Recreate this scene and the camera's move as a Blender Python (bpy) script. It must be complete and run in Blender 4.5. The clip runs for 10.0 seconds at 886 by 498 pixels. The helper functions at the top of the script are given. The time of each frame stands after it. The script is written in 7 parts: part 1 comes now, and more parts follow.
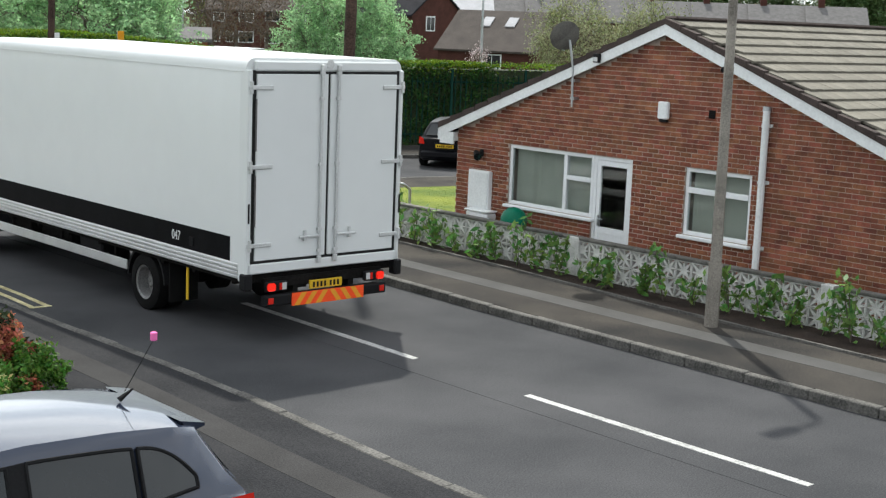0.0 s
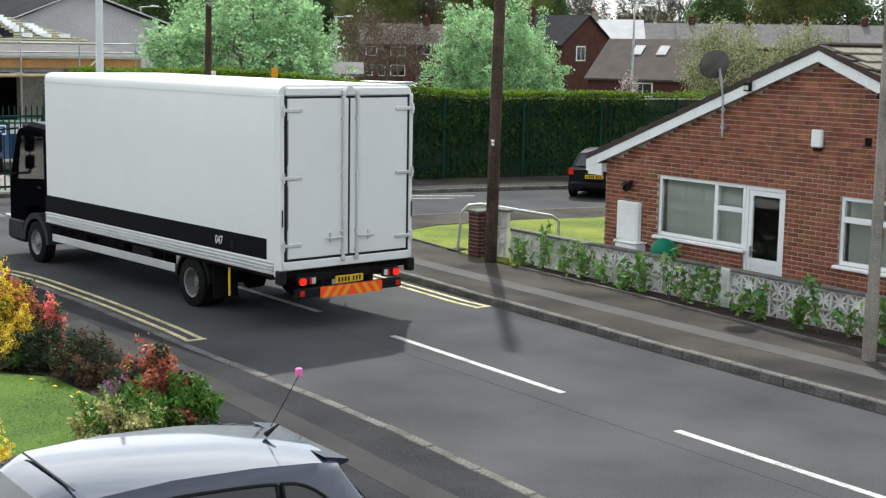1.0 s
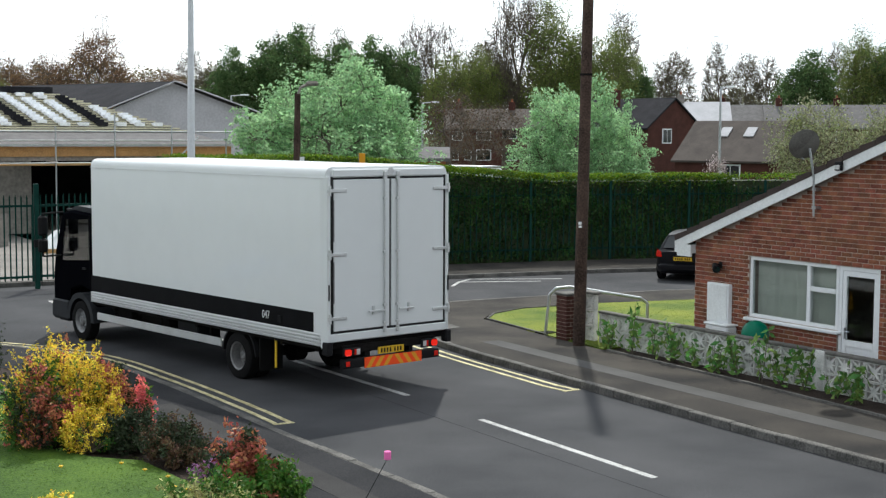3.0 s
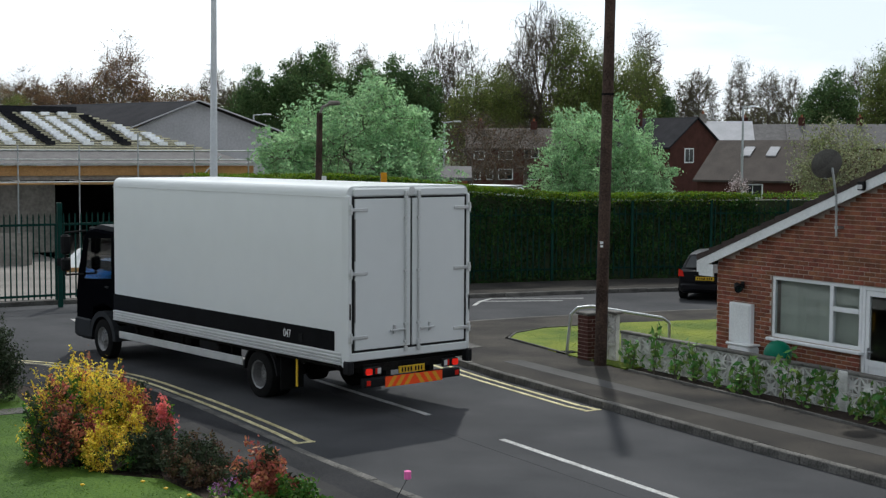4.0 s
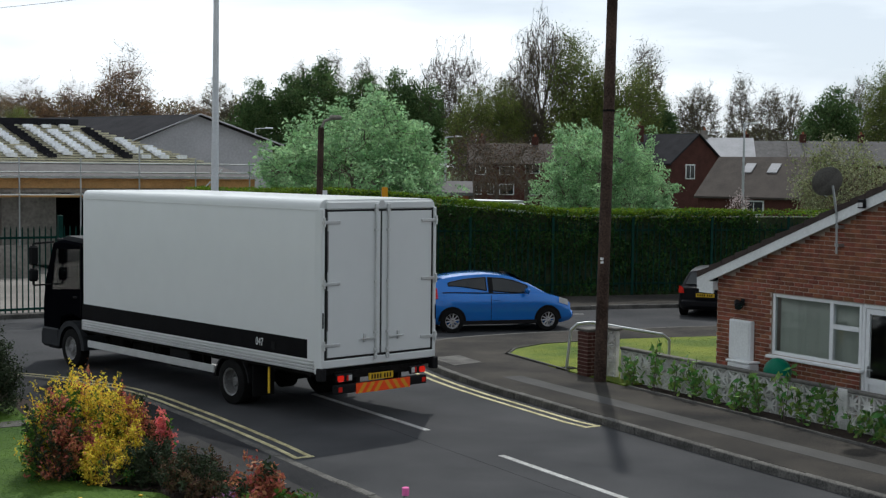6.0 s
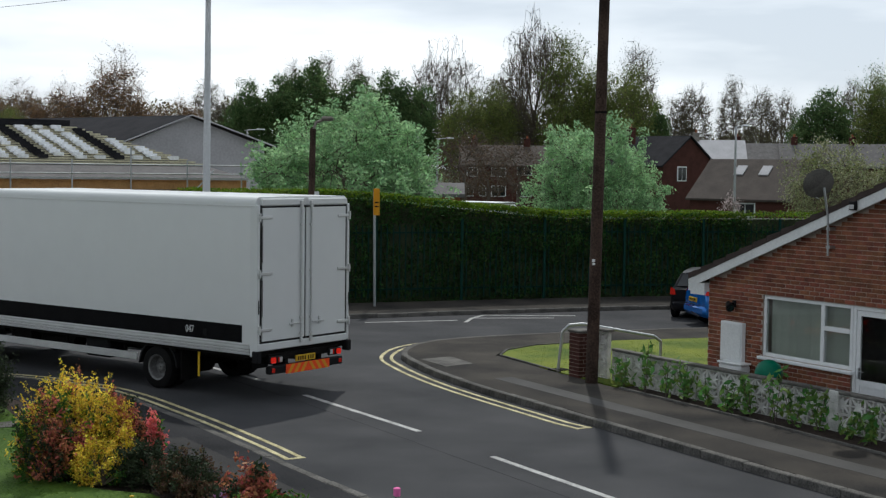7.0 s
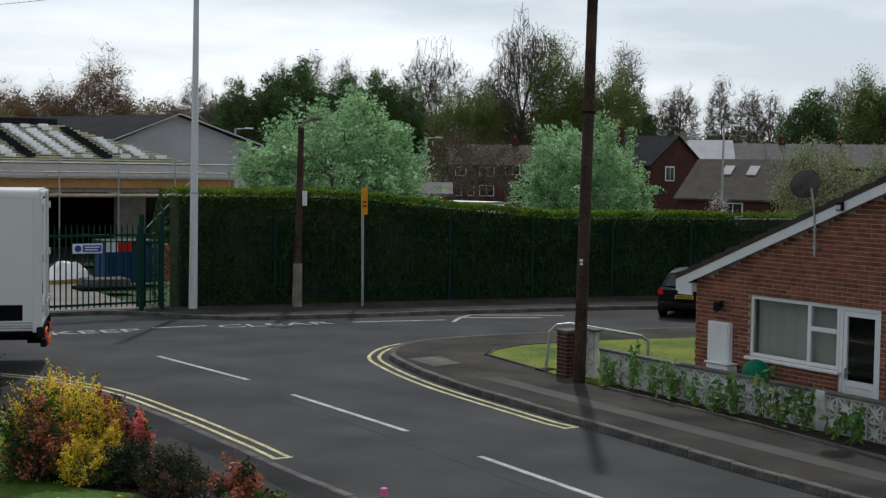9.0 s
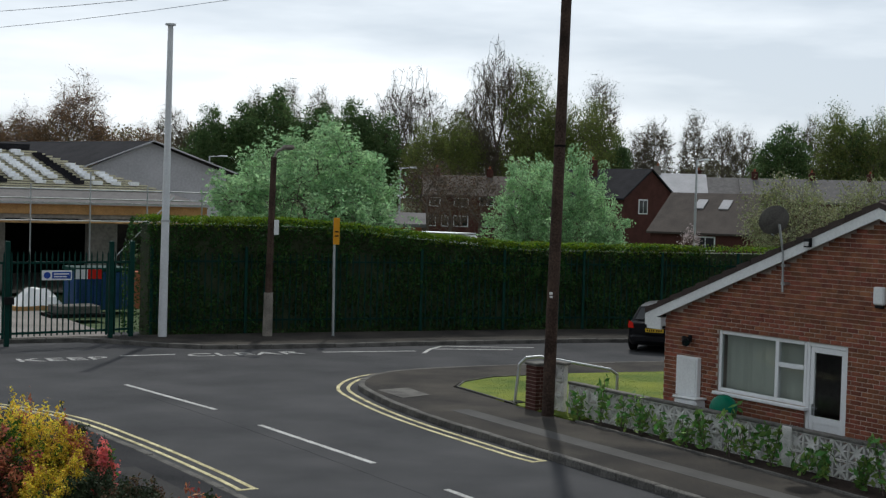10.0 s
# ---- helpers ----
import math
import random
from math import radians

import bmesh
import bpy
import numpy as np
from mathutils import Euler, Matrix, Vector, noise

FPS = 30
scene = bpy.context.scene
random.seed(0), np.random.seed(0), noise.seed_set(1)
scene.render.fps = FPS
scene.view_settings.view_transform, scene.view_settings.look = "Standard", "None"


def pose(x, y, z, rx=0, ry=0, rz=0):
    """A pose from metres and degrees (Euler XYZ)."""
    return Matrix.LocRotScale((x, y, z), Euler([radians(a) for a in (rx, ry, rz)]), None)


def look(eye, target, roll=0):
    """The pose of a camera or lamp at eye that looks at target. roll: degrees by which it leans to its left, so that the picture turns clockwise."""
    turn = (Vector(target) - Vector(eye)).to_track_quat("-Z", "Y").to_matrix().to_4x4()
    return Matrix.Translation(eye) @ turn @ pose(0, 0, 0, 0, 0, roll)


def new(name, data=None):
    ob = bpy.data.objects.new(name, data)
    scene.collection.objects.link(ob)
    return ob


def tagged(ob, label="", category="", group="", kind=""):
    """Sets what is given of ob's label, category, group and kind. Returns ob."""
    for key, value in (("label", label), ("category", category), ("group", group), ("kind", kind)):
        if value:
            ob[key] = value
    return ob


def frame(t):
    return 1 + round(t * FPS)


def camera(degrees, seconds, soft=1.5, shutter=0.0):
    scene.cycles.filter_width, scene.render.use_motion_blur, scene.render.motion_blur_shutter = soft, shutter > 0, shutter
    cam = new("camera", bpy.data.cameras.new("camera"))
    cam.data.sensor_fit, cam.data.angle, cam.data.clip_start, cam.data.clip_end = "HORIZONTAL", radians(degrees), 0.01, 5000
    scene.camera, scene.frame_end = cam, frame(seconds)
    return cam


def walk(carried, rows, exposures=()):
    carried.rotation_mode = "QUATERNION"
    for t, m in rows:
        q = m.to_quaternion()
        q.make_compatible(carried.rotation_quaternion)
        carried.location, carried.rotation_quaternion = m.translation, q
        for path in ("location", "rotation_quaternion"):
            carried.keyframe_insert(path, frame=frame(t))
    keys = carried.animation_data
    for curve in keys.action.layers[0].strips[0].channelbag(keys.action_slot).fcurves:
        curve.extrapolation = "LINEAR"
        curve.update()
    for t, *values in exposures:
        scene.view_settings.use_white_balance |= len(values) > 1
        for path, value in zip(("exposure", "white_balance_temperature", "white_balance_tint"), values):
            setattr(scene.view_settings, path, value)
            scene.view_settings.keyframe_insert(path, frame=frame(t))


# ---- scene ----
# The camera is held by hand at an upstairs window: t, place, yaw, pitch, roll.
# World: the side road runs along +y, z = 0 is its surface.
cam = camera(35.0, 10.0, soft=1.3)
PATH = [
    (0, -0.079, -0.021, 4.133, -40.984, -9.217, -2.180),
    (0.5, -0.042, 0.037, 4.170, -37.180, -8.865, -2.023),
    (1, -0.006, -0.035, 4.171, -34.906, -8.159, -0.937),
    (1.5, -0.009, -0.032, 4.159, -34.267, -6.801, -0.376),
    (2, -0.016, 0.007, 4.159, -33.439, -5.895, -0.160),
    (2.5, 0.006, 0.023, 4.144, -32.283, -5.281, -0.257),
    (4, 0.016, 0.010, 4.148, -30.546, -3.994, -0.277),
    (4.5, 0.021, 0.016, 4.145, -30.316, -3.797, -0.493),
    (5, 0.010, 0.008, 4.154, -30.397, -3.851, -0.327),
    (5.5, 0.014, 0.016, 4.152, -30.487, -3.681, -0.431),
    (6, 0.021, 0.002, 4.161, -30.491, -3.401, -0.629),
    (7.5, 0.023, 0.004, 4.149, -30.971, -3.351, -0.785),
    (8, 0.024, 0.004, 4.159, -31.067, -3.381, -0.834),
    (8.5, 0.017, -0.003, 4.156, -31.148, -3.336, -0.841),
    (9, 0.022, -0.008, 4.160, -31.294, -3.346, -0.854),
    (9.5, 0.044, 0.004, 4.176, -31.479, -3.090, -1.043),
    (10, 0.088, -0.042, 4.193, -32.312, -2.105, -1.591),
]
EXPOSURE = [(0.0, 0.42, 6380, 6.5), (1.0, 0.5, 6380, 6.5), (2.0, 0.5, 6330, 6.5), (2.7, 0.32, 6250, 6.5), (3.8, -0.36, 6130, 6.9), (4.5, -0.5, 6120, 6.9), (6.2, -0.63, 6140, 7.1), (7.3, -0.77, 6170, 7.3), (9.0, -0.88, 6180, 7.3), (10.0, -0.78, 6180, 7.3)]
walk(cam, [(t, pose(x, y, z, 90 + p, r, w)) for t, x, y, z, w, p, r in PATH], EXPOSURE)

# ---- daylight: bright broken cloud, sun high behind the bungalow ----
SUN_AZ = radians(35.5)      # from +y towards +x
SUN_EL = radians(51)
world = bpy.data.worlds.new("world")
scene.world = world
world.use_nodes = True
wn, wl = world.node_tree.nodes, world.node_tree.links
wn.clear()
w_out, w_bg = wn.new("ShaderNodeOutputWorld"), wn.new("ShaderNodeBackground")
w_sky = wn.new("ShaderNodeTexSky")
w_sky.sky_type, w_sky.sun_disc = "NISHITA", False
w_sky.sun_elevation, w_sky.sun_rotation = SUN_EL, SUN_AZ
w_mul = wn.new("ShaderNodeVectorMath")
w_mul.operation = "SCALE"
w_mul.inputs["Scale"].default_value = 0.10
w_co, w_map = wn.new("ShaderNodeTexCoord"), wn.new("ShaderNodeMapping")
w_map.inputs["Scale"].default_value = (1.2, 1.2, 7.0)
w_noise = wn.new("ShaderNodeTexNoise")
w_noise.inputs["Scale"].default_value, w_noise.inputs["Detail"].default_value, w_noise.inputs["Roughness"].default_value = 1.6, 6, 0.55
w_ramp = wn.new("ShaderNodeValToRGB")
w_ramp.color_ramp.elements[0].position, w_ramp.color_ramp.elements[0].color = 0.38, (1.0, 1.06, 1.14, 1)
w_ramp.color_ramp.elements[1].position, w_ramp.color_ramp.elements[1].color = 0.6, (1.62, 1.63, 1.65, 1)
w_mix = wn.new("ShaderNodeMix")
w_mix.data_type = "RGBA"
w_mix.inputs["Factor"].default_value = 0.86
wl.new(w_co.outputs["Generated"], w_map.inputs["Vector"])
wl.new(w_map.outputs["Vector"], w_noise.inputs["Vector"])
wl.new(w_noise.outputs["Fac"], w_ramp.inputs["Fac"])
wl.new(w_sky.outputs["Color"], w_mul.inputs[0])
wl.new(w_mul.outputs["Vector"], w_mix.inputs["A"])
wl.new(w_ramp.outputs["Color"], w_mix.inputs["B"])
# cloud is brighter towards the sun
w_dot, w_rng, w_gain = wn.new("ShaderNodeVectorMath"), wn.new("ShaderNodeMapRange"), wn.new("ShaderNodeVectorMath")
w_dot.operation, w_gain.operation = "DOT_PRODUCT", "SCALE"
w_dot.inputs[1].default_value = (math.sin(SUN_AZ) * math.cos(SUN_EL), math.cos(SUN_AZ) * math.cos(SUN_EL), math.sin(SUN_EL))
w_rng.inputs["From Min"].default_value, w_rng.inputs["From Max"].default_value = -0.2, 0.9
w_rng.inputs["To Min"].default_value, w_rng.inputs["To Max"].default_value = 0.72, 1.3
wl.new(w_co.outputs["Generated"], w_dot.inputs[0])
wl.new(w_dot.outputs["Value"], w_rng.inputs["Value"])
wl.new(w_mix.outputs["Result"], w_gain.inputs[0])
wl.new(w_rng.outputs["Result"], w_gain.inputs["Scale"])
w_sep, w_low, w_top = wn.new("ShaderNodeSeparateXYZ"), wn.new("ShaderNodeMapRange"), wn.new("ShaderNodeVectorMath")
w_top.operation = "SCALE"
w_low.inputs["From Min"].default_value, w_low.inputs["From Max"].default_value = 0.0, 0.9
w_low.inputs["To Min"].default_value, w_low.inputs["To Max"].default_value = 1.1, 0.66
wl.new(w_co.outputs["Generated"], w_sep.inputs[0])
wl.new(w_sep.outputs["Z"], w_low.inputs["Value"])
wl.new(w_gain.outputs["Vector"], w_top.inputs[0])
wl.new(w_low.outputs["Result"], w_top.inputs["Scale"])
wl.new(w_top.outputs["Vector"], w_bg.inputs["Color"])
wl.new(w_bg.outputs["Background"], w_out.inputs["Surface"])
sun = new("sun", bpy.data.lights.new("sun", "SUN"))
sun.data.energy, sun.data.angle, sun.data.color = 3.8, radians(1.2), (1.0, 0.95, 0.87)
sun_from = Vector((math.sin(SUN_AZ) * math.cos(SUN_EL), math.cos(SUN_AZ) * math.cos(SUN_EL), math.sin(SUN_EL)))
sun.matrix_world = look(sun_from * 60, (0, 0, 0))


# ---- materials ----
def mat(name, color, rough=0.7, metal=0.0, vary=0.25, size=3.0, fine=40.0, bump=0.15, second=None, spread=0.0, island=0.0, per_object=0.0, coat=0.0, depth=0.01, through_light=0.0, spec=0.22):
    """A surface with its colour broken at two scales, fine relief, and piece-by-piece change."""
    m = bpy.data.materials.new(name)
    m.use_nodes = True
    n, l = m.node_tree.nodes, m.node_tree.links
    b = n["Principled BSDF"]
    b.inputs["Roughness"].default_value, b.inputs["Metallic"].default_value = rough, metal
    b.inputs["Coat Weight"].default_value = coat
    b.inputs["Specular IOR Level"].default_value = 0.15 if coat else spec
    b.inputs["Coat Roughness"].default_value = 0.05
    co = n.new("ShaderNodeTexCoord")
    big, small = n.new("ShaderNodeTexNoise"), n.new("ShaderNodeTexNoise")
    for q, s, d in ((big, size, 5), (small, fine, 3)):
        q.inputs["Scale"].default_value, q.inputs["Detail"].default_value = s, d
        l.new(co.outputs["Object"], q.inputs["Vector"])
    add = n.new("ShaderNodeMath")
    add.operation = "MULTIPLY_ADD"
    add.inputs[1].default_value = 0.5
    half = n.new("ShaderNodeMath")
    half.operation = "MULTIPLY"
    half.inputs[1].default_value = 0.5
    l.new(small.outputs["Fac"], half.inputs[0])
    l.new(big.outputs["Fac"], add.inputs[0])
    l.new(half.outputs[0], add.inputs[2])
    ramp = n.new("ShaderNodeValToRGB")
    lo = [max(0, c * (1 - vary)) for c in color]
    hi = [min(1, c * (1 + vary)) for c in (second or color)]
    ramp.color_ramp.elements[0].position, ramp.color_ramp.elements[0].color = 0.38, (*lo, 1)
    ramp.color_ramp.elements[1].position, ramp.color_ramp.elements[1].color = 0.62, (*hi, 1)
    l.new(add.outputs[0], ramp.inputs["Fac"])
    out = ramp.outputs["Color"]
    if island or per_object:
        src = n.new("ShaderNodeNewGeometry").outputs["Random Per Island"] if island else n.new("ShaderNodeObjectInfo").outputs["Random"]
        k = island or per_object
        rng = n.new("ShaderNodeMapRange")
        rng.inputs["To Min"].default_value, rng.inputs["To Max"].default_value = 1 - k, 1 + k
        l.new(src, rng.inputs["Value"])
        hsv = n.new("ShaderNodeHueSaturation")
        l.new(rng.outputs["Result"], hsv.inputs["Value"])
        if spread:
            hue = n.new("ShaderNodeMapRange")
            hue.inputs["To Min"].default_value, hue.inputs["To Max"].default_value = 0.5 - spread, 0.5 + spread
            frac = n.new("ShaderNodeMath")
            frac.operation = "FRACT"
            mul = n.new("ShaderNodeMath")
            mul.operation = "MULTIPLY"
            mul.inputs[1].default_value = 17.3
            l.new(src, mul.inputs[0])
            l.new(mul.outputs[0], frac.inputs[0])
            l.new(frac.outputs[0], hue.inputs["Value"])
            l.new(hue.outputs["Result"], hsv.inputs["Hue"])
        l.new(out, hsv.inputs["Color"])
        out = hsv.outputs["Color"]
    l.new(out, b.inputs["Base Color"])
    if bump:
        bp = n.new("ShaderNodeBump")
        bp.inputs["Strength"].default_value, bp.inputs["Distance"].default_value = bump, depth
        l.new(small.outputs["Fac"], bp.inputs["Height"])
        l.new(bp.outputs["Normal"], b.inputs["Normal"])
    if through_light:
        tr, mx = n.new("ShaderNodeBsdfTranslucent"), n.new("ShaderNodeMixShader")
        mx.inputs["Fac"].default_value = through_light
        l.new(out, tr.inputs["Color"])
        l.new(b.outputs["BSDF"], mx.inputs[1])
        l.new(tr.outputs["BSDF"], mx.inputs[2])
        l.new(mx.outputs["Shader"], n["Material Output"].inputs["Surface"])
    return m


def glass(name, color, rough=0.02):
    m = bpy.data.materials.new(name)
    m.use_nodes = True
    b = m.node_tree.nodes["Principled BSDF"]
    b.inputs["Base Color"].default_value = (*color, 1)
    b.inputs["Roughness"].default_value = rough
    b.inputs["Transmission Weight"].default_value = 1.0
    b.inputs["IOR"].default_value = 1.45
    return m


def lit_lens(name, color, strength):
    m = bpy.data.materials.new(name)
    m.use_nodes = True
    b = m.node_tree.nodes["Principled BSDF"]
    b.inputs["Base Color"].default_value = (*color, 1)
    b.inputs["Roughness"].default_value = 0.2
    b.inputs["Emission Color"].default_value = (*color, 1)
    b.inputs["Emission Strength"].default_value = strength
    return m


M = {
    "asphalt": mat("asphalt", (0.05, 0.052, 0.056), 0.9, vary=0.2, size=0.5, fine=55, bump=0.4, second=(0.066, 0.066, 0.069), spec=0.06),
    "footway": mat("footway_asphalt", (0.03, 0.031, 0.033), 0.92, vary=0.35, size=0.6, fine=60, bump=0.45, second=(0.06, 0.054, 0.047), spec=0.05),
    "patch": mat("patched_asphalt", (0.07, 0.069, 0.067), 0.92, vary=0.2, size=1.1, fine=60, bump=0.4),
    "kerb": mat("kerb_concrete", (0.085, 0.084, 0.08), 0.92, vary=0.3, size=2.0, fine=35, bump=0.4, per_object=0.12, second=(0.125, 0.12, 0.112), spec=0.06),
    "white_line": mat("worn_white_paint", (0.3, 0.3, 0.29), 0.75, vary=0.25, size=3, fine=30, bump=0.2, second=(0.42, 0.42, 0.41)),
    "faded_white": mat("faded_white_paint", (0.28, 0.28, 0.275), 0.8, vary=0.3, size=3, fine=30, bump=0.2, second=(0.36, 0.36, 0.35)),
    "yellow_line": mat("worn_yellow_paint", (0.4, 0.35, 0.17), 0.8, vary=0.3, size=3, fine=30, bump=0.2, second=(0.52, 0.47, 0.28)),
    "soil": mat("dark_soil", (0.035, 0.025, 0.02), 1.0, vary=0.4, size=3, fine=30, bump=0.9, depth=0.03),
    "grass": mat("lawn_grass", (0.05, 0.12, 0.01), 0.9, vary=0.3, size=0.7, fine=30, bump=0.6, second=(0.15, 0.17, 0.018), depth=0.02),
    "lawn": mat("green_lawn", (0.033, 0.085, 0.006), 0.9, vary=0.3, size=0.9, fine=30, bump=0.6, second=(0.06, 0.11, 0.012), depth=0.02),
    "drive": mat("drive_asphalt", (0.022, 0.023, 0.026), 0.9, vary=0.25, size=0.7, fine=60, bump=0.4, second=(0.034, 0.034, 0.036), spec=0.05),
    "drive_worn": mat("worn_drive_asphalt", (0.046, 0.045, 0.045), 0.9, vary=0.3, size=0.8, fine=60, bump=0.4, spec=0.05),
    "yard": mat("yard_concrete", (0.2, 0.185, 0.17), 0.95, vary=0.3, size=0.5, fine=20, bump=0.4),
    "far_ground": mat("far_ground", (0.05, 0.075, 0.03), 1.0, vary=0.4, size=0.1, fine=2, bump=0.0),
    "brick": mat("red_brick", (0.155, 0.055, 0.034), 0.88, vary=0.28, size=6, fine=70, bump=0.45, per_object=0.3, spread=0.012, second=(0.23, 0.085, 0.048)),
    "brick_rest": mat("red_brick_rest", (0.155, 0.055, 0.034), 0.88, vary=0.28, size=6, fine=70, bump=0.45, island=0.3, spread=0.012, second=(0.23, 0.085, 0.048)),
    "mortar": mat("mortar", (0.41, 0.34, 0.29), 0.95, vary=0.25, size=3, fine=60, bump=0.5),
    "far_brick": mat("far_brick", (0.17, 0.06, 0.042), 0.9, vary=0.25, size=1.5, fine=12, bump=0.1),
    "dark_brick": mat("dark_brown_brick", (0.075, 0.03, 0.024), 0.9, vary=0.25, size=1.5, fine=12, bump=0.1),
    "upvc": mat("white_upvc", (0.78, 0.8, 0.81), 0.35, vary=0.04, size=2, fine=20, bump=0.02),
    "paint_white": mat("white_gloss_paint", (0.72, 0.74, 0.74), 0.45, vary=0.08, size=2, fine=25, bump=0.06),
    "blind": mat("pale_blind_fabric", (0.62, 0.64, 0.58), 0.9, vary=0.1, size=3, fine=90, bump=0.1, per_object=0.06),
    "dark_room": mat("dim_room", (0.16, 0.14, 0.12), 0.95, vary=0.2, size=2, fine=10, bump=0.0),
    "glass": glass("window_glass", (0.9, 0.95, 0.93)),
    "roof_tile": mat("concrete_roof_tile", (0.12, 0.112, 0.095), 0.92, vary=0.25, size=2.5, fine=50, bump=0.5, per_object=0.14, second=(0.17, 0.158, 0.13)),
    "roof_tile_rest": mat("concrete_roof_tile_rest", (0.12, 0.112, 0.095), 0.92, vary=0.25, size=2.5, fine=50, bump=0.5, island=0.14, second=(0.17, 0.158, 0.13)),
    "verge": mat("dark_verge_tile", (0.055, 0.042, 0.038), 0.9, vary=0.3, size=3, fine=40, bump=0.4),
    "block": mat("pierced_concrete", (0.5, 0.5, 0.48), 0.92, vary=0.2, size=4, fine=60, bump=0.4, per_object=0.14, second=(0.62, 0.62, 0.6)),
    "coping": mat("weathered_coping", (0.13, 0.125, 0.115), 0.92, vary=0.3, size=4, fine=50, bump=0.4, per_object=0.15),
    "pole_wood": mat("creosoted_wood", (0.036, 0.023, 0.018), 0.9, vary=0.4, size=2, fine=30, bump=0.6, second=(0.066, 0.043, 0.033)),
    "concrete": mat("column_concrete", (0.17, 0.155, 0.135), 0.9, vary=0.25, size=2, fine=60, bump=0.35, second=(0.26, 0.24, 0.21)),
    "steel": mat("galvanised_steel", (0.42, 0.44, 0.45), 0.45, 0.8, vary=0.15, size=4, fine=40, bump=0.05),
    "green_steel": mat("green_fence_paint", (0.005, 0.036, 0.028), 0.55, vary=0.25, size=3, fine=30, bump=0.05, spec=0.1),
    "white_steel": mat("white_pole_paint", (0.62, 0.64, 0.66), 0.4, vary=0.08, size=2, fine=20, bump=0.03),
    "truck_white": mat("truck_panel_white", (0.68, 0.7, 0.7), 0.32, vary=0.015, size=0.5, fine=3, bump=0.0, coat=0.2),
    "alloy": mat("brushed_aluminium", (0.6, 0.61, 0.61), 0.42, 0.5, vary=0.12, size=2, fine=50, bump=0.05),
    "truck_black": mat("black_vinyl", (0.007, 0.007, 0.008), 0.45, vary=0.25, size=3, fine=40, bump=0.02, spec=0.04),
    "cab_paint": mat("dark_cab_paint", (0.003, 0.0033, 0.0045), 0.3, vary=0.15, size=2, fine=30, bump=0.02, spec=0.0),
    "plastic": mat("black_plastic", (0.013, 0.013, 0.014), 0.6, vary=0.25, size=3, fine=60, bump=0.15, spec=0.08),
    # grimy chassis black; doubles as painted shade on the site building's back wall
    "chassis": mat("grimy_chassis_and_shade", (0.011, 0.0105, 0.01), 0.8, vary=0.4, size=2, fine=30, bump=0.3, spec=0.03),
    "rubber": mat("tyre_rubber", (0.012, 0.012, 0.012), 0.85, vary=0.25, size=4, fine=60, bump=0.3, spec=0.04),
    "rim": mat("grey_wheel_steel", (0.2, 0.2, 0.2), 0.5, 0.4, vary=0.3, size=5, fine=40, bump=0.1),
    "grime": mat("grimy_seal", (0.02, 0.02, 0.02), 0.8, vary=0.4, size=4, fine=40, bump=0.1),
    "orange": mat("fluorescent_orange", (0.9, 0.09, 0.02), 0.45, vary=0.06, size=4, fine=40, bump=0.02),
    "amber_stripe": mat("reflective_amber", (0.75, 0.32, 0.03), 0.45, vary=0.06, size=4, fine=40, bump=0.02),
    "yellow": mat("yellow_paint", (0.6, 0.38, 0.02), 0.5, vary=0.15, size=4, fine=40, bump=0.03),
    "red_lens": lit_lens("red_lamp_lens", (0.7, 0.02, 0.01), 0.5),
    "dull_lens": mat("red_reflector", (0.55, 0.02, 0.012), 0.2, vary=0.05, bump=0.0),
    "clear_lens": mat("pale_lamp_lens", (0.5, 0.5, 0.5), 0.15, vary=0.1, bump=0.0),
    "grey_plastic": mat("dark_grey_plastic", (0.022, 0.024, 0.027), 0.6, vary=0.2, size=3, fine=60, bump=0.1, spec=0.15),
    "car_grey": mat("blue_grey_metallic", (0.024, 0.032, 0.056), 0.16, 0.25, vary=0.06, size=2, fine=200, bump=0.0, coat=1.0),
    "car_blue": mat("bright_blue_metallic", (0.012, 0.16, 0.56), 0.2, 0.3, vary=0.06, size=2, fine=200, bump=0.0, coat=1.0),
    "car_black": mat("black_car_paint", (0.008, 0.008, 0.01), 0.3, 0.0, vary=0.06, size=2, fine=200, bump=0.0, spec=0.12),
    "car_glass": mat("dark_car_glass", (0.012, 0.015, 0.017), 0.06, vary=0.1, bump=0.0, spec=0.55),
    "alloy_wheel": mat("silver_alloy_wheel", (0.5, 0.5, 0.52), 0.3, 0.9, vary=0.1, bump=0.0),
    "pink": mat("pink_foam", (0.75, 0.16, 0.4), 0.8, vary=0.1, bump=0.1),
    "green_plastic": mat("green_plastic", (0.0, 0.15, 0.085), 0.45, vary=0.12, size=3, fine=40, bump=0.03),
    "leaf_hedge": mat("hedge_leaf", (0.018, 0.062, 0.012), 0.6, vary=0.3, island=0.32, spread=0.03, bump=0.0, size=2.2, second=(0.034, 0.09, 0.017), through_light=0.25),
    "leaf_hedge_top": mat("young_hedge_leaf", (0.12, 0.2, 0.012), 0.7, vary=0.3, island=0.35, spread=0.03, bump=0.0, size=1.2, through_light=0.35),
    "leaf_pale": mat("whitebeam_leaf", (0.22, 0.4, 0.19), 0.7, vary=0.2, island=0.4, spread=0.02, bump=0.0, size=1.0, second=(0.36, 0.53, 0.29), through_light=0.5),
    "leaf_dark": mat("dark_tree_leaf", (0.07, 0.13, 0.05), 0.8, vary=0.3, island=0.45, spread=0.03, bump=0.0, size=0.3, second=(0.115, 0.18, 0.065), through_light=0.35),
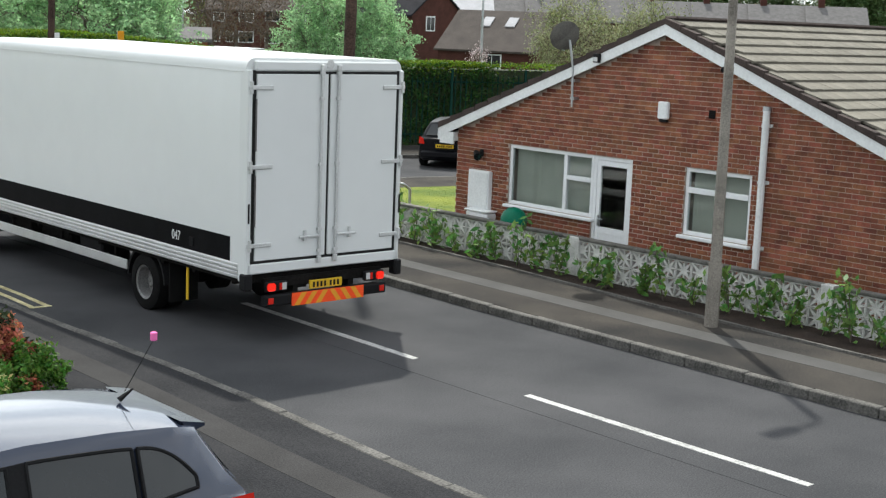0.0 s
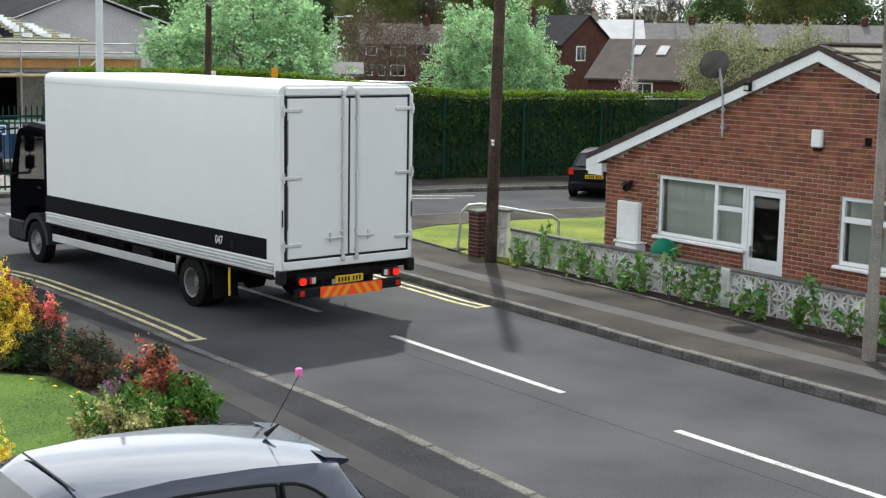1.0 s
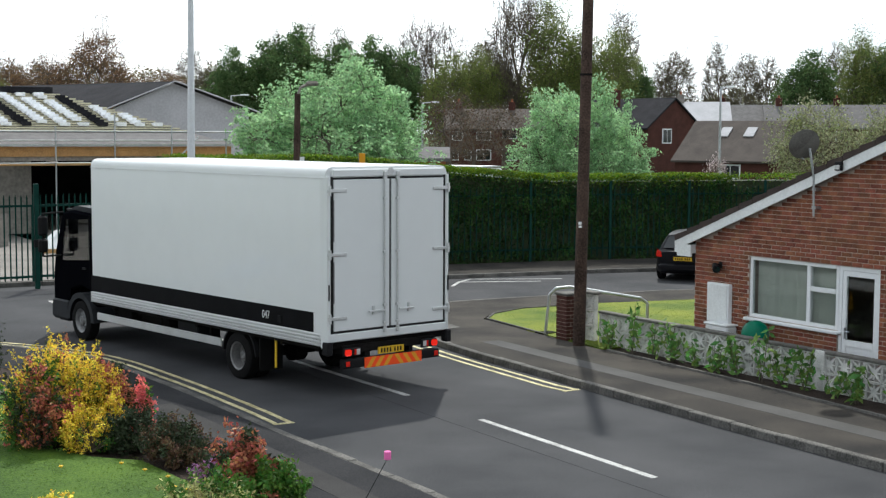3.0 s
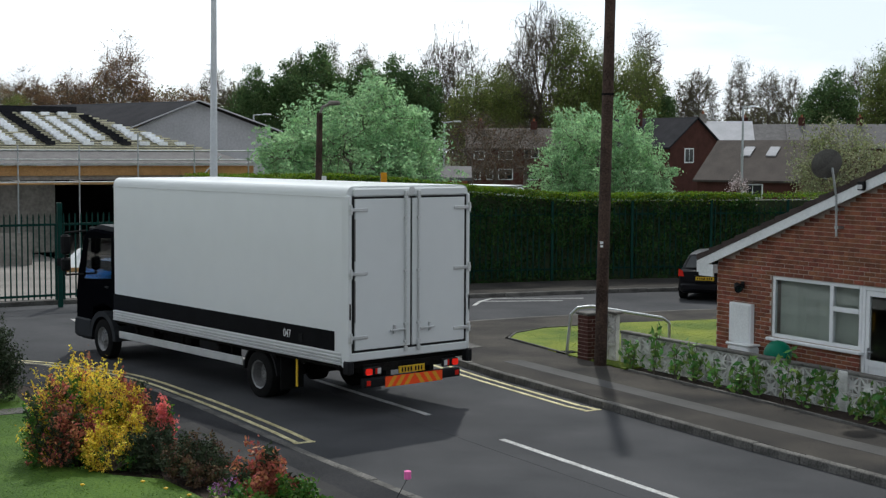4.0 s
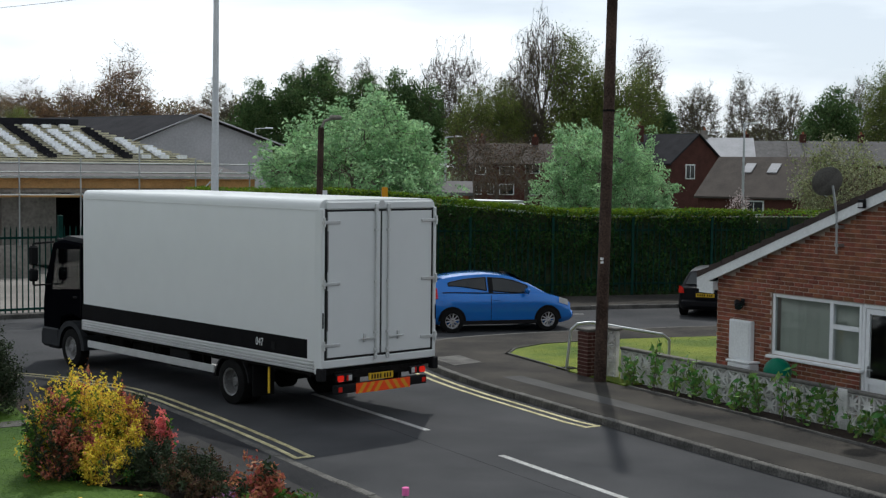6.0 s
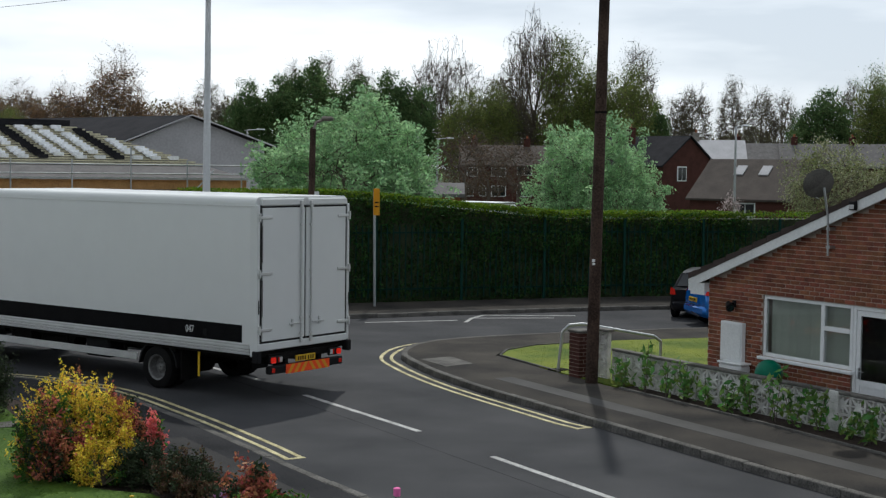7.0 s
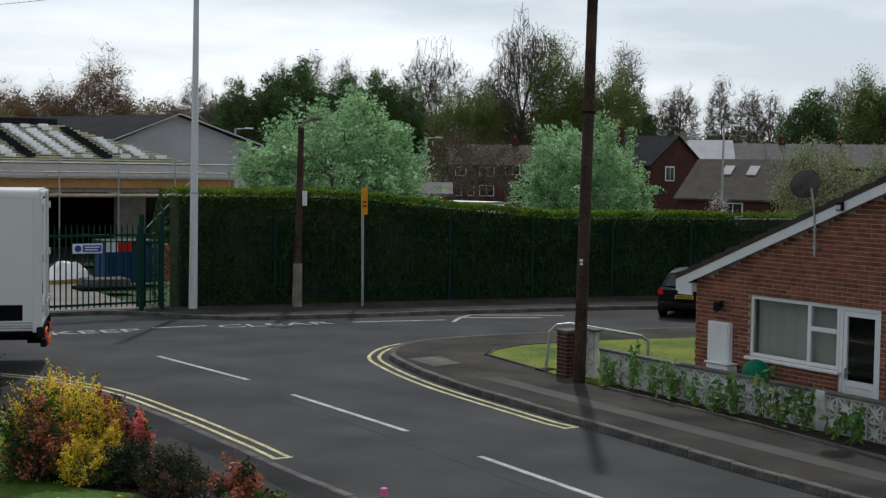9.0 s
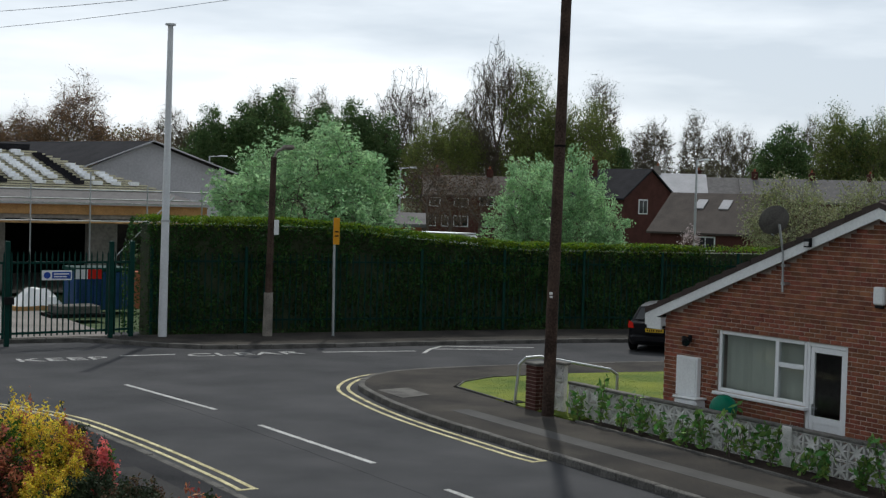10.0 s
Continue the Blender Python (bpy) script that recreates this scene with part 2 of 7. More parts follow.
    "leaf_mid": mat("spring_tree_leaf", (0.12, 0.16, 0.04), 0.8, vary=0.3, island=0.4, spread=0.03, bump=0.0, size=0.3, second=(0.2, 0.24, 0.07), through_light=0.35),
    "leaf_olive": mat("olive_twig_leaf", (0.14, 0.135, 0.07), 0.85, vary=0.3, island=0.4, spread=0.03, bump=0.0, size=0.3, second=(0.21, 0.2, 0.1), through_light=0.3),
    "petal_white": mat("pale_pink_petal", (0.6, 0.5, 0.5), 0.8, vary=0.15, island=0.2, bump=0.0, through_light=0.3),
    "leaf_brown": mat("brown_bud_leaf", (0.26, 0.16, 0.085), 0.85, vary=0.3, island=0.4, spread=0.02, bump=0.0, size=0.4, through_light=0.25),
    "leaf_apple": mat("blossom_tree_leaf", (0.18, 0.24, 0.05), 0.8, vary=0.3, island=0.5, spread=0.03, bump=0.0, size=0.6, second=(0.3, 0.3, 0.2), through_light=0.3),
    "bark": mat("grey_brown_bark", (0.13, 0.108, 0.09), 0.95, vary=0.35, size=2, fine=20, bump=0.4),
    "leaf_laurel": mat("laurel_leaf", (0.09, 0.22, 0.04), 0.55, vary=0.25, island=0.45, spread=0.04, bump=0.0, size=3, second=(0.17, 0.3, 0.08), through_light=0.3, spec=0.2),
    "blade": mat("grass_blade", (0.06, 0.135, 0.01), 0.8, vary=0.3, island=0.35, spread=0.03, bump=0.0, size=0.7, second=(0.15, 0.185, 0.02), through_light=0.3),
    "lawn_blade": mat("lush_grass_blade", (0.036, 0.092, 0.007), 0.8, vary=0.3, island=0.35, spread=0.02, bump=0.0, size=0.9, second=(0.085, 0.14, 0.012), through_light=0.3),
    "leaf_yellow": mat("golden_leaf", (0.6, 0.46, 0.025), 0.7, vary=0.2, island=0.4, spread=0.03, bump=0.0, size=3, second=(0.8, 0.62, 0.09), through_light=0.3),
    "leaf_red": mat("red_shoot_leaf", (0.27, 0.085, 0.05), 0.6, vary=0.3, island=0.4, spread=0.03, bump=0.0, size=3, second=(0.46, 0.17, 0.1), through_light=0.3),
    "leaf_bush": mat("dull_green_leaf", (0.035, 0.05, 0.025), 0.8, vary=0.3, island=0.4, spread=0.03, bump=0.0, size=3, through_light=0.2),
    "leaf_heath": mat("brown_heath_leaf", (0.11, 0.07, 0.04), 0.8, vary=0.3, island=0.4, spread=0.04, bump=0.0, size=3, through_light=0.2),
    "leaf_fresh": mat("fresh_green_leaf", (0.07, 0.16, 0.025), 0.6, vary=0.3, island=0.4, spread=0.03, bump=0.0, size=3, through_light=0.35),
    "leaf_cream": mat("cream_edged_leaf", (0.3, 0.33, 0.09), 0.6, vary=0.3, island=0.55, spread=0.04, bump=0.0, size=5, second=(0.5, 0.48, 0.22), through_light=0.3),
    "petal_pink": mat("pink_petal", (0.75, 0.19, 0.18), 0.7, vary=0.2, island=0.3, spread=0.01, bump=0.0, through_light=0.3),
    "petal_lilac": mat("lilac_petal", (0.3, 0.14, 0.3), 0.7, vary=0.2, island=0.3, bump=0.0, through_light=0.3),
    "slate_dark": mat("dark_slate", (0.026, 0.026, 0.03), 0.9, vary=0.25, size=1, fine=12, bump=0.1, spec=0.06),
    "slate_brown": mat("brown_roof", (0.062, 0.051, 0.045), 0.85, vary=0.25, size=1, fine=12, bump=0.2),
    "slate_pale": mat("pale_wrapped_slate", (0.8, 0.82, 0.85), 0.22, vary=0.15, size=2, fine=12, bump=0.1, island=0.2, spec=0.5),
    "batten": mat("roof_batten", (0.55, 0.52, 0.38), 0.9, vary=0.2, size=2, fine=12, bump=0.1),
    "felt": mat("roof_felt", (0.13, 0.125, 0.125), 0.9, vary=0.2, size=2, fine=12, bump=0.1),
    "timber": mat("new_timber", (0.38, 0.23, 0.1), 0.8, vary=0.2, size=2, fine=20, bump=0.1),
    "far_grey": mat("pale_grey_cladding", (0.42, 0.42, 0.44), 0.8, vary=0.12, size=0.6, fine=8, bump=0.05),
    "blockwork": mat("grey_blockwork", (0.24, 0.22, 0.2), 0.95, vary=0.25, size=1.2, fine=8, bump=0.2),
    "sign_blue": mat("blue_sign", (0.02, 0.06, 0.3), 0.5, vary=0.05, bump=0.0),
    "sign_yellow": mat("amber_sign", (0.62, 0.28, 0.01), 0.5, vary=0.08, bump=0.0),
    "skip_blue": mat("blue_skip_paint", (0.015, 0.05, 0.14), 0.6, vary=0.25, size=2, fine=12, bump=0.1),
    "terracotta": mat("orange_brick_shed", (0.36, 0.13, 0.07), 0.9, vary=0.2, size=2, fine=15, bump=0.1),
    "wire": mat("overhead_wire", (0.05, 0.05, 0.055), 0.6, vary=0.1, bump=0.0),
}


# ---- building helpers ----
class Geo:
    """Vertices and faces gathered into one mesh."""

    def __init__(self):
        self.v, self.f = [], []

    def add(self, vs, fs):
        k = len(self.v)
        self.v += [tuple(p) for p in vs]
        self.f += [tuple(i + k for i in f) for f in fs]
        return self

    def box(self, x0, x1, y0, y1, z0, z1, c=0.0):
        """A box, with its edges cut back by c."""
        if not c:
            vs = [(x, y, z) for x in (x0, x1) for y in (y0, y1) for z in (z0, z1)]
            return self.add(vs, [(0, 1, 3, 2), (4, 6, 7, 5), (0, 4, 5, 1), (2, 3, 7, 6), (0, 2, 6, 4), (1, 5, 7, 3)])
        bm = bmesh.new()
        bmesh.ops.create_cube(bm, size=1.0)
        for q in bm.verts:
            q.co = Vector(((x0 + x1) / 2 + q.co.x * (x1 - x0), (y0 + y1) / 2 + q.co.y * (y1 - y0), (z0 + z1) / 2 + q.co.z * (z1 - z0)))
        bmesh.ops.bevel(bm, geom=bm.edges[:], offset=c, segments=1, affect="EDGES")
        bm.verts.index_update()
        self.add([q.co for q in bm.verts], [[q.index for q in f.verts] for f in bm.faces])
        bm.free()
        return self

    def tube(self, a, b, r0, r1=None, n=8, cap=True):
        a, b = Vector(a), Vector(b)
        r1 = r0 if r1 is None else r1
        d = (b - a).normalized()
        u = d.orthogonal().normalized()
        w = d.cross(u)
        vs = []
        for p, r in ((a, r0), (b, r1)):
            vs += [p + (u * math.cos(2 * math.pi * i / n) + w * math.sin(2 * math.pi * i / n)) * r for i in range(n)]
        fs = [(i, (i + 1) % n, n + (i + 1) % n, n + i) for i in range(n)]
        if cap:
            fs += [tuple(reversed(range(n))), tuple(range(n, 2 * n))]
        return self.add(vs, fs)

    def path(self, pts, r, n=8):
        for a, b in zip(pts, pts[1:]):
            self.tube(a, b, r, r, n)
        return self

    def prism(self, outline, lo, hi, axis="z"):
        """A flat outline pushed from lo to hi along an axis; the outline's pair fills the other two axes in order."""
        def at(p, h):
            return {"z": (p[0], p[1], h), "x": (h, p[0], p[1]), "y": (p[0], h, p[1])}[axis]
        n = len(outline)
        vs = [at(p, lo) for p in outline] + [at(p, hi) for p in outline]
        fs = [tuple(range(n)), tuple(range(2 * n - 1, n - 1, -1))] + [(i, n + i, n + (i + 1) % n, (i + 1) % n) for i in range(n)]
        return self.add(vs, fs)

    def lathe(self, profile, axis="x", n=24, at=(0, 0, 0), caps=True):
        """Turn (along, radius) pairs round an axis."""
        vs = []
        for h, r in profile:
            for i in range(n):
                a = 2 * math.pi * i / n
                c, s = r * math.cos(a), r * math.sin(a)
                p = {"x": (h, c, s), "y": (s, h, c), "z": (c, s, h)}[axis]
                vs.append((p[0] + at[0], p[1] + at[1], p[2] + at[2]))
        m = len(profile)
        fs = [(j * n + i, j * n + (i + 1) % n, (j + 1) * n + (i + 1) % n, (j + 1) * n + i) for j in range(m - 1) for i in range(n)]
        return self.add(vs, fs + ([tuple(reversed(range(n))), tuple(range((m - 1) * n, m * n))] if caps else []))

    def grid(self, rows, closed=False):
        """Skin a list of equally long rows of points."""
        n = len(rows[0])
        fs = [(j * n + i, j * n + (i + 1) % n, (j + 1) * n + (i + 1) % n, (j + 1) * n + i) for j in range(len(rows) - 1) for i in range(n if closed else n - 1)]
        return self.add([p for row in rows for p in row], fs)

    def mesh(self, name, material, smooth=False, weld=False):
        me = bpy.data.meshes.new(name)
        me.from_pydata(self.v, [], self.f)
        bm = bmesh.new()
        bm.from_mesh(me)
        if weld:
            bmesh.ops.remove_doubles(bm, verts=bm.verts[:], dist=0.0005)
        bmesh.ops.recalc_face_normals(bm, faces=bm.faces[:])
        bm.to_mesh(me)
        bm.free()
        me.materials.append(material)
        if smooth:
            me.shade_smooth()
            me.set_sharp_from_angle(angle=radians(38))
        return me


def thing(name, label, category, m=None, group="", kind="", geo=None, material=None, smooth=False):
    """A top-level thing: an Empty, or a mesh when geometry is given."""
    ob = new(name, geo.mesh(name, material, smooth) if geo else None)
    ob.matrix_basis = m or Matrix()
    return tagged(ob, label, category, group, kind)


def part(name, geo, material, parent, label="", m=None, smooth=False):
    """One mesh under a thing or a part; geo may be a ready mesh."""
    data = geo if isinstance(geo, bpy.types.Mesh) else geo.mesh(name, material, smooth)
    ob = new(name, data)
    ob.parent = parent
    if m is not None:
        ob.matrix_basis = m
    return tagged(ob, label)


def text_mesh(name, body, size, material, depth=0.002):
    cu = bpy.data.curves.new(name, "FONT")
    cu.body, cu.size, cu.align_x, cu.extrude = body, size, "CENTER", depth
    ob = bpy.data.objects.new(name, cu)
    scene.collection.objects.link(ob)
    me = bpy.data.meshes.new_from_object(ob.evaluated_get(bpy.context.evaluated_depsgraph_get()))
    bpy.data.objects.remove(ob)
    me.materials.clear()
    me.materials.append(material)
    return me


def offset(path, d):
    """A flat path moved d to its right."""
    out = []
    for i, p in enumerate(path):
        a, b = Vector(path[max(i - 1, 0)]), Vector(path[min(i + 1, len(path) - 1)])
        t = (b - a).normalized()
        out.append((p[0] + t.y * d, p[1] - t.x * d))
    return out


def resample(path, step):
    pts, out, left = [Vector(p) for p in path], [Vector(path[0])], step
    for a, b in zip(pts, pts[1:]):
        d, pos = (b - a).length, 0.0
        while d - pos >= left:
            pos += left
            out.append(a.lerp(b, pos / d))
            left = step
        left -= d - pos
    return [tuple(p) for p in out]


def curve_path(points, n=8):
    """A smooth path through points (Catmull-Rom)."""
    P = [Vector(p) for p in points]
    P = [P[0] * 2 - P[1]] + P + [P[-1] * 2 - P[-2]]
    out = []
    for a, b, c, d in zip(P, P[1:], P[2:], P[3:]):
        for k in range(n):
            t = k / n
            out.append(tuple(0.5 * ((2 * b) + (c - a) * t + (2 * a - 5 * b + 4 * c - d) * t * t + (3 * b - a - 3 * c + d) * t ** 3)))
    return out + [tuple(P[-2])]


def ribbon(path, width, z, thick=0.004):
    """A painted strip along a path."""
    g = Geo()
    l, r = offset(path, -width / 2), offset(path, width / 2)
    rows = [[(a[0], a[1], z), (a[0], a[1], z + thick), (b[0], b[1], z + thick), (b[0], b[1], z)] for a, b in zip(l, r)]
    g.grid(rows, closed=True)
    n = len(g.v)
    g.f += [(0, 1, 2, 3), (n - 1, n - 2, n - 3, n - 4)]
    return g


# ---- ground, roads, kerbs ----
def build_ground():
    g = Geo().box(-1500, 1500, -600, 2500, -0.6, -0.12)
    thing("ground", "wide flat ground of rough grass reaching the horizon", "ground", geo=g, material=M["far_ground"], kind="structure")
    # the carriageway is one sheet under both roads
    g = Geo().box(-60, 75, -30, 39.5, -0.12, 0.0)
    thing("road", "worn grey asphalt road with faint patches", "road", geo=g, material=M["asphalt"], kind="structure")


RIGHT_KERB = curve_path([(13.5, -24), (13.48, 0), (13.46, 8), (13.5, 12), (13.56, 15), (13.72, 18.5), (13.92, 22.4), (14.4, 25.2), (15.0, 26.8), (16.4, 28.1), (18.6, 28.35), (22.5, 27.9), (28, 26.6), (40, 22.5), (60, 14.5)])
LEFT_KERB = curve_path([(7.95, -24), (8.0, 0), (8.05, 9), (8.2, 13), (8.1, 17), (8.03, 22), (7.6, 25.5), (5.8, 28.2), (2.5, 29.6), (-8, 30.8), (-50, 34)])
FAR_KERB = curve_path([(-50, 39.2), (0, 37.6), (11.2, 37.35), (13.0, 36.3), (14.6, 34.65), (17.4, 34.0), (20.2, 33.65), (24, 33.1), (28, 32.2), (40, 28.4), (60, 20.5)])


def kerb_run(path, side, height, label, limit, name="kerb", z0=-0.1, width=0.14):
    """Kerb stones laid end to end along a path, each a piece of its own where near."""
    holder = thing(name, label, "kerb", kind="structure")
    stone = Geo().box(-width / 2, width / 2, -0.4535, 0.4535, z0, height, 0.012).mesh("kerb_stone", M["kerb"])
    pts = resample(offset(path, side * width / 2), 0.915)
    for a, b in zip(pts, pts[1:]):
        if not limit(a):
            continue
        mid, yaw = ((a[0] + b[0]) / 2, (a[1] + b[1]) / 2), math.degrees(math.atan2(-(b[0] - a[0]), b[1] - a[1]))
        part("kerb_stone", stone, None, holder, m=pose(mid[0] + random.uniform(-0.006, 0.006), mid[1], random.uniform(-0.008, 0.004), 0, 0, yaw))
    return holder


def slab(name, label, outline, z, material, z0=-0.1, category="pavement"):
    return thing(name, label, category, geo=Geo().prism(outline, z0, z), material=material, kind="structure")


def build_pavements():
    kerb_run(RIGHT_KERB, 1, 0.12, "grey concrete kerb stones with dark joints", lambda p: 2 < p[1] and p[0] < 36)
    kerb_run(LEFT_KERB, -1, 0.05, "low worn concrete kerb stones along the road", lambda p: 2 < p[1] and p[0] > -4)
    kerb_run(FAR_KERB, -1, 0.12, "grey concrete kerb stones along the far road", lambda p: -6 < p[0] < 36)
    inner = offset(RIGHT_KERB, 0.144)
    back = [(60, 12), (40, 20.3), (28, 24.6), (22.85, 25.75), (20.4, 26.3), (18.2, 26.35), (17.1, 25.9), (16.5, 25.3), (16.25, 23.0), (16.06, 20.5), (15.93, 16.8), (15.66, 13.2), (15.5, 9), (15.45, -24)]
    slab("pavement_right", "worn asphalt footway with brown stains and pale repairs", inner + back, 0.115, M["footway"])
    # a lighter repaired trench along the footway
    t = ribbon(curve_path([(14.75, 4), (14.72, 9), (14.7, 13), (14.75, 18), (14.85, 22.5)]), 0.42, 0.1135, 0.005)
    thing("pavement_repair", "pale asphalt trench repair along the footway", "pavement", geo=t, material=M["patch"], kind="structure")
    t = ribbon(curve_path([(7.2, 3), (7.15, 9.5), (7.3, 14), (7.25, 20)]), 0.4, 0.043, 0.005)
    thing("pavement_repair", "worn strip along the footway", "pavement", geo=t, material=M["drive_worn"], kind="structure")
    t = ribbon(curve_path([(10.42, 2), (10.42, 8), (10.45, 14), (10.5, 22), (10.3, 27)]), 0.035, -0.003, 0.006)
    thing("road_seam", "thin worn seam along the middle of the road", "road seam", geo=t, material=M["asphalt"], kind="structure")
    e = ribbon([(15.46, 2), (15.5, 9), (15.66, 13.2), (15.93, 16.8), (16.06, 20.4)], 0.05, 0.1, 0.05)
    thing("edging", "thin pale concrete edging strip behind the footway", "edging", geo=e, material=M["kerb"], kind="structure")
    e = ribbon([(16.27, 22.6), (16.55, 25.2), (17.15, 25.85), (18.2, 26.3), (20.4, 26.25)], 0.05, 0.1, 0.045)
    thing("edging", "thin worn edging round the corner lawn", "edging", geo=e, material=M["kerb"], kind="structure")
    garden = [(15.48, -24), (15.53, 9), (15.69, 13.2), (15.96, 16.8), (16.1, 20.6), (30, 20.6), (60, 10), (60, -24)]
    slab("flower_bed", "dark bare soil bed in front of the garden wall", garden, 0.105, M["soil"], category="soil")
    lawn = [(16.13, 20.62), (16.28, 23.0), (16.56, 25.2), (17.15, 25.85), (18.2, 26.3), (20.4, 26.25), (22.85, 25.7), (28, 24.5), (40, 20.2), (40, 14), (30, 20.62)]
    slab("lawn_right", "sunlit short grass lawn on the corner", lawn, 0.125, M["grass"], category="lawn")
    foot_l = offset(LEFT_KERB, -0.144)
    back_l = offset(LEFT_KERB, -1.75)[::-1]
    slab("pavement_left", "dark asphalt footway beside the low kerb", foot_l + back_l, 0.045, M["drive"])
    edge = offset(LEFT_KERB, -1.76)
    slab("front_garden", "dark soil of the front garden and drive", edge + [(-50, 10), (-50, -24)], 0.04, M["soil"], category="soil")
    slab("driveway", "dark asphalt driveway in front of the house", [(6.2, -20), (6.3, 12.2), (3.0, 13.0), (-12, 13), (-12, -20)], 0.12, M["drive"], category="driveway")
    lawn = [(-12, 13.3), (4.6, 13.4), (5.5, 14.0), (5.85, 15.2), (5.75, 16.5), (5.3, 17.0), (5.0, 17.6), (4.9, 18.4), (5.0, 20.0), (5.5, 21.4), (5.7, 24.0), (4.4, 26.4), (-12, 27)]
    slab("lawn_left", "lush green front lawn with a few dandelions", lawn, 0.09, M["lawn"], category="lawn")
    slab("garden_path", "narrow pale concrete garden path across the lawn", [(-12, 21.7), (5.5, 21.7), (5.6, 22.15), (-12, 22.15)], 0.1, M["kerb"], category="path")
    far = offset(FAR_KERB, -0.144)
    slab("pavement_far", "grey asphalt footway along the hedge", far + [(60, 24), (44, 30.5), (28.5, 35.2), (25, 35.9), (20, 36.7), (13.4, 37.6), (8, 37.9), (-50, 41)], 0.115, M["footway"])
    slab("yard", "pale dusty concrete yard of the building site", [(-60, 41.2), (8, 38.0), (13.4, 37.7), (14.5, 60), (40, 60), (40, 110), (-60, 110)], 0.06, M["yard"], category="yard")


def marking(name, label, path, width, material, group):
    thing(name, label, "road marking", geo=ribbon(path, width, -0.002, 0.008), material=material, group=group, kind="structure")


def build_markings():
    for y0, y1, x0, x1 in ((1.2, 5.0, 10.85, 10.85), (7.1, 10.87, 10.85, 10.85), (12.87, 16.81, 10.88, 10.94), (18.96, 22.95, 10.96, 10.86), (24.9, 28.82, 10.84, 10.45)):
        marking("white_line", "worn white dash of the centre line", [(x0, y0), ((x0 + x1) / 2, (y0 + y1) / 2), (x1, y1)], 0.105, M["white_line"], "centre line dashes")
    for d, y0 in ((0.2, 18.05), (0.42, 18.05)):
        pts = [p for p in offset(RIGHT_KERB, -d) if p[1] > 18.3 and p[0] < 17.3]
        marking("yellow_line", "faded double yellow line round the kerb", [(13.77 - d, y0)] + pts, 0.075, M["yellow_line"], "double yellow lines")
        pts = [p for p in offset(LEFT_KERB, d) if p[1] > 18.3 and p[0] > -3]
        marking("yellow_line", "faded double yellow line along the low kerb", [(8.06 + d, y0)] + pts, 0.075, M["yellow_line"], "double yellow lines")
    marking("yellow_line", "short bar closing the double yellow lines", [(13.3, 18.02), (13.62, 18.02)], 0.075, M["yellow_line"], "double yellow lines")
    marking("yellow_line", "short bar closing the double yellow lines", [(8.21, 18.0), (8.53, 18.0)], 0.075, M["yellow_line"], "double yellow lines")
    for path in ([(17.35, 33.0), (19.9, 32.45)], [(19.85, 31.95), (20.55, 32.75), (21.3, 33.3)], [(20.6, 32.75), (22.7, 31.85)], [(21.3, 33.25), (23.6, 32.1)], [(12.1, 33.85), (13.5, 33.75)]):
        marking("zigzag_line", "worn pale zigzag line by the school gate", path, 0.1, M["white_line"], "zigzag lines")
    for body, x, y, yaw in (("KEEP", 10.55, 33.35, -4), ("CLEAR", 15.2, 33.0, -7)):
        me = text_mesh("road_lettering", body, 1.0, M["faded_white"])
        ob = new("road_lettering", me)
        ob.matrix_basis = pose(x, y, 0.004, 0, 0, yaw) @ Matrix.Diagonal((1.05, 0.85, 1, 1))
        tagged(ob, "worn pale lettering painted on the far road", "road marking", "", "structure")
    g = Geo().prism([(14.62, 24.25), (15.36, 24.4), (15.5, 25.5), (14.72, 25.45)], 0.1, 0.122)
    thing("manhole_cover", "pale concrete service cover set in the footway", "manhole", geo=g, material=M["kerb"])


build_ground()
build_pavements()
build_markings()


# ---- the bungalow ----
HX, EAVE_Y0, EAVE_Y1, APEX_Y = 17.4, 9.75, 19.55, 14.6
APEX_Z, SLOPE = 4.11, 0.386      # underside of the verge at the apex
OPENINGS = [(16.1, 18.15, 0.93, 2.0), (15.22, 16.1, -0.1, 2.0), (12.83, 14.12, 0.93, 2.0)]


def wall_top(y):
    return APEX_Z - SLOPE * abs(y - APEX_Y)


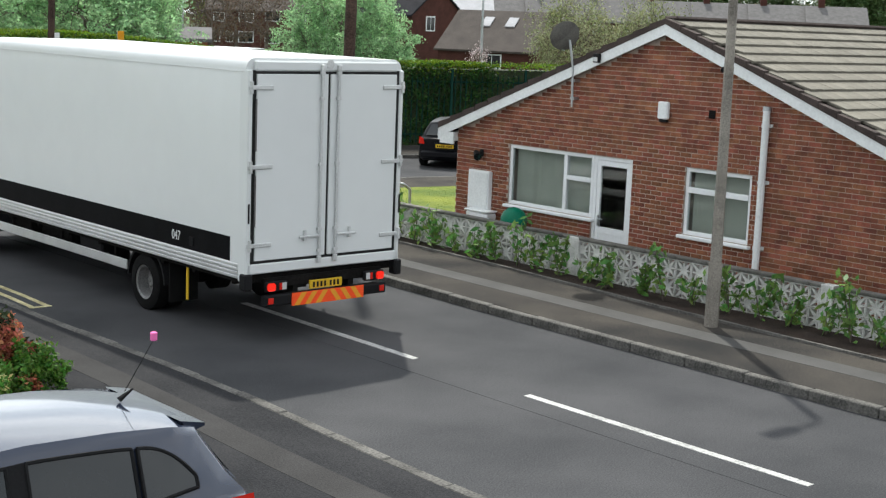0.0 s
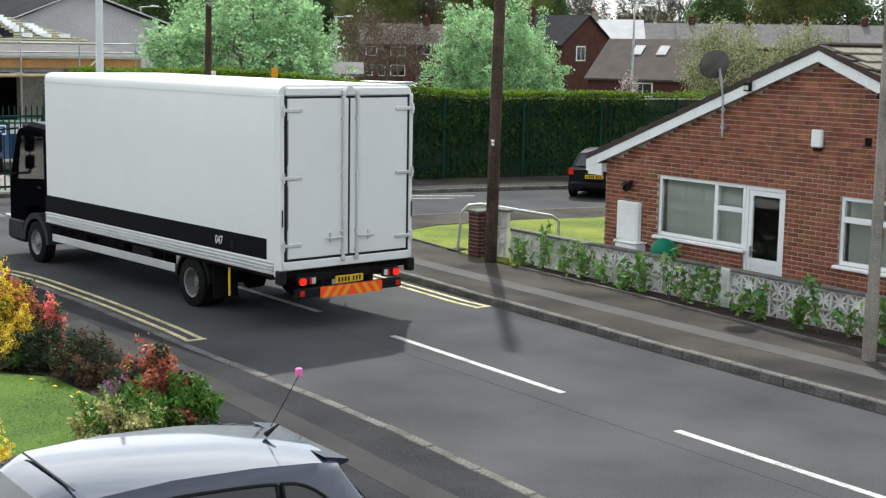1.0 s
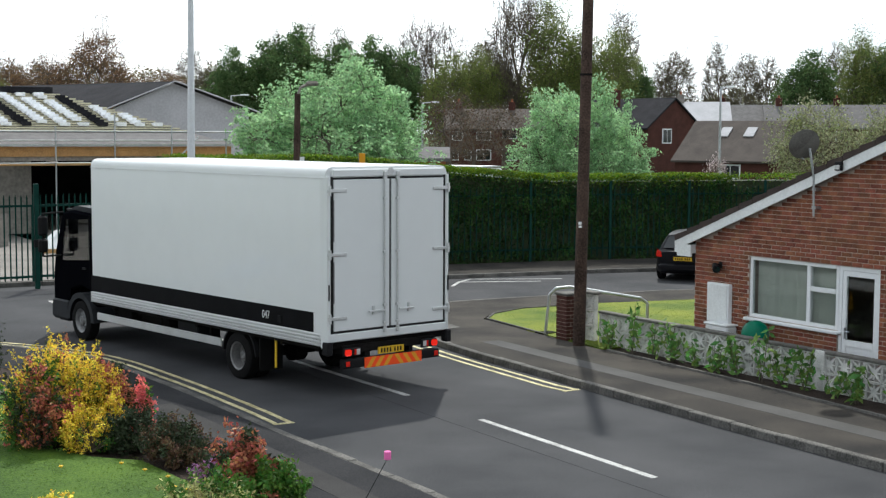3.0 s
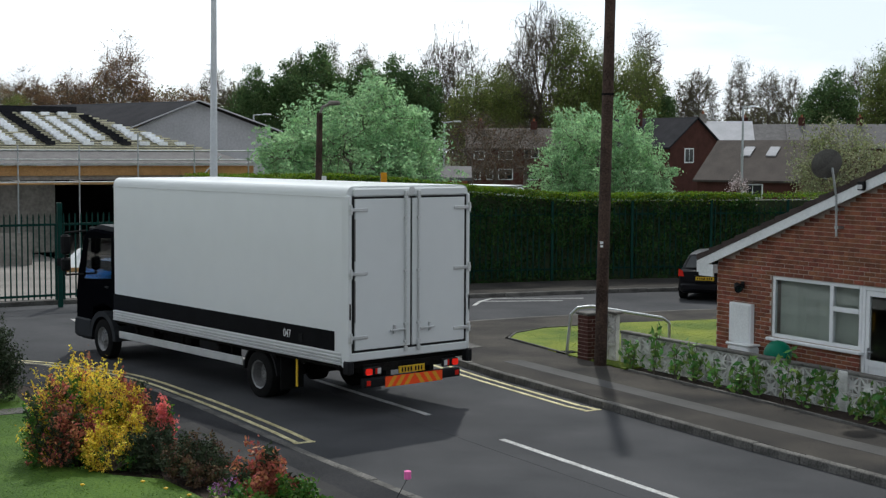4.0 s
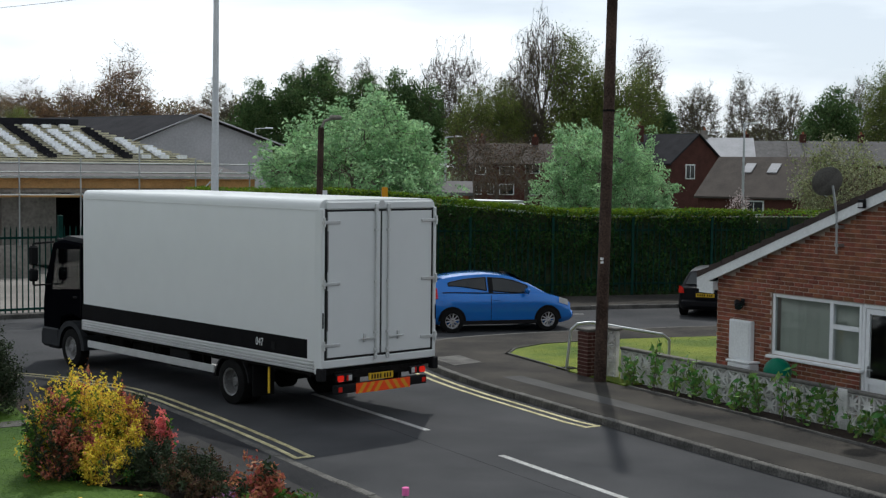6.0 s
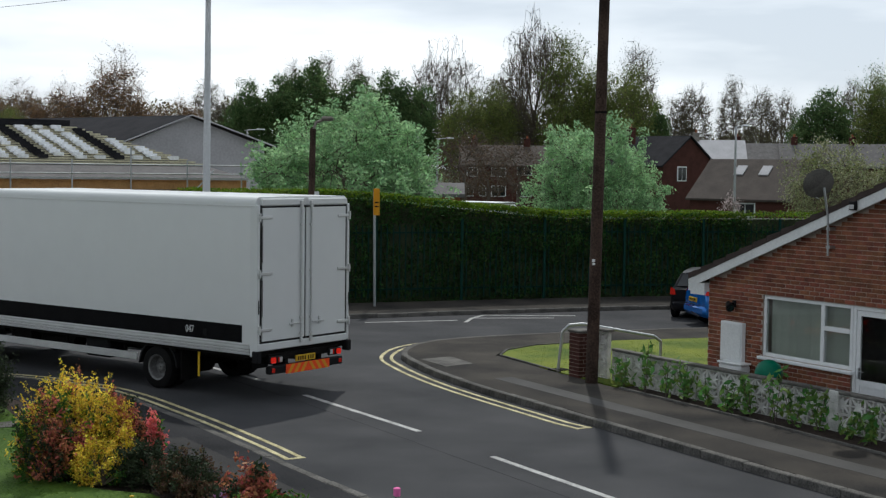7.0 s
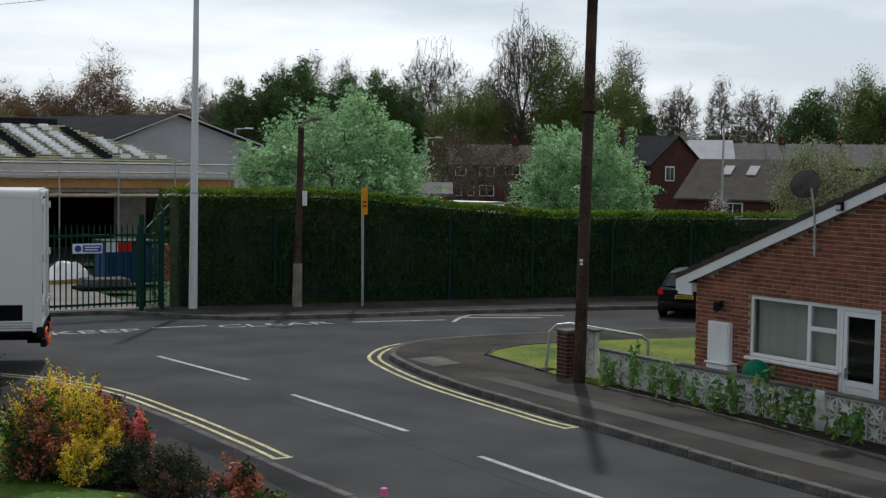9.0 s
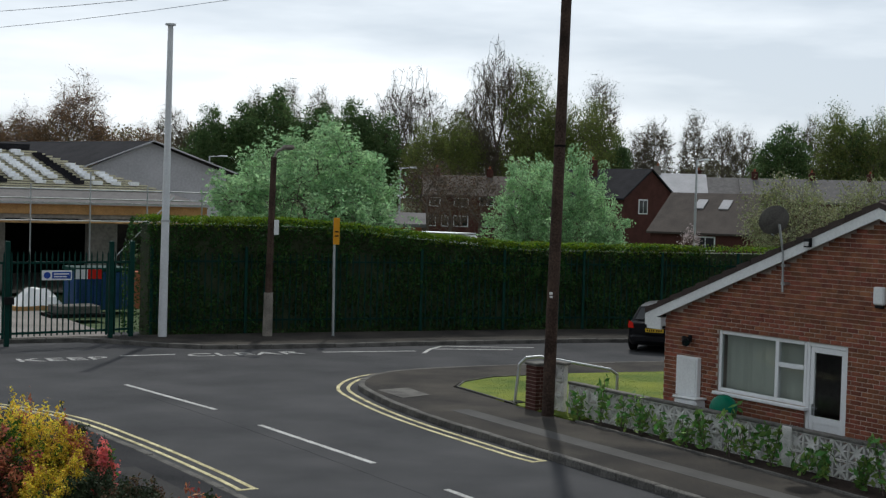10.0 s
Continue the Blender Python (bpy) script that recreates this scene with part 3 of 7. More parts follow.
def build_bungalow():
    house = thing("bungalow", "single-storey red brick bungalow with a tiled gable roof", "house")
    # core wall of mortar, built round its openings
    core = Geo()
    x0, x1 = HX + 0.006, HX + 0.25
    ys = sorted({EAVE_Y0, EAVE_Y1, APEX_Y, *[o[0] for o in OPENINGS], *[o[1] for o in OPENINGS]})
    for a, b in zip(ys, ys[1:]):
        holes = sorted([(o[2], o[3]) for o in OPENINGS if o[0] <= a and o[1] >= b])
        z = -0.1
        for lo, hi in holes:
            if lo > z:
                core.prism([(a, z), (b, z), (b, lo), (a, lo)], x0, x1, "x")
            z = hi
        core.prism([(a, z), (b, z), (b, wall_top(b)), (a, wall_top(a))], x0, x1, "x")
    wall = part("gable_wall", core.mesh("gable_wall", M["mortar"], weld=True), None, house, "red brick wall with pale mortar joints")
    for name, g in (("side_wall", Geo().box(HX + 0.25, 28, EAVE_Y1 - 0.25, EAVE_Y1, -0.1, 2.18)), ("side_wall", Geo().box(HX + 0.25, 28, EAVE_Y0, EAVE_Y0 + 0.25, -0.1, 2.18)),
                    ("back_wall", Geo().prism([(EAVE_Y0, -0.1), (EAVE_Y1, -0.1), (EAVE_Y1, 2.18), (APEX_Y, 4.0), (EAVE_Y0, 2.18)], 28, 28.25, "x"))):
        part(name, g, M["far_brick"], house)
    part("floor", Geo().box(HX + 0.25, 28, EAVE_Y0 + 0.25, EAVE_Y1 - 0.25, -0.1, 0.0), M["dark_room"], house)
    part("inner_partition", Geo().box(19.9, 20.0, EAVE_Y0 + 0.25, EAVE_Y1 - 0.25, 0.0, 2.3), M["dark_room"], house)
    part("ceiling", Geo().box(HX + 0.25, 28, EAVE_Y0 + 0.25, EAVE_Y1 - 0.25, 2.2, 2.25), M["paint_white"], house)
    # bricks
    bricks_near, bricks_rest = [], Geo()
    course, z = 0, -0.09
    while z < APEX_Z:
        y = EAVE_Y0 + (0.1125 if course % 2 else 0.0)
        if course % 2:
            spans = [(EAVE_Y0, EAVE_Y0 + 0.1025)]
        else:
            spans = []
        while y < EAVE_Y1 - 0.06:
            spans.append((y, min(y + 0.215, EAVE_Y1)))
            y += 0.225
        for a, b in spans:
            bits = [(a, b)]
            for o in OPENINGS:
                if z + 0.06 > o[2] and z + 0.01 < o[3]:
                    nxt = []
                    for p, q in bits:
                        if q <= o[0] or p >= o[1]:
                            nxt.append((p, q))
                        else:
                            if p < o[0] - 0.03:
                                nxt.append((p, o[0]))
                            if q > o[1] + 0.03:
                                nxt.append((o[1], q))
                    bits = nxt
            for p, q in bits:
                if z + 0.065 > min(wall_top(p), wall_top(q)):
                    continue
                full = abs(q - p - 0.215) < 1e-3
                if full and z > 0.55 and 12.4 < p < 18.6 and z < 2.9 and len(bricks_near) < 300:
                    bricks_near.append((p, z))
                else:
                    bricks_rest.box(HX + random.uniform(-0.002, 0.002), HX + 0.014, p, q, z, z + 0.063)
        z += 0.075
        course += 1
    one = Geo().box(0, 0.014, 0, 0.213, 0, 0.063, 0.003).mesh("brick", M["brick"])
    for p, z in bricks_near:
        part("brick", one, None, wall, m=pose(HX + random.uniform(-0.0025, 0.002), p, z))
    me = bricks_rest.mesh("brickwork", M["brick_rest"])
    tagged(part("brickwork", me, None, wall), kind="stuff")
    # roof: boarding, verge, bargeboards, tiles
    t = 0.16
    for side, name in ((-1, "roof_slope"), (1, "roof_slope")):
        far_y = EAVE_Y0 - 0.35 if side < 0 else EAVE_Y1 + 0.42
        z_far = wall_top(far_y)
        o = [(APEX_Y, APEX_Z), (far_y, z_far), (far_y, z_far + 0.1), (APEX_Y, APEX_Z + 0.1)]
        part(name, Geo().prism(o, HX - 0.1, 28.4, "x"), M["verge"], house)
        b = [(APEX_Y, APEX_Z - 0.06), (far_y, z_far - 0.06), (far_y, z_far + 0.11), (APEX_Y, APEX_Z + 0.11)]
        part("bargeboard", Geo().prism(b, HX - 0.135, HX - 0.103, "x"), M["paint_white"], house, "white painted bargeboard")
        n = 16
        for k in range(n):
            ya, yb = APEX_Y + (far_y - APEX_Y) * k / n, APEX_Y + (far_y - APEX_Y) * (k + 0.97) / n
            part("verge_tile", Geo().prism([(ya, wall_top(ya) + 0.113), (yb, wall_top(yb) + 0.113), (yb, wall_top(yb) + 0.225), (ya, wall_top(ya) + 0.195)], HX - 0.15, HX - 0.02, "x"), M["verge"], house)
    soffit = Geo().box(HX - 0.13, 28.3, EAVE_Y1, EAVE_Y1 + 0.42, 1.94, 2.1).box(HX - 0.133, HX - 0.1, EAVE_Y1 - 0.02, EAVE_Y1 + 0.36, 1.88, 2.1)
    part("eaves_box", soffit, M["paint_white"], house, "white boxed eaves")
    ang = math.degrees(math.atan(SLOPE))
    pitch_len = (APEX_Y - EAVE_Y0 + 0.35) / math.cos(radians(ang))
    tile = Geo().box(0, 0.297, -0.40, 0.0, 0.0, 0.04, 0.004).mesh("roof_tile", M["roof_tile"])
    rest = Geo()
    slope = part("roof_tiles", Geo().box(HX - 0.02, 28.3, APEX_Y - 0.14, APEX_Y + 0.14, APEX_Z + 0.17, APEX_Z + 0.24, 0.03), M["verge"], house, "ridge and courses of flat grey concrete tiles")
    k, d, count = 0, 0.02, 0
    while d + 0.33 < pitch_len:
        yy = APEX_Y - d * math.cos(radians(ang))
        zz = APEX_Z + 0.165 - d * math.sin(radians(ang))
        for j in range(36):
            x = HX - 0.03 + j * 0.3 + (0.15 if k % 2 else 0)
            m = pose(x, yy, zz, ang - 5.5 + random.uniform(-0.4, 0.4), random.uniform(-0.3, 0.3), 0)
            if j < 22 and count < 300:
                part("roof_tile", tile, None, slope, m=m)
                count += 1
            else:
                vs = [m @ Vector(p) for p in [(a, b, c) for a in (0, 0.297) for b in (-0.40, 0.0) for c in (0, 0.04)]]
                rest.add(vs, [(0, 1, 3, 2), (4, 6, 7, 5), (0, 4, 5, 1), (2, 3, 7, 6), (0, 2, 6, 4), (1, 5, 7, 3)])
        d += 0.335
        k += 1
    tagged(part("tile_courses", rest, M["roof_tile_rest"], slope), kind="stuff")
    return house


def window_unit(name, label, y0, y1, z0, z1, bars, panes, parent=None):
    """A white frame in the wall with mullions and glass; bars are (y0, y1, z0, z1)."""
    w = thing(name, label, "window", kind="structure")
    xf0, xf1 = HX + 0.03, HX + 0.1
    f = 0.065
    fr = Geo().box(xf0, xf1, y0, y0 + f, z0, z1, 0.008).box(xf0, xf1, y1 - f, y1, z0, z1, 0.008).box(xf0, xf1, y0 + f, y1 - f, z1 - f, z1, 0.008).box(xf0, xf1, y0 + f, y1 - f, z0, z0 + f, 0.008)
    part("window_frame", fr, M["upvc"], w, "white plastic window frame")
    for b in bars:
        part("mullion", Geo().box(xf0 - 0.01, xf1, *b, 0.006), M["upvc"], w)
    for p in panes:
        ob = part("pane", Geo().box(xf0 + 0.02, xf0 + 0.026, *p), M["glass"], w)
        ob.visible_shadow = False
    part("window_sill", Geo().box(HX - 0.07, HX + 0.1, y0 - 0.06, y1 + 0.06, z0 - 0.06, z0 - 0.004, 0.012), M["upvc"], w, "white projecting sill")
    return w


def blinds(y0, y1, z0, z1, label):
    b = thing("vertical_blind", label, "blind")
    part("head_rail", Geo().box(HX + 0.2, HX + 0.25, y0, y1, z1 - 0.04, z1), M["upvc"], b)
    slat = Geo().box(-0.001, 0.001, -0.062, 0.062, z0, z1 - 0.045).mesh("slat", M["blind"])
    n = int((y1 - y0) / 0.1)
    for k in range(n):
        part("slat", slat, None, b, m=pose(HX + 0.225, y0 + (k + 0.5) * (y1 - y0) / n, 0, 0, 0, random.uniform(46, 58)))
    return b


def build_house_fittings():
    # large window beside the door
    window_unit("window_1", "white plastic window with a large pane and opener", 16.1, 18.15, 0.93, 2.0,
                [(16.72, 16.8, 0.99, 1.94), (16.16, 16.72, 1.52, 1.6)],
                [(16.8, 18.085, 0.995, 1.935), (16.165, 16.72, 1.6, 1.935), (16.165, 16.72, 0.995, 1.52)])
    blinds(16.15, 18.1, 0.95, 1.97, "pale grey-green vertical blind, drawn closed")
    window_unit("window_2", "white plastic window with a narrow top light", 12.83, 14.12, 0.93, 2.0,
                [(13.44, 13.51, 0.99, 1.94), (12.89, 14.06, 1.6, 1.69)],
                [(12.89, 13.44, 1.69, 1.935), (13.51, 14.06, 1.69, 1.935), (12.89, 13.44, 0.995, 1.6), (13.51, 14.06, 0.995, 1.6)])
    blinds(12.88, 14.07, 0.95, 1.97, "pale grey-green vertical blind, drawn closed")
    d = thing("door_1", "white plastic half-glazed door, closed", "door", kind="structure")
    xf = HX + 0.03
    part("door_frame", Geo().box(xf, xf + 0.08, 15.22, 15.285, -0.1, 2.0, 0.006).box(xf, xf + 0.08, 16.03, 16.095, -0.1, 2.0, 0.006).box(xf, xf + 0.08, 15.285, 16.03, 1.93, 2.0, 0.006), M["upvc"], d)
    leaf = Geo().box(xf + 0.01, xf + 0.06, 15.29, 15.375, -0.06, 1.925, 0.005).box(xf + 0.01, xf + 0.06, 15.945, 16.025, -0.06, 1.925, 0.005)
    leaf.box(xf + 0.01, xf + 0.06, 15.375, 15.945, 1.84, 1.925).box(xf + 0.01, xf + 0.06, 15.375, 15.945, 0.7, 0.8).box(xf + 0.01, xf + 0.06, 15.375, 15.945, -0.06, 0.06)
    leaf.box(xf + 0.025, xf + 0.05, 15.375, 15.945, 0.06, 0.7)
    lf = part("door_leaf", leaf, M["upvc"], d)
    part("pane", Geo().box(xf + 0.03, xf + 0.036, 15.375, 15.945, 0.8, 1.84), M["glass"], lf).visible_shadow = False
    part("door_handle", Geo().box(xf - 0.035, xf + 0.01, 15.93, 15.95, 0.82, 1.0, 0.004).tube((xf - 0.03, 15.94, 0.94), (xf - 0.03, 15.83, 0.94), 0.01), M["steel"], lf, "small steel lever handle")
    # wall fittings
    p = thing("soil_pipe", "white plastic soil pipe on the brick wall", "pipe")
    g = Geo().tube((HX - 0.075, 12.6, -0.05), (HX - 0.075, 12.6, 3.0), 0.055, 0.055, 16)
    part("pipe", g, M["paint_white"], p, smooth=True)
    for z in (0.9, 1.9, 2.75):
        part("bracket", Geo().tube((HX - 0.075, 12.6, z), (HX - 0.075, 12.6, z + 0.05), 0.064, 0.064, 16).box(HX - 0.03, HX + 0.002, 12.52, 12.68, z, z + 0.05), M["paint_white"], p)
    part("vent_cap", Geo().tube((HX - 0.075, 12.6, 3.0), (HX - 0.075, 12.6, 3.06), 0.066, 0.06, 16), M["steel"], p)
    a = thing("alarm_box", "white burglar alarm box with a dark base", "alarm box")
    part("cover", Geo().box(HX - 0.08, HX - 0.001, 14.5, 14.71, 2.72, 3.0, 0.02), M["paint_white"], a)
    part("base", Geo().box(HX - 0.06, HX - 0.001, 14.53, 14.68, 2.67, 2.718, 0.008), M["plastic"], a)
    v = thing("air_vent", "small dark louvred vent in the brickwork", "vent")
    part("frame", Geo().box(HX - 0.02, HX - 0.001, 13.6, 13.72, 2.8, 2.93, 0.004), M["plastic"], v)
    for k in range(4):
        part("slat", Geo().box(HX - 0.03, HX - 0.02, 13.61, 13.71, 2.815 + k * 0.028, 2.83 + k * 0.028), M["chassis"], v)
    m = thing("meter_box", "white plastic gas meter cupboard on the wall", "meter box")
    part("body", Geo().box(HX - 0.1, HX - 0.001, 18.55, 19.11, 0.75, 1.46, 0.01), M["upvc"], m)
    part("door", Geo().box(HX - 0.115, HX - 0.102, 18.58, 19.08, 0.78, 1.43, 0.005), M["paint_white"], m)
    m = thing("meter_box", "low white plastic meter box near the ground", "meter box")
    part("body", Geo().box(HX - 0.26, HX - 0.001, 18.4, 18.98, 0.1, 0.72, 0.03), M["upvc"], m)
    part("lid", Geo().box(HX - 0.28, HX - 0.001, 18.38, 19.0, 0.724, 0.76, 0.012), M["paint_white"], m)
    f = thing("flood_lamp", "small black flood lamp on a wall bracket", "lamp")
    part("bracket", Geo().box(HX - 0.03, HX - 0.001, 18.82, 18.9, 1.72, 1.84, 0.004).tube((HX - 0.02, 18.86, 1.78), (HX - 0.12, 18.86, 1.8), 0.015), M["plastic"], f)
    part("head", Geo().tube((HX - 0.1, 18.92, 1.78), (HX - 0.2, 18.76, 1.72), 0.05, 0.075, 12), M["plastic"], f, "black lamp head")
    part("lens", Geo().tube((HX - 0.2, 18.76, 1.72), (HX - 0.205, 18.752, 1.717), 0.062, 0.062, 12), M["car_glass"], f)
    f = thing("security_lamp", "small dark sensor lamp under the bargeboard", "lamp")
    part("body", Geo().box(HX - 0.2, HX - 0.14, 15.92, 16.06, 3.55, 3.7, 0.01), M["plastic"], f)
    part("lens", Geo().box(HX - 0.215, HX - 0.202, 15.94, 16.04, 3.57, 3.64, 0.004), M["clear_lens"], f)
    f = thing("wall_sensor", "small dark sensor on the bargeboard", "sensor")
    part("body", Geo().tube((HX - 0.137, 13.4, 3.57), (HX - 0.2, 13.38, 3.55), 0.045, 0.03, 10), M["plastic"], f)
    dish = thing("satellite_dish", "dark mesh satellite dish on a steel mast", "satellite dish")
    part("mast", Geo().path([(HX - 0.12, 16.55, 2.78), (HX - 0.14, 16.55, 3.42), (HX - 0.22, 16.58, 3.9)], 0.02, 8), M["steel"], dish)
    for z in (2.9, 3.2):
        part("bracket", Geo().box(HX - 0.13, HX - 0.001, 16.51, 16.59, z, z + 0.05), M["steel"], dish)
    prof = [(0.0, 0.004), (0.006, 0.1), (0.022, 0.2), (0.05, 0.29), (0.056, 0.29), (0.03, 0.2), (0.014, 0.1), (0.01, 0.004)]
    ob = part("reflector", Geo().lathe([(h, r * 0.9) for h, r in prof], "x", 24), M["coping"], dish, "grey perforated dish", smooth=True)
    ob.matrix_basis = pose(HX - 0.28, 16.62, 3.95, 0, -22, 66)
    part("feed_arm", Geo().tube((HX - 0.26, 16.66, 3.72), (HX - 0.08, 17.06, 3.8), 0.012, 0.012, 6), M["steel"], dish)
    part("receiver", Geo().tube((HX - 0.08, 17.06, 3.78), (HX - 0.1, 17.02, 3.9), 0.03, 0.035, 8), M["plastic"], dish)


def pierced_block_mesh():
    """A 290 mm pierced concrete block: frame, cross, diagonals and petals."""
    g = Geo()
    s, t, r = 0.147, 0.045, 0.018
    g.box(-t, t, -s, s, s - r, s).box(-t, t, -s, s, -s, -s + r).box(-t, t, -s, -s + r, -s + r, s - r).box(-t, t, s - r, s, -s + r, s - r)
    for k in range(8):
        a = math.pi * k / 4
        reach = (s - r) / max(abs(math.cos(a)), abs(math.sin(a)))
        c, q = math.cos(a), math.sin(a)
        ws = [(0.0, 0.012), (reach * 0.42, 0.019 if k % 2 == 0 else 0.026), (reach, 0.007)]
        out = [(c * d - q * w, q * d + c * w) for d, w in ws] + [(c * d + q * w, q * d - c * w) for d, w in reversed(ws)]
        g.prism(out, -t + 0.008, t - 0.008, "x")
    return g.mesh("pierced_block", M["block"], weld=True)


def build_garden_wall():
    w = thing("garden_wall", "low pierced white concrete screen-block garden wall with coping", "garden wall")
    block = pierced_block_mesh()
    y0, n = 6.9, 48
    for k in range(n):
        for j in range(2):
            part("pierced_block", block, None, w, m=pose(16.6 + random.uniform(-0.003, 0.003), y0 + k * 0.3 + 0.15, 0.235 + j * 0.3, 0, 0, 0))
    base = part("footing", Geo().box(16.54, 16.66, y0, y0 + n * 0.3, -0.1, 0.083), M["coping"], w)
    stone = Geo().box(-0.075, 0.075, -0.297, 0.297, 0, 0.05, 0.01).mesh("coping_stone", M["coping"])
    for k in range(n // 2):
        part("coping_stone", stone, None, w, m=pose(16.6, y0 + 0.3 + k * 0.6, 0.688 + random.uniform(-0.003, 0.003)))
    for y in (15.62, 10.8):
        part("pilaster", Geo().box(16.515, 16.685, y - 0.1, y + 0.1, 0.083, 0.74, 0.01), M["block"], w, "plain pale concrete pilaster")
    # taller end panel with its brick pier behind the pole
    e = thing("gate_pier", "red brick pier with a pierced block panel and coping", "pier")
    px, py = 16.32, 21.98
    core = part("core", Geo().box(px - 0.155, px + 0.155, py - 0.155, py + 0.155, 0, 0.98), M["mortar"], e)
    long_brick = Geo().box(-0.105, 0.105, -0.01, 0.012, 0, 0.063, 0.003).mesh("brick", M["dark_brick"])
    short_brick = Geo().box(-0.05, 0.05, -0.01, 0.012, 0, 0.063, 0.003).mesh("brick", M["dark_brick"])
    for k in range(12):
        z, f = 0.1 + k * 0.0735, 1 if k % 2 else -1
        part("brick", long_brick, None, core, m=pose(px - f * 0.06, py - 0.158, z))
        part("brick", short_brick, None, core, m=pose(px + f * 0.113, py - 0.158, z))
        part("brick", long_brick, None, core, m=pose(px - 0.158, py + f * 0.06, z, 0, 0, -90))
        part("brick", short_brick, None, core, m=pose(px - 0.158, py - f * 0.113, z, 0, 0, -90))
    part("cap", Geo().box(px - 0.2, px + 0.2, py - 0.2, py + 0.2, 0.985, 1.04, 0.015), M["coping"], e)
    for j in range(3):
        part("pierced_block", block, None, e, m=pose(16.6, 21.6, 0.27 + j * 0.3, 0, 0, 0))
    part("panel_footing", Geo().box(16.48, 16.72, 21.4, 21.8, 0, 0.12), M["far_brick"], e)
    part("panel_cap", Geo().box(16.51, 16.69, 21.4, 21.8, 1.03, 1.08, 0.012), M["coping"], e)


def build_poles():
    p = thing("telegraph_pole", "dark brown wooden telegraph pole with small tags", "telegraph pole")
    top = Vector((16.13, 21.15, 9.2))
    part("shaft", Geo().tube((16.02, 21.23, 0.05), top, 0.12, 0.095, 20), M["pole_wood"], p, smooth=True)
    part("tag", Geo().box(15.925, 15.965, 21.11, 21.16, 2.42, 2.47).box(15.925, 15.965, 21.11, 21.15, 2.36, 2.4), M["paint_white"], p, "small white tag")
    part("step_band", Geo().tube((16.082, 21.185, 5.2), (16.082, 21.185, 5.24), 0.117, 0.117, 16), M["chassis"], p)
    for k, (q, sag) in enumerate((((2, 60, 9.5), 0.9), ((-6, 55, 9.2), 1.0), ((-14, 48, 9.0), 1.0))):
        a, b = top + Vector((0, 0, -0.15 - 0.1 * k)), Vector(q)
        pts = [a.lerp(b, i / 14) - Vector((0, 0, sag * 4 * (i / 14) * (1 - i / 14))) for i in range(15)]
        part("wire", Geo().path(pts, 0.006, 5), M["wire"], p)
    c = thing("street_lamp", "grey concrete lamp column beside the footway", "street lamp", group="street lamps")
    part("plinth", Geo().tube((15.28, 11.78, 0.05), (15.29, 11.78, 1.0), 0.098, 0.095, 8), M["concrete"], c)
    part("column", Geo().tube((15.29, 11.78, 1.0), (15.26, 11.77, 5.1), 0.08, 0.058, 8), M["concrete"], c)
    part("arm", Geo().path([(15.26, 11.77, 5.08), (15.2, 11.8, 5.3), (14.85, 11.85, 5.38)], 0.035, 8), M["steel"], c)
    part("lantern", Geo().box(14.35, 14.9, 11.76, 11.96, 5.3, 5.46, 0.05), M["paint_white"], c, "lamp head")
    c = thing("street_lamp", "dark concrete lamp column in front of the hedge", "street lamp", group="street lamps")
    part("plinth", Geo().tube((17.28, 36.3, 0.1), (17.29, 36.3, 1.35), 0.15, 0.135, 8), M["concrete"], c)
    part("column", Geo().tube((17.29, 36.3, 1.35), (17.36, 36.3, 5.2), 0.11, 0.09, 8), M["pole_wood"], c)
    part("arm", Geo().path([(17.36, 36.3, 5.15), (17.44, 36.28, 5.38), (17.66, 36.2, 5.47)], 0.04, 8), M["concrete"], c)
    part("lantern", Geo().box(17.58, 17.91, 36.05, 36.28, 5.42, 5.56, 0.05), M["concrete"], c, "lamp head")
    part("notice", Geo().box(17.36, 17.50, 36.16, 36.18, 3.0, 3.42), M["paint_white"], c, "small white notice")
    c = thing("flag_pole", "tall white metal pole with a flat cap", "pole")
    part("shaft", Geo().tube((14.39, 36.95, 0.05), (14.45, 36.95, 8.72), 0.125, 0.075, 16), M["white_steel"], c, smooth=True)
    part("cap", Geo().tube((14.45, 36.95, 8.72), (14.45, 36.95, 8.77), 0.15, 0.15, 12), M["white_steel"], c)
    part("collar", Geo().tube((14.413, 36.95, 3.3), (14.413, 36.95, 3.36), 0.125, 0.125, 16), M["steel"], c)
    c = thing("road_sign", "narrow amber road sign on a grey post", "road sign")
    part("post", Geo().tube((19.1, 35.75, 0.05), (19.06, 35.75, 3.5), 0.04, 0.04, 10), M["steel"], c)
    part("plate", Geo().box(19.0, 19.2, 35.68, 35.7, 2.75, 3.52, 0.006), M["sign_yellow"], c, "amber sign plate turned nearly edge-on")
    for z in (2.98, 3.1):
        part("bar_of_writing", Geo().box(19.04, 19.16, 35.672, 35.678, z, z + 0.04), M["plastic"], c)
    r = thing("guard_rail", "bent galvanised tube rail on the corner lawn", "railing")
    pts = [(16.4, 22.85, 0.1), (16.46, 22.8, 0.9), (16.56, 22.72, 1.03), (16.8, 22.6, 1.06), (18.00, 21.83, 0.84), (18.15, 21.79, 0.73), (18.16, 21.79, 0.1)]
    part("tube", Geo().path(pts, 0.03, 10), M["steel"], r, smooth=True)
    part("foot", Geo().box(16.25, 16.6, 22.7, 23.0, 0.1, 0.14), M["chassis"], r)
    b = thing("water_butt_lid", "round green plastic bin standing behind the garden wall", "bin")
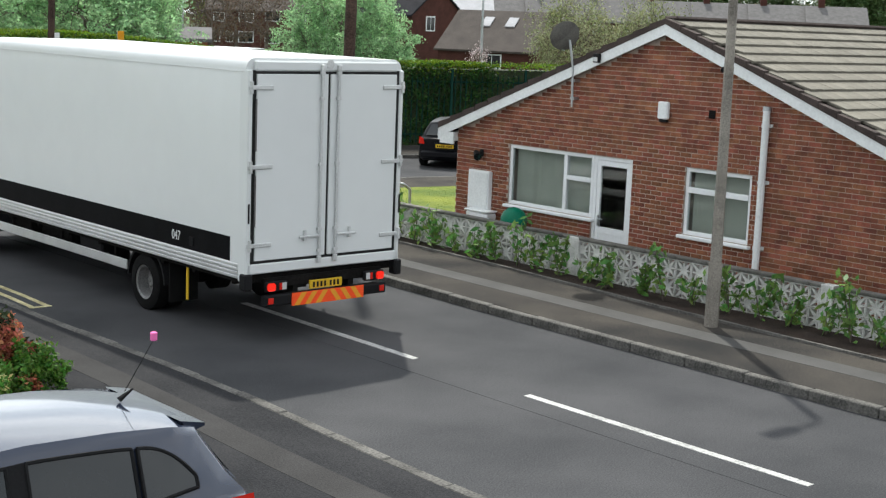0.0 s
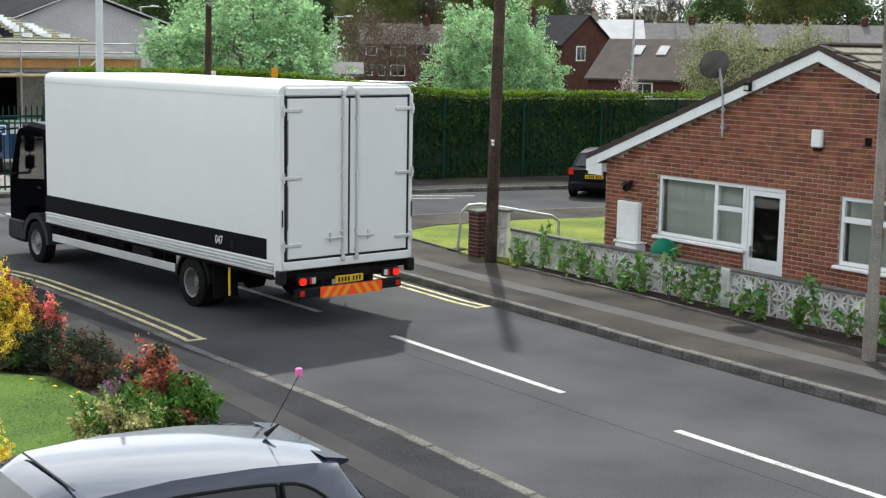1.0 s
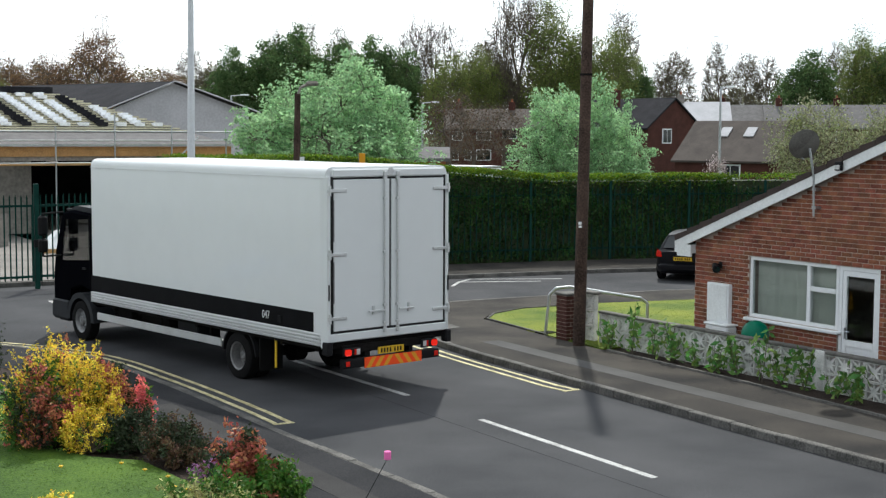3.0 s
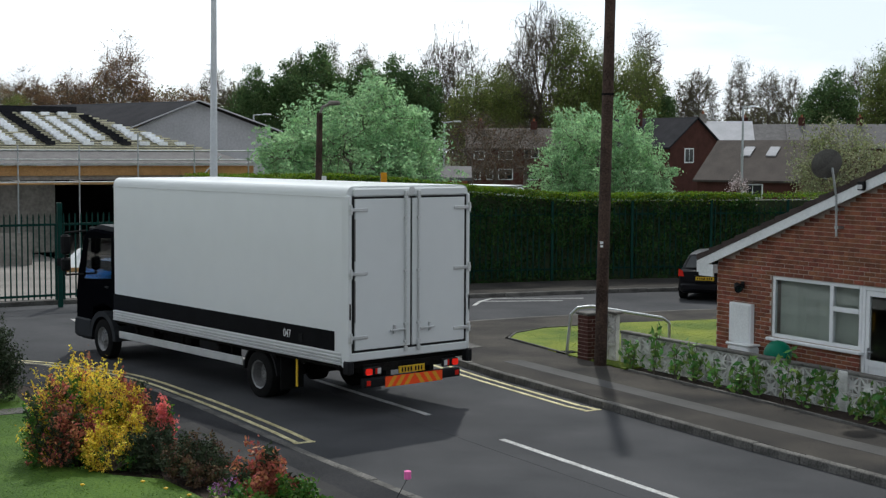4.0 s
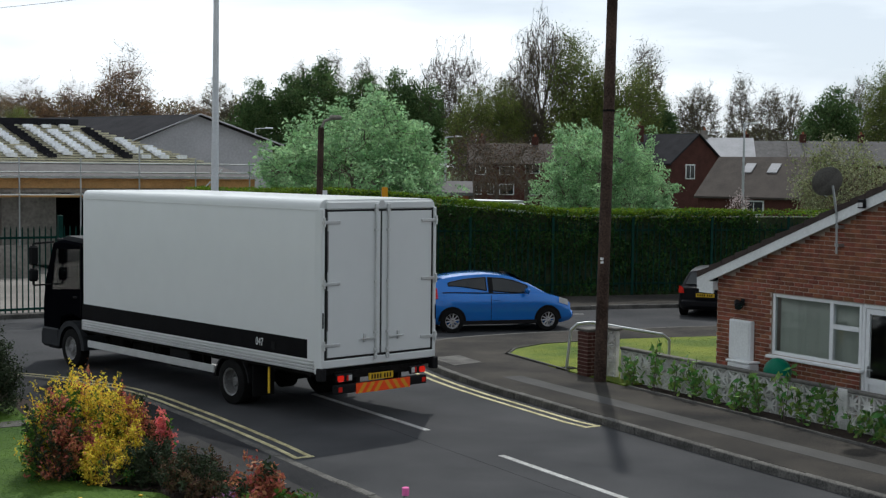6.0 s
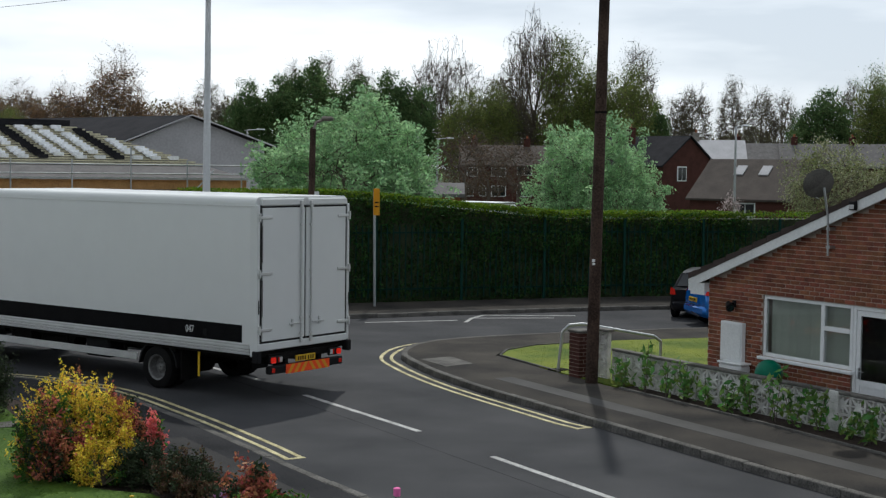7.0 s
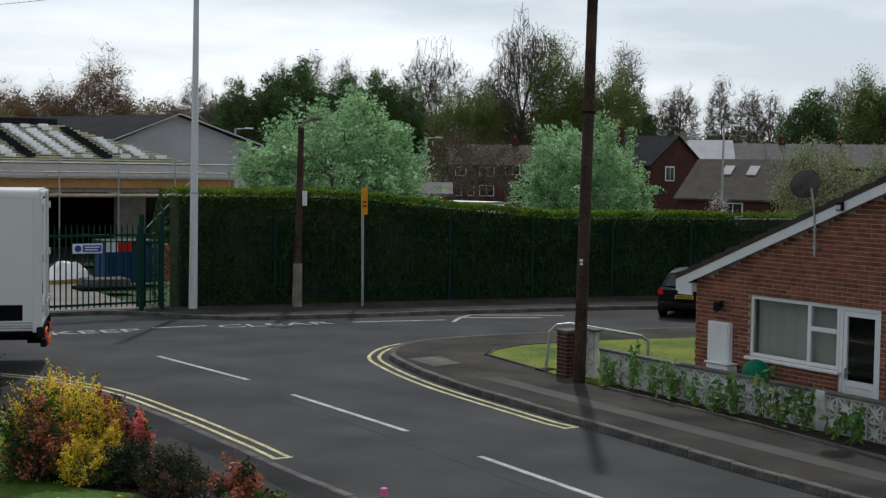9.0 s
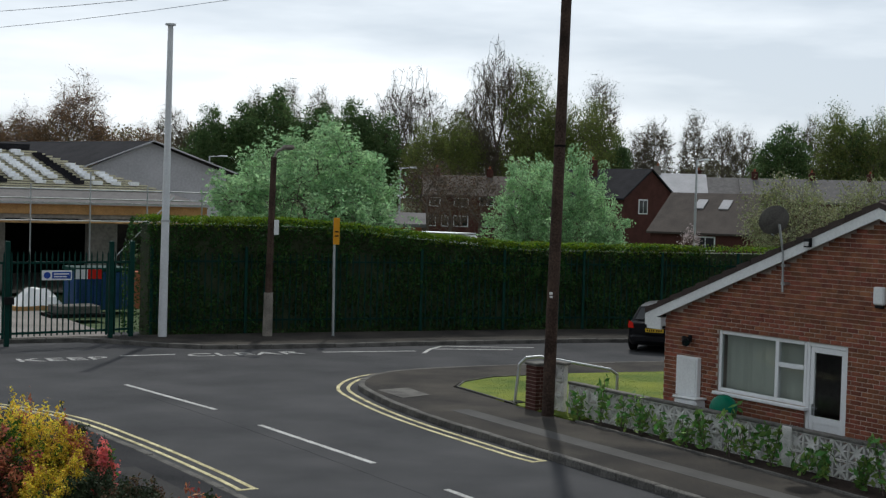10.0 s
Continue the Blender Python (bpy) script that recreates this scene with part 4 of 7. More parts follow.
    part("barrel", Geo().lathe([(0.1, 0.2), (0.66, 0.22), (0.68, 0.235)], "z", 20, (17.05, 17.6, 0)), M["green_plastic"], b, smooth=True)
    part("lid", Geo().lathe([(0.68, 0.24), (0.76, 0.235), (0.86, 0.19), (0.93, 0.1), (0.95, 0.01)], "z", 20, (17.05, 17.6, 0)), M["green_plastic"], b, "domed green lid", smooth=True)


# ---- the lorry: origin on the ground under the middle of its rear doors, +y forward ----
def wheel(parent, x, y, r, width, side, twin=False, alloy=False, name="wheel"):
    """A wheel on its axle: tyre and rim, turned round the x axis."""
    w = new(name)
    w.parent = parent
    w.matrix_basis = pose(x, y, r)
    o = width / 2
    part("tyre", Geo().lathe([(-o, r * 0.62), (-o, r * 0.9), (-o * 0.8, r), (o * 0.8, r), (o, r * 0.9), (o, r * 0.62), (o * 0.7, r * 0.6), (-o * 0.7, r * 0.6)], "x", 28, caps=False), M["rubber"], w, smooth=True)
    s = side
    if twin:
        part("inner_tyre", Geo().lathe([(-s * (o * 3.2), r * 0.62), (-s * (o * 3.2), r * 0.92), (-s * o * 3.0, r), (-s * o * 1.4, r), (-s * o * 1.2, r * 0.9), (-s * o * 1.2, r * 0.62)], "x", 28, caps=False), M["rubber"], w, smooth=True)
        prof = [(s * o * 0.9, r * 0.62), (s * o * 0.8, r * 0.55), (-s * o * 0.5, r * 0.5), (-s * o * 0.55, r * 0.25), (-s * o * 0.2, r * 0.22), (s * o * 0.1, r * 0.16), (s * o * 0.12, 0.01)]
    else:
        prof = [(s * o * 0.9, r * 0.62), (s * o * 0.8, r * 0.56), (s * o * 0.4, r * 0.5), (s * o * 0.55, r * 0.24), (s * o * 0.85, r * 0.2), (s * o * 0.9, 0.01)]
    if alloy:
        g = Geo().lathe([(s * o * 0.9, r * 0.64), (s * o * 0.85, r * 0.58), (s * o * 0.3, r * 0.56), (s * o * 0.2, r * 0.5)], "x", 24, caps=False)
        for k in range(10):
            a = 2 * math.pi * k / 10
            c, q = math.cos(a), math.sin(a)
            g.tube((s * o * 0.75, c * r * 0.1, q * r * 0.1), (s * o * 0.8, c * r * 0.6, q * r * 0.6), r * 0.07, r * 0.05, 6)
        g.tube((s * o * 0.5, 0, 0), (s * o * 0.85, 0, 0), r * 0.14, r * 0.12, 12)
        part("rim", g, M["alloy_wheel"], w, "silver alloy rim")
    else:
        g = Geo().lathe(prof, "x", 24, caps=False)
        for k in range(8):
            a = 2 * math.pi * k / 8
            x0 = -s * o * 0.5 if twin else s * o * 0.45
            g.tube((x0, math.cos(a) * r * 0.34, math.sin(a) * r * 0.34), (x0 + s * 0.03, math.cos(a) * r * 0.34, math.sin(a) * r * 0.34), 0.014, 0.014, 6)
        part("rim", g, M["rim"], w, "grey steel rim", smooth=True)
    return w


def build_lorry():
    L, hw, zt = 7.68, 1.232, 3.6
    t = thing("box_lorry", "white box lorry with a black stripe and dark cab", "lorry")
    # body shell: rounded roof edges
    def ring(y, k=0.0):
        r = 0.13
        out = [(-hw + k, y, 0.95), (-hw + k, y, zt - r)]
        out += [(-hw + k + r - r * math.cos(a), y, zt - r + (r - k) * math.sin(a)) for a in [math.pi / 2 * i / 5 for i in range(1, 6)]]
        out += [(hw - k - r + r * math.sin(a), y, zt - r + (r - k) * math.cos(a)) for a in [math.pi / 2 * i / 5 for i in range(0, 6)]]
        return out + [(hw - k, y, 0.95)]
    rows = [ring(0.03), ring(0.06), ring(L - 0.08), ring(L - 0.02, 0.05), ring(L, 0.1)]
    g = Geo().grid(rows, closed=True)
    n = len(rows[0])
    g.f += [tuple(range(n)), tuple(range(4 * n, 5 * n))]
    part("box_body", g, M["truck_white"], t, "white panel body", smooth=True)
    for z in (3.42,):
        part("cant_rail", Geo().box(-hw - 0.006, -hw + 0.002, 0.06, L - 0.05, z, z + 0.012).box(hw - 0.002, hw + 0.006, 0.06, L - 0.05, z, z + 0.012), M["alloy"], t)
    for s in (-1, 1):
        part("stripe", Geo().box(min(s * hw, s * (hw + 0.005)), max(s * hw, s * (hw + 0.005)), 0.34, L - 0.03, 1.035, 1.345), M["truck_black"], t, "broad black stripe")
        for k in range(4):
            zz = 0.83 + k * 0.05
            part("skirt_rib", Geo().box(min(s * (hw - 0.05), s * (hw + 0.012)), max(s * (hw - 0.05), s * (hw + 0.012)), 0.16, L - 0.01, zz, zz + 0.042, 0.008), M["alloy"], t)
        part("corner_post", Geo().box(s * hw - 0.035 + s * -0.03, s * hw + 0.035 + s * -0.03, -0.03, 0.16, 0.8, 3.46, 0.015), M["truck_white"], t, "pale aluminium corner post")
        part("buffer", Geo().box(s * (hw - 0.02) - 0.06, s * (hw - 0.02) + 0.06, -0.07, 0.08, 0.7, 0.91, 0.02), M["plastic"], t, "black rubber corner buffer")
    num = part("fleet_number", text_mesh("fleet_number", "047", 0.185, M["paint_white"]), None, t, "white number on the stripe")
    num.matrix_basis = pose(-hw - 0.009, 1.64, 1.125, 90, 0, -90) @ Matrix.Diagonal((0.78, 1, 1, 1))
    part("socket", Geo().box(-hw - 0.02, -hw - 0.004, 1.2, 1.3, 1.09, 1.21, 0.004), M["plastic"], t)
    # rear frame and doors
    part("rear_header", Geo().box(-hw + 0.1, hw - 0.1, -0.035, 0.03, 3.44, zt - 0.03, 0.02), M["truck_white"], t)
    part("badge", Geo().tube((0, -0.036, 3.53), (0, -0.042, 3.53), 0.06, 0.06, 14), M["alloy"], t)
    part("rear_sill", Geo().box(-hw + 0.01, hw - 0.01, -0.03, 0.03, 0.9, 1.03, 0.015), M["truck_white"], t)
    part("door_seal", Geo().box(-hw + 0.06, hw - 0.06, -0.012, 0.028, 1.03, 3.45), M["grime"], t)
    for s in (-1, 1):
        x0, x1 = (s * 0.02, s * (hw - 0.12))
        door = part("rear_door", Geo().box(min(x0, x1), max(x0, x1), -0.034, -0.004, 1.07, 3.405, 0.006), M["truck_white"], t, "white rear door")
        for z in (1.27, 2.257, 3.24):
            part("hinge", Geo().box(min(s * (hw - 0.36), s * (hw + 0.015)), max(s * (hw - 0.36), s * (hw + 0.015)), -0.056, -0.035, z - 0.028, z + 0.028, 0.008).tube((s * (hw - 0.03), -0.05, z - 0.075), (s * (hw - 0.03), -0.05, z + 0.075), 0.024, 0.024, 8), M["alloy"], door, "bright strap hinge")
        for x in (0.13,):
            part("lock_bar", Geo().tube((s * x, -0.06, 1.05), (s * x, -0.06, 3.5), 0.019, 0.019, 8), M["alloy"], door, "steel locking bar")
            for z in (1.14, 1.42, 2.26, 3.1, 3.42):
                part("keeper", Geo().box(s * x - 0.035, s * x + 0.035, -0.075, -0.034, z - 0.02, z + 0.02, 0.005), M["alloy"], door)
            for z0c, z1c in ((3.44, 3.53), (0.98, 1.07)):
                part("cam", Geo().box(s * x - 0.03, s * x + 0.03, -0.08, -0.036, z0c, z1c, 0.01), M["alloy"], door)
        part("lock_handle", Geo().box(min(s * 0.15, s * 0.46), max(s * 0.15, s * 0.46), -0.085, -0.06, 1.32, 1.35, 0.006).box(s * 0.36 - 0.02, s * 0.36 + 0.02, -0.075, -0.034, 1.28, 1.42, 0.005), M["alloy"], door)
        part("marker", Geo().box(s * (hw - 0.02) - 0.012, s * (hw - 0.02) + 0.012, -0.045, -0.032, 1.55, 1.8, 0.004), M["plastic"], t)
    for z in (1.5, 2.45):
        part("grime_streak", Geo().box(-hw + 0.1, -hw + 0.125, -0.0365, -0.0345, z, z + 0.65), M["felt"], t)
    # chassis
    for s in (-1, 1):
        part("chassis_rail", Geo().box(s * 0.42 - 0.04, s * 0.42 + 0.04, 0.1, 9.2, 0.56, 0.8, 0.01), M["chassis"], t)
    part("floor_frame", Geo().box(-hw + 0.02, hw - 0.02, 0.06, L - 0.05, 0.78, 0.97), M["chassis"], t)
    for y in (0.35, 1.3, 2.1, 3.9, 4.9, 5.9, 6.9):
        part("cross_bearer", Geo().box(-hw + 0.08, hw - 0.08, y, y + 0.07, 0.72, 0.782), M["chassis"], t)
    part("axle", Geo().tube((-1.0, 2.56, 0.39), (1.0, 2.56, 0.39), 0.09, 0.09, 10).lathe([(-0.2, 0.08), (-0.12, 0.2), (0.12, 0.2), (0.2, 0.08)], "x", 14, (0, 2.56, 0.39)), M["chassis"], t)
    part("front_axle", Geo().tube((-0.95, 8.22, 0.39), (0.95, 8.22, 0.39), 0.06, 0.06, 10), M["chassis"], t)
    part("fuel_tank", Geo().box(0.5, 1.05, 4.4, 5.5, 0.32, 0.72, 0.06), M["alloy"], t)
    part("tool_box", Geo().box(-1.08, -0.6, 4.0, 4.7, 0.42, 0.78, 0.03), M["plastic"], t)
    part("air_tank", Geo().tube((-0.8, 5.2, 0.6), (-0.8, 6.2, 0.6), 0.16, 0.16, 14), M["chassis"], t)
    part("battery_box", Geo().box(-1.05, -0.55, 6.4, 7.0, 0.45, 0.78, 0.02), M["chassis"], t)
    part("silencer", Geo().box(0.5, 1.0, 5.8, 6.7, 0.36, 0.7, 0.08), M["chassis"], t)
    for s in (-1, 1):
        part("side_guard", Geo().box(s * 1.13 - 0.014, s * 1.13 + 0.014, 3.15, 7.62, 0.47, 0.61, 0.01), M["alloy"], t, "aluminium side guard rail")
        for y in (3.5, 5.2, 6.9):
            part("guard_bracket", Geo().box(s * 1.1 - 0.02, s * 1.1 + 0.02, y, y + 0.05, 0.47, 0.82), M["chassis"], t)
        arch = [(2.56 + 0.52 * math.cos(a), 0.39 + 0.52 * math.sin(a)) for a in [math.pi * (0.02 + 0.96 * k / 12) for k in range(13)]]
        rows = [[(s * 1.17, y, z), (s * 0.62, y, z)] for y, z in arch]
        part("mudguard", Geo().grid(rows).grid([[(s * 1.17, y, z), (s * 1.17, 2.56 + (y - 2.56) * 0.93, 0.39 + (z - 0.39) * 0.93)] for y, z in arch]), M["plastic"], t)
        part("load_strap", Geo().box(s * 1.14 - 0.006, s * 1.14 + 0.006, 1.48, 1.53, 0.32, 0.83), M["yellow"], t, "yellow strap hanging from the side")
        part("mud_flap", Geo().box(min(s * 0.7, s * 1.15), max(s * 0.7, s * 1.15), 1.95, 1.97, 0.2, 0.75), M["rubber"], t)
        wheel(t, s * 1.08, 2.56, 0.39, 0.23, s, twin=True)
        wheel(t, s * 1.07, 8.22, 0.39, 0.24, s)
    # rear underrun bar, lamps, plate
    part("underrun_bar", Geo().box(-0.98, 0.98, -0.1, 0.02, 0.48, 0.62, 0.015), M["plastic"], t, "black steel underrun bar")
    for s in (-1, 1):
        part("bar_arm", Geo().box(s * 0.45 - 0.04, s * 0.45 + 0.04, 0.0, 0.3, 0.5, 0.8), M["chassis"], t)
        part("reflector", Geo().box(s * 0.9 - 0.04, s * 0.9 + 0.04, -0.11, -0.1, 0.51, 0.59, 0.004), M["dull_lens"], t, "small red reflector")
    board = part("hazard_board", Geo().box(-0.58, 0.58, -0.118, -0.102, 0.46, 0.625), M["orange"], t, "orange and amber striped hazard board")
    for k in range(-3, 4):
        lean = 0.12 if k < 0 else -0.12
        c = k * 0.17
        if k:
            part("chevron", Geo().prism([(c - 0.04, 0.463), (c + 0.04, 0.463), (c + 0.04 + lean, 0.622), (c - 0.04 + lean, 0.622)], -0.1215, -0.119, "y"), M["amber_stripe"], board)
    part("lamp_beam", Geo().box(-0.95, 0.95, -0.02, 0.04, 0.7, 0.83, 0.01), M["chassis"], t)
    for s in (-1, 1):
        lamp = part("tail_lamp", Geo().box(s * 0.79 - 0.17, s * 0.79 + 0.17, -0.075, -0.022, 0.66, 0.79, 0.015), M["plastic"], t)
        part("brake_lens", Geo().box(s * 0.88 - 0.06, s * 0.88 + 0.06, -0.09, -0.076, 0.675, 0.775, 0.02), M["red_lens"], lamp, "glowing red brake lamp")
        part("reverse_lens", Geo().box(s * 0.68 - 0.035, s * 0.68 + 0.035, -0.088, -0.076, 0.68, 0.77, 0.006), M["clear_lens"], lamp)
        part("side_lens", Geo().box(s * 0.735 - 0.02, s * 0.735 + 0.02, -0.088, -0.076, 0.68, 0.77, 0.004), M["dull_lens"], lamp)
    plate = part("number_plate", Geo().box(-0.26, 0.26, -0.06, -0.03, 0.64, 0.75, 0.004), M["yellow"], t, "yellow number plate with plain bars")
    for k in range(7):
        x = -0.2 + k * 0.06 + (0.03 if k > 3 else 0)
        part("plate_bar", Geo().box(x - 0.016, x + 0.016, -0.063, -0.0605, 0.66, 0.73), M["plastic"], plate)
    # cab: shell with see-through side windows, grey lower trim
    prof = [(7.75, 0.6), (7.75, 2.36), (7.85, 2.5), (8.80, 2.55), (9.15, 2.48), (9.46, 1.75), (9.56, 1.2), (9.56, 0.62), (8.90, 0.62), (8.82, 0.95), (8.30, 1.05), (7.85, 0.95), (7.80, 0.6)]
    win = [(8.00, 1.6), (9.18, 1.52), (9.00, 2.36), (8.00, 2.4)]
    g = Geo()
    n = len(prof)
    rows = [[(x, y, z) for y, z in prof] for x in (-1.06, 1.06)]
    g.grid(rows, closed=True)
    for s in (-1, 1):
        x = s * 1.1
        bev = [(s * 1.06, y, z) for y, z in prof]
        side = [(x, y + 0.04 * (1 if y < 8.40 else -1), z + 0.04 * (1 if z < 1.6 else -1)) for y, z in prof]
        g.grid([bev, side], closed=True)
        w = [(x, y, z) for y, z in win]
        k = len(g.v)
        g.v += side + w
        q = list(range(k, k + n))
        a, b, c, d = range(k + n, k + n + 4)
        g.f += [(q[0], q[1], d, a), (q[1], q[2], q[3], d), (q[3], q[4], c, d), (q[4], q[5], b, c), (q[5], q[6], q[9], b), (q[6], q[7], q[8], q[9]), (b, q[9], q[10], a), (a, q[10], q[11], q[0]), (q[11], q[12], q[0])]
    cab = part("cab", g, M["cab_paint"], t, "dark blue-black cab", smooth=True)
    part("roof_cap", Geo().prism([(7.76, 2.48), (7.9, 2.6), (8.7, 2.64), (9.1, 2.53), (8.8, 2.51), (7.85, 2.47)], -0.98, 0.98, "x"), M["grey_plastic"], cab, "grey roof cap")
    part("windscreen", Geo().prism([(9.17, 2.5), (9.19, 2.5), (9.49, 1.72), (9.46, 1.72)], -0.98, 0.98, "x"), M["car_glass"], cab)
    part("front_bumper", Geo().box(-1.12, 1.12, 9.30, 9.66, 0.3, 0.68, 0.07), M["grey_plastic"], cab, "grey plastic bumper")
    for k in (0, 1):
        x = -0.5 + k
        part("cab_seat", Geo().box(x - 0.25, x + 0.25, 7.95, 8.20, 1.3, 2.15, 0.08).box(x - 0.25, x + 0.25, 8.10, 8.60, 1.2, 1.4, 0.06), M["plastic"], cab)
    for s in (-1, 1):
        part("side_window", Geo().prism(win, min(s * 1.085, s * 1.09), max(s * 1.085, s * 1.09), "x"), M["glass"], cab).visible_shadow = False
        arch = [(8.22 + 0.56 * math.cos(a), 0.39 + 0.56 * math.sin(a)) for a in [math.pi * (k / 12) for k in range(13)]]
        part("wheel_arch", Geo().grid([[(s * 1.2, y, z), (s * 0.7, y, z)] for y, z in arch]).grid([[(s * 1.2, y, z), (s * 1.2, 8.22 + (y - 8.22) * 0.8, 0.39 + (z - 0.39) * 0.8)] for y, z in arch]), M["grey_plastic"], cab, "grey wheel arch trim")
        part("lower_panel", Geo().box(min(s * 1.0, s * 1.14), max(s * 1.0, s * 1.14), 8.85, 9.55, 0.34, 0.72, 0.03), M["grey_plastic"], cab)
        arm = part("mirror_arm", Geo().path([(s * 1.08, 9.10, 2.5), (s * 1.42, 9.35, 2.46), (s * 1.42, 9.35, 1.6), (s * 1.08, 9.20, 1.62)], 0.02, 6), M["plastic"], cab)
        part("mirror", Geo().box(s * 1.42 - 0.1, s * 1.42 + 0.1, 9.28, 9.40, 2.02, 2.42, 0.04).box(s * 1.42 - 0.1, s * 1.42 + 0.1, 9.28, 9.40, 1.68, 1.95, 0.04), M["plastic"], arm, "black door mirror")
        part("door_handle", Geo().box(s * 1.11 - 0.015, s * 1.11 + 0.015, 8.10, 8.25, 1.4, 1.44, 0.006), M["plastic"], cab)
        part("door_seam", Geo().box(s * 1.1 - 0.004, s * 1.1 + 0.004, 7.96, 7.97, 1.05, 2.5), M["chassis"], cab)
        part("step", Geo().box(min(s * 0.8, s * 1.1), max(s * 0.8, s * 1.1), 8.90, 9.30, 0.3, 0.36), M["plastic"], cab)
        part("headlamp", Geo().box(s * 0.85 - 0.18, s * 0.85 + 0.18, 9.60, 9.68, 0.68, 0.84, 0.03), M["clear_lens"], cab)
    part("sun_visor", Geo().box(-0.9, 0.9, 9.16, 9.36, 2.5, 2.56, 0.02), M["plastic"], cab)
    return t


build_bungalow()
build_house_fittings()
build_garden_wall()
build_poles()
lorry = build_lorry()


# ---- cars ----
def build_car(name, label, paint, m, length=3.8, plate="yellow", glow=False, spoiler=True, three_door=False):
    """A small hatchback: origin on the ground at its middle, +y forward."""
    k = length / 3.8
    car = thing(name, label, "car", m)
    stations = [(1.90, 0.34, 0.60, 0.56), (1.84, 0.24, 0.70, 0.70), (1.62, 0.2, 0.82, 0.79), (1.3, 0.19, 0.91, 0.83), (0.95, 0.19, 0.96, 0.845), (0.4, 0.19, 0.97, 0.85), (-0.5, 0.19, 0.985, 0.85),
                (-1.2, 0.19, 1.0, 0.845), (-1.6, 0.21, 1.0, 0.82), (-1.8, 0.26, 0.97, 0.76), (-1.88, 0.36, 0.9, 0.68)]
    rows = []
    for y, lo, hi, w in stations:
        half = [(w * 0.86, lo), (w * 0.98, lo + 0.09), (w, lo + 0.3 * (hi - lo)), (w, lo + 0.62 * (hi - lo)), (w * 0.965, hi - 0.07), (w * 0.9, hi), (w * 0.45, hi + 0.022)]
        rows.append([(-x, y * k, z) for x, z in half] + [(x, y * k, z) for x, z in reversed(half)])
    g = Geo().grid(rows, closed=True)
    n = len(rows[0])
    g.f += [tuple(range(n)), tuple(range((len(rows) - 1) * n, len(rows) * n))]
    body = part("body", g, paint, car, smooth=True)
    # greenhouse: pillars and roof skin
    if three_door:
        ribs = [(1.2, 0.95, 0.74, 0.955, 0.7), (0.78, 0.955, 0.765, 1.2, 0.655), (0.34, 0.96, 0.775, 1.38, 0.6), (0.05, 0.965, 0.78, 1.44, 0.585), (-0.35, 0.975, 0.785, 1.465, 0.58), (-0.9, 0.99, 0.78, 1.435, 0.565), (-1.25, 1.0, 0.77, 1.385, 0.545), (-1.5, 1.0, 0.765, 1.33, 0.52), (-1.56, 1.0, 0.76, 1.28, 0.53), (-1.68, 1.0, 0.745, 1.15, 0.6), (-1.8, 0.985, 0.7, 0.99, 0.66)]
    else:
        ribs = [(1.02, 0.96, 0.74, 0.965, 0.7), (0.68, 0.965, 0.765, 1.21, 0.655), (0.36, 0.97, 0.775, 1.43, 0.59), (0.15, 0.975, 0.78, 1.485, 0.585), (-0.35, 0.98, 0.785, 1.515, 0.59), (-0.9, 0.985, 0.78, 1.5, 0.585), (-1.3, 0.99, 0.77, 1.465, 0.57), (-1.5, 0.99, 0.765, 1.43, 0.55), (-1.53, 0.99, 0.76, 1.385, 0.56), (-1.63, 0.99, 0.745, 1.22, 0.63), (-1.78, 0.985, 0.7, 0.99, 0.66)]
    rows = []
    for y, zb, wb, zr, wr in ribs:
        half = [(wb, zb - 0.03), (wb * 0.985, zb), (wr * 1.05, zr - min(0.07, (zr - zb) * 0.4)), (wr * 0.97, zr - min(0.02, (zr - zb) * 0.2)), (wr * 0.5, zr + 0.012)]
        rows.append([(-x, y * k, z) for x, z in half] + [(x, y * k, z) for x, z in reversed(half)])
    g = Geo().grid(rows)
    part("roof", g, paint, car, smooth=True)

    def side(y, h):
        """A point on the side of the greenhouse, h from belt to roof rail."""
        for a, b in zip(ribs, ribs[1:]):
            if b[0] <= y <= a[0]:
                f = (y - b[0]) / (a[0] - b[0])
                q = [b[i] + (a[i] - b[i]) * f for i in range(5)]
                top = q[3] - min(0.07, (q[3] - q[1]) * 0.4)
                return (q[2] * 0.985 + (q[4] * 1.05 - q[2] * 0.985) * h + 0.013, y * k, q[1] + (top - q[1]) * h)
    for s in (-1, 1):
        if three_door:
            panes = ((0.7, -0.3, "front_side_window", 0.04, 0.16, 0.93, 0.93), (-0.36, -1.3, "rear_side_window", 0.17, 0.55, 0.93, 0.78))
        else:
            panes = ((0.62, -0.2, "front_side_window", 0.06, 0.08, 0.93, 0.93), (-0.32, -1.0, "rear_side_window", 0.08, 0.12, 0.93, 0.9), (-1.04, -1.42, "quarter_window", 0.12, 0.24, 0.9, 0.42))
        for y0, y1, nm, b0, b1, t0, t1 in panes:
            rows = []
            for i in range(9):
                f = i / 8
                y = y0 + (y1 - y0) * f
                lo, hi = b0 + (b1 - b0) * f, t0 + (t1 - t0) * f ** 2.4
                rows.append([(s * a[0], a[1], a[2]) for a in (side(y, lo), side(y, (lo + hi) / 2), side(y, hi))])
            pane = part(nm, Geo().grid(rows), M["car_glass"], car, "dark glossy window", smooth=True)
            rim = [r[0] for r in rows] + [rows[-1][1]] + [r[2] for r in reversed(rows)] + [rows[0][1], rows[0][0]]
            part("window_seal", Geo().path(rim, 0.013, 5), M["plastic"], pane)
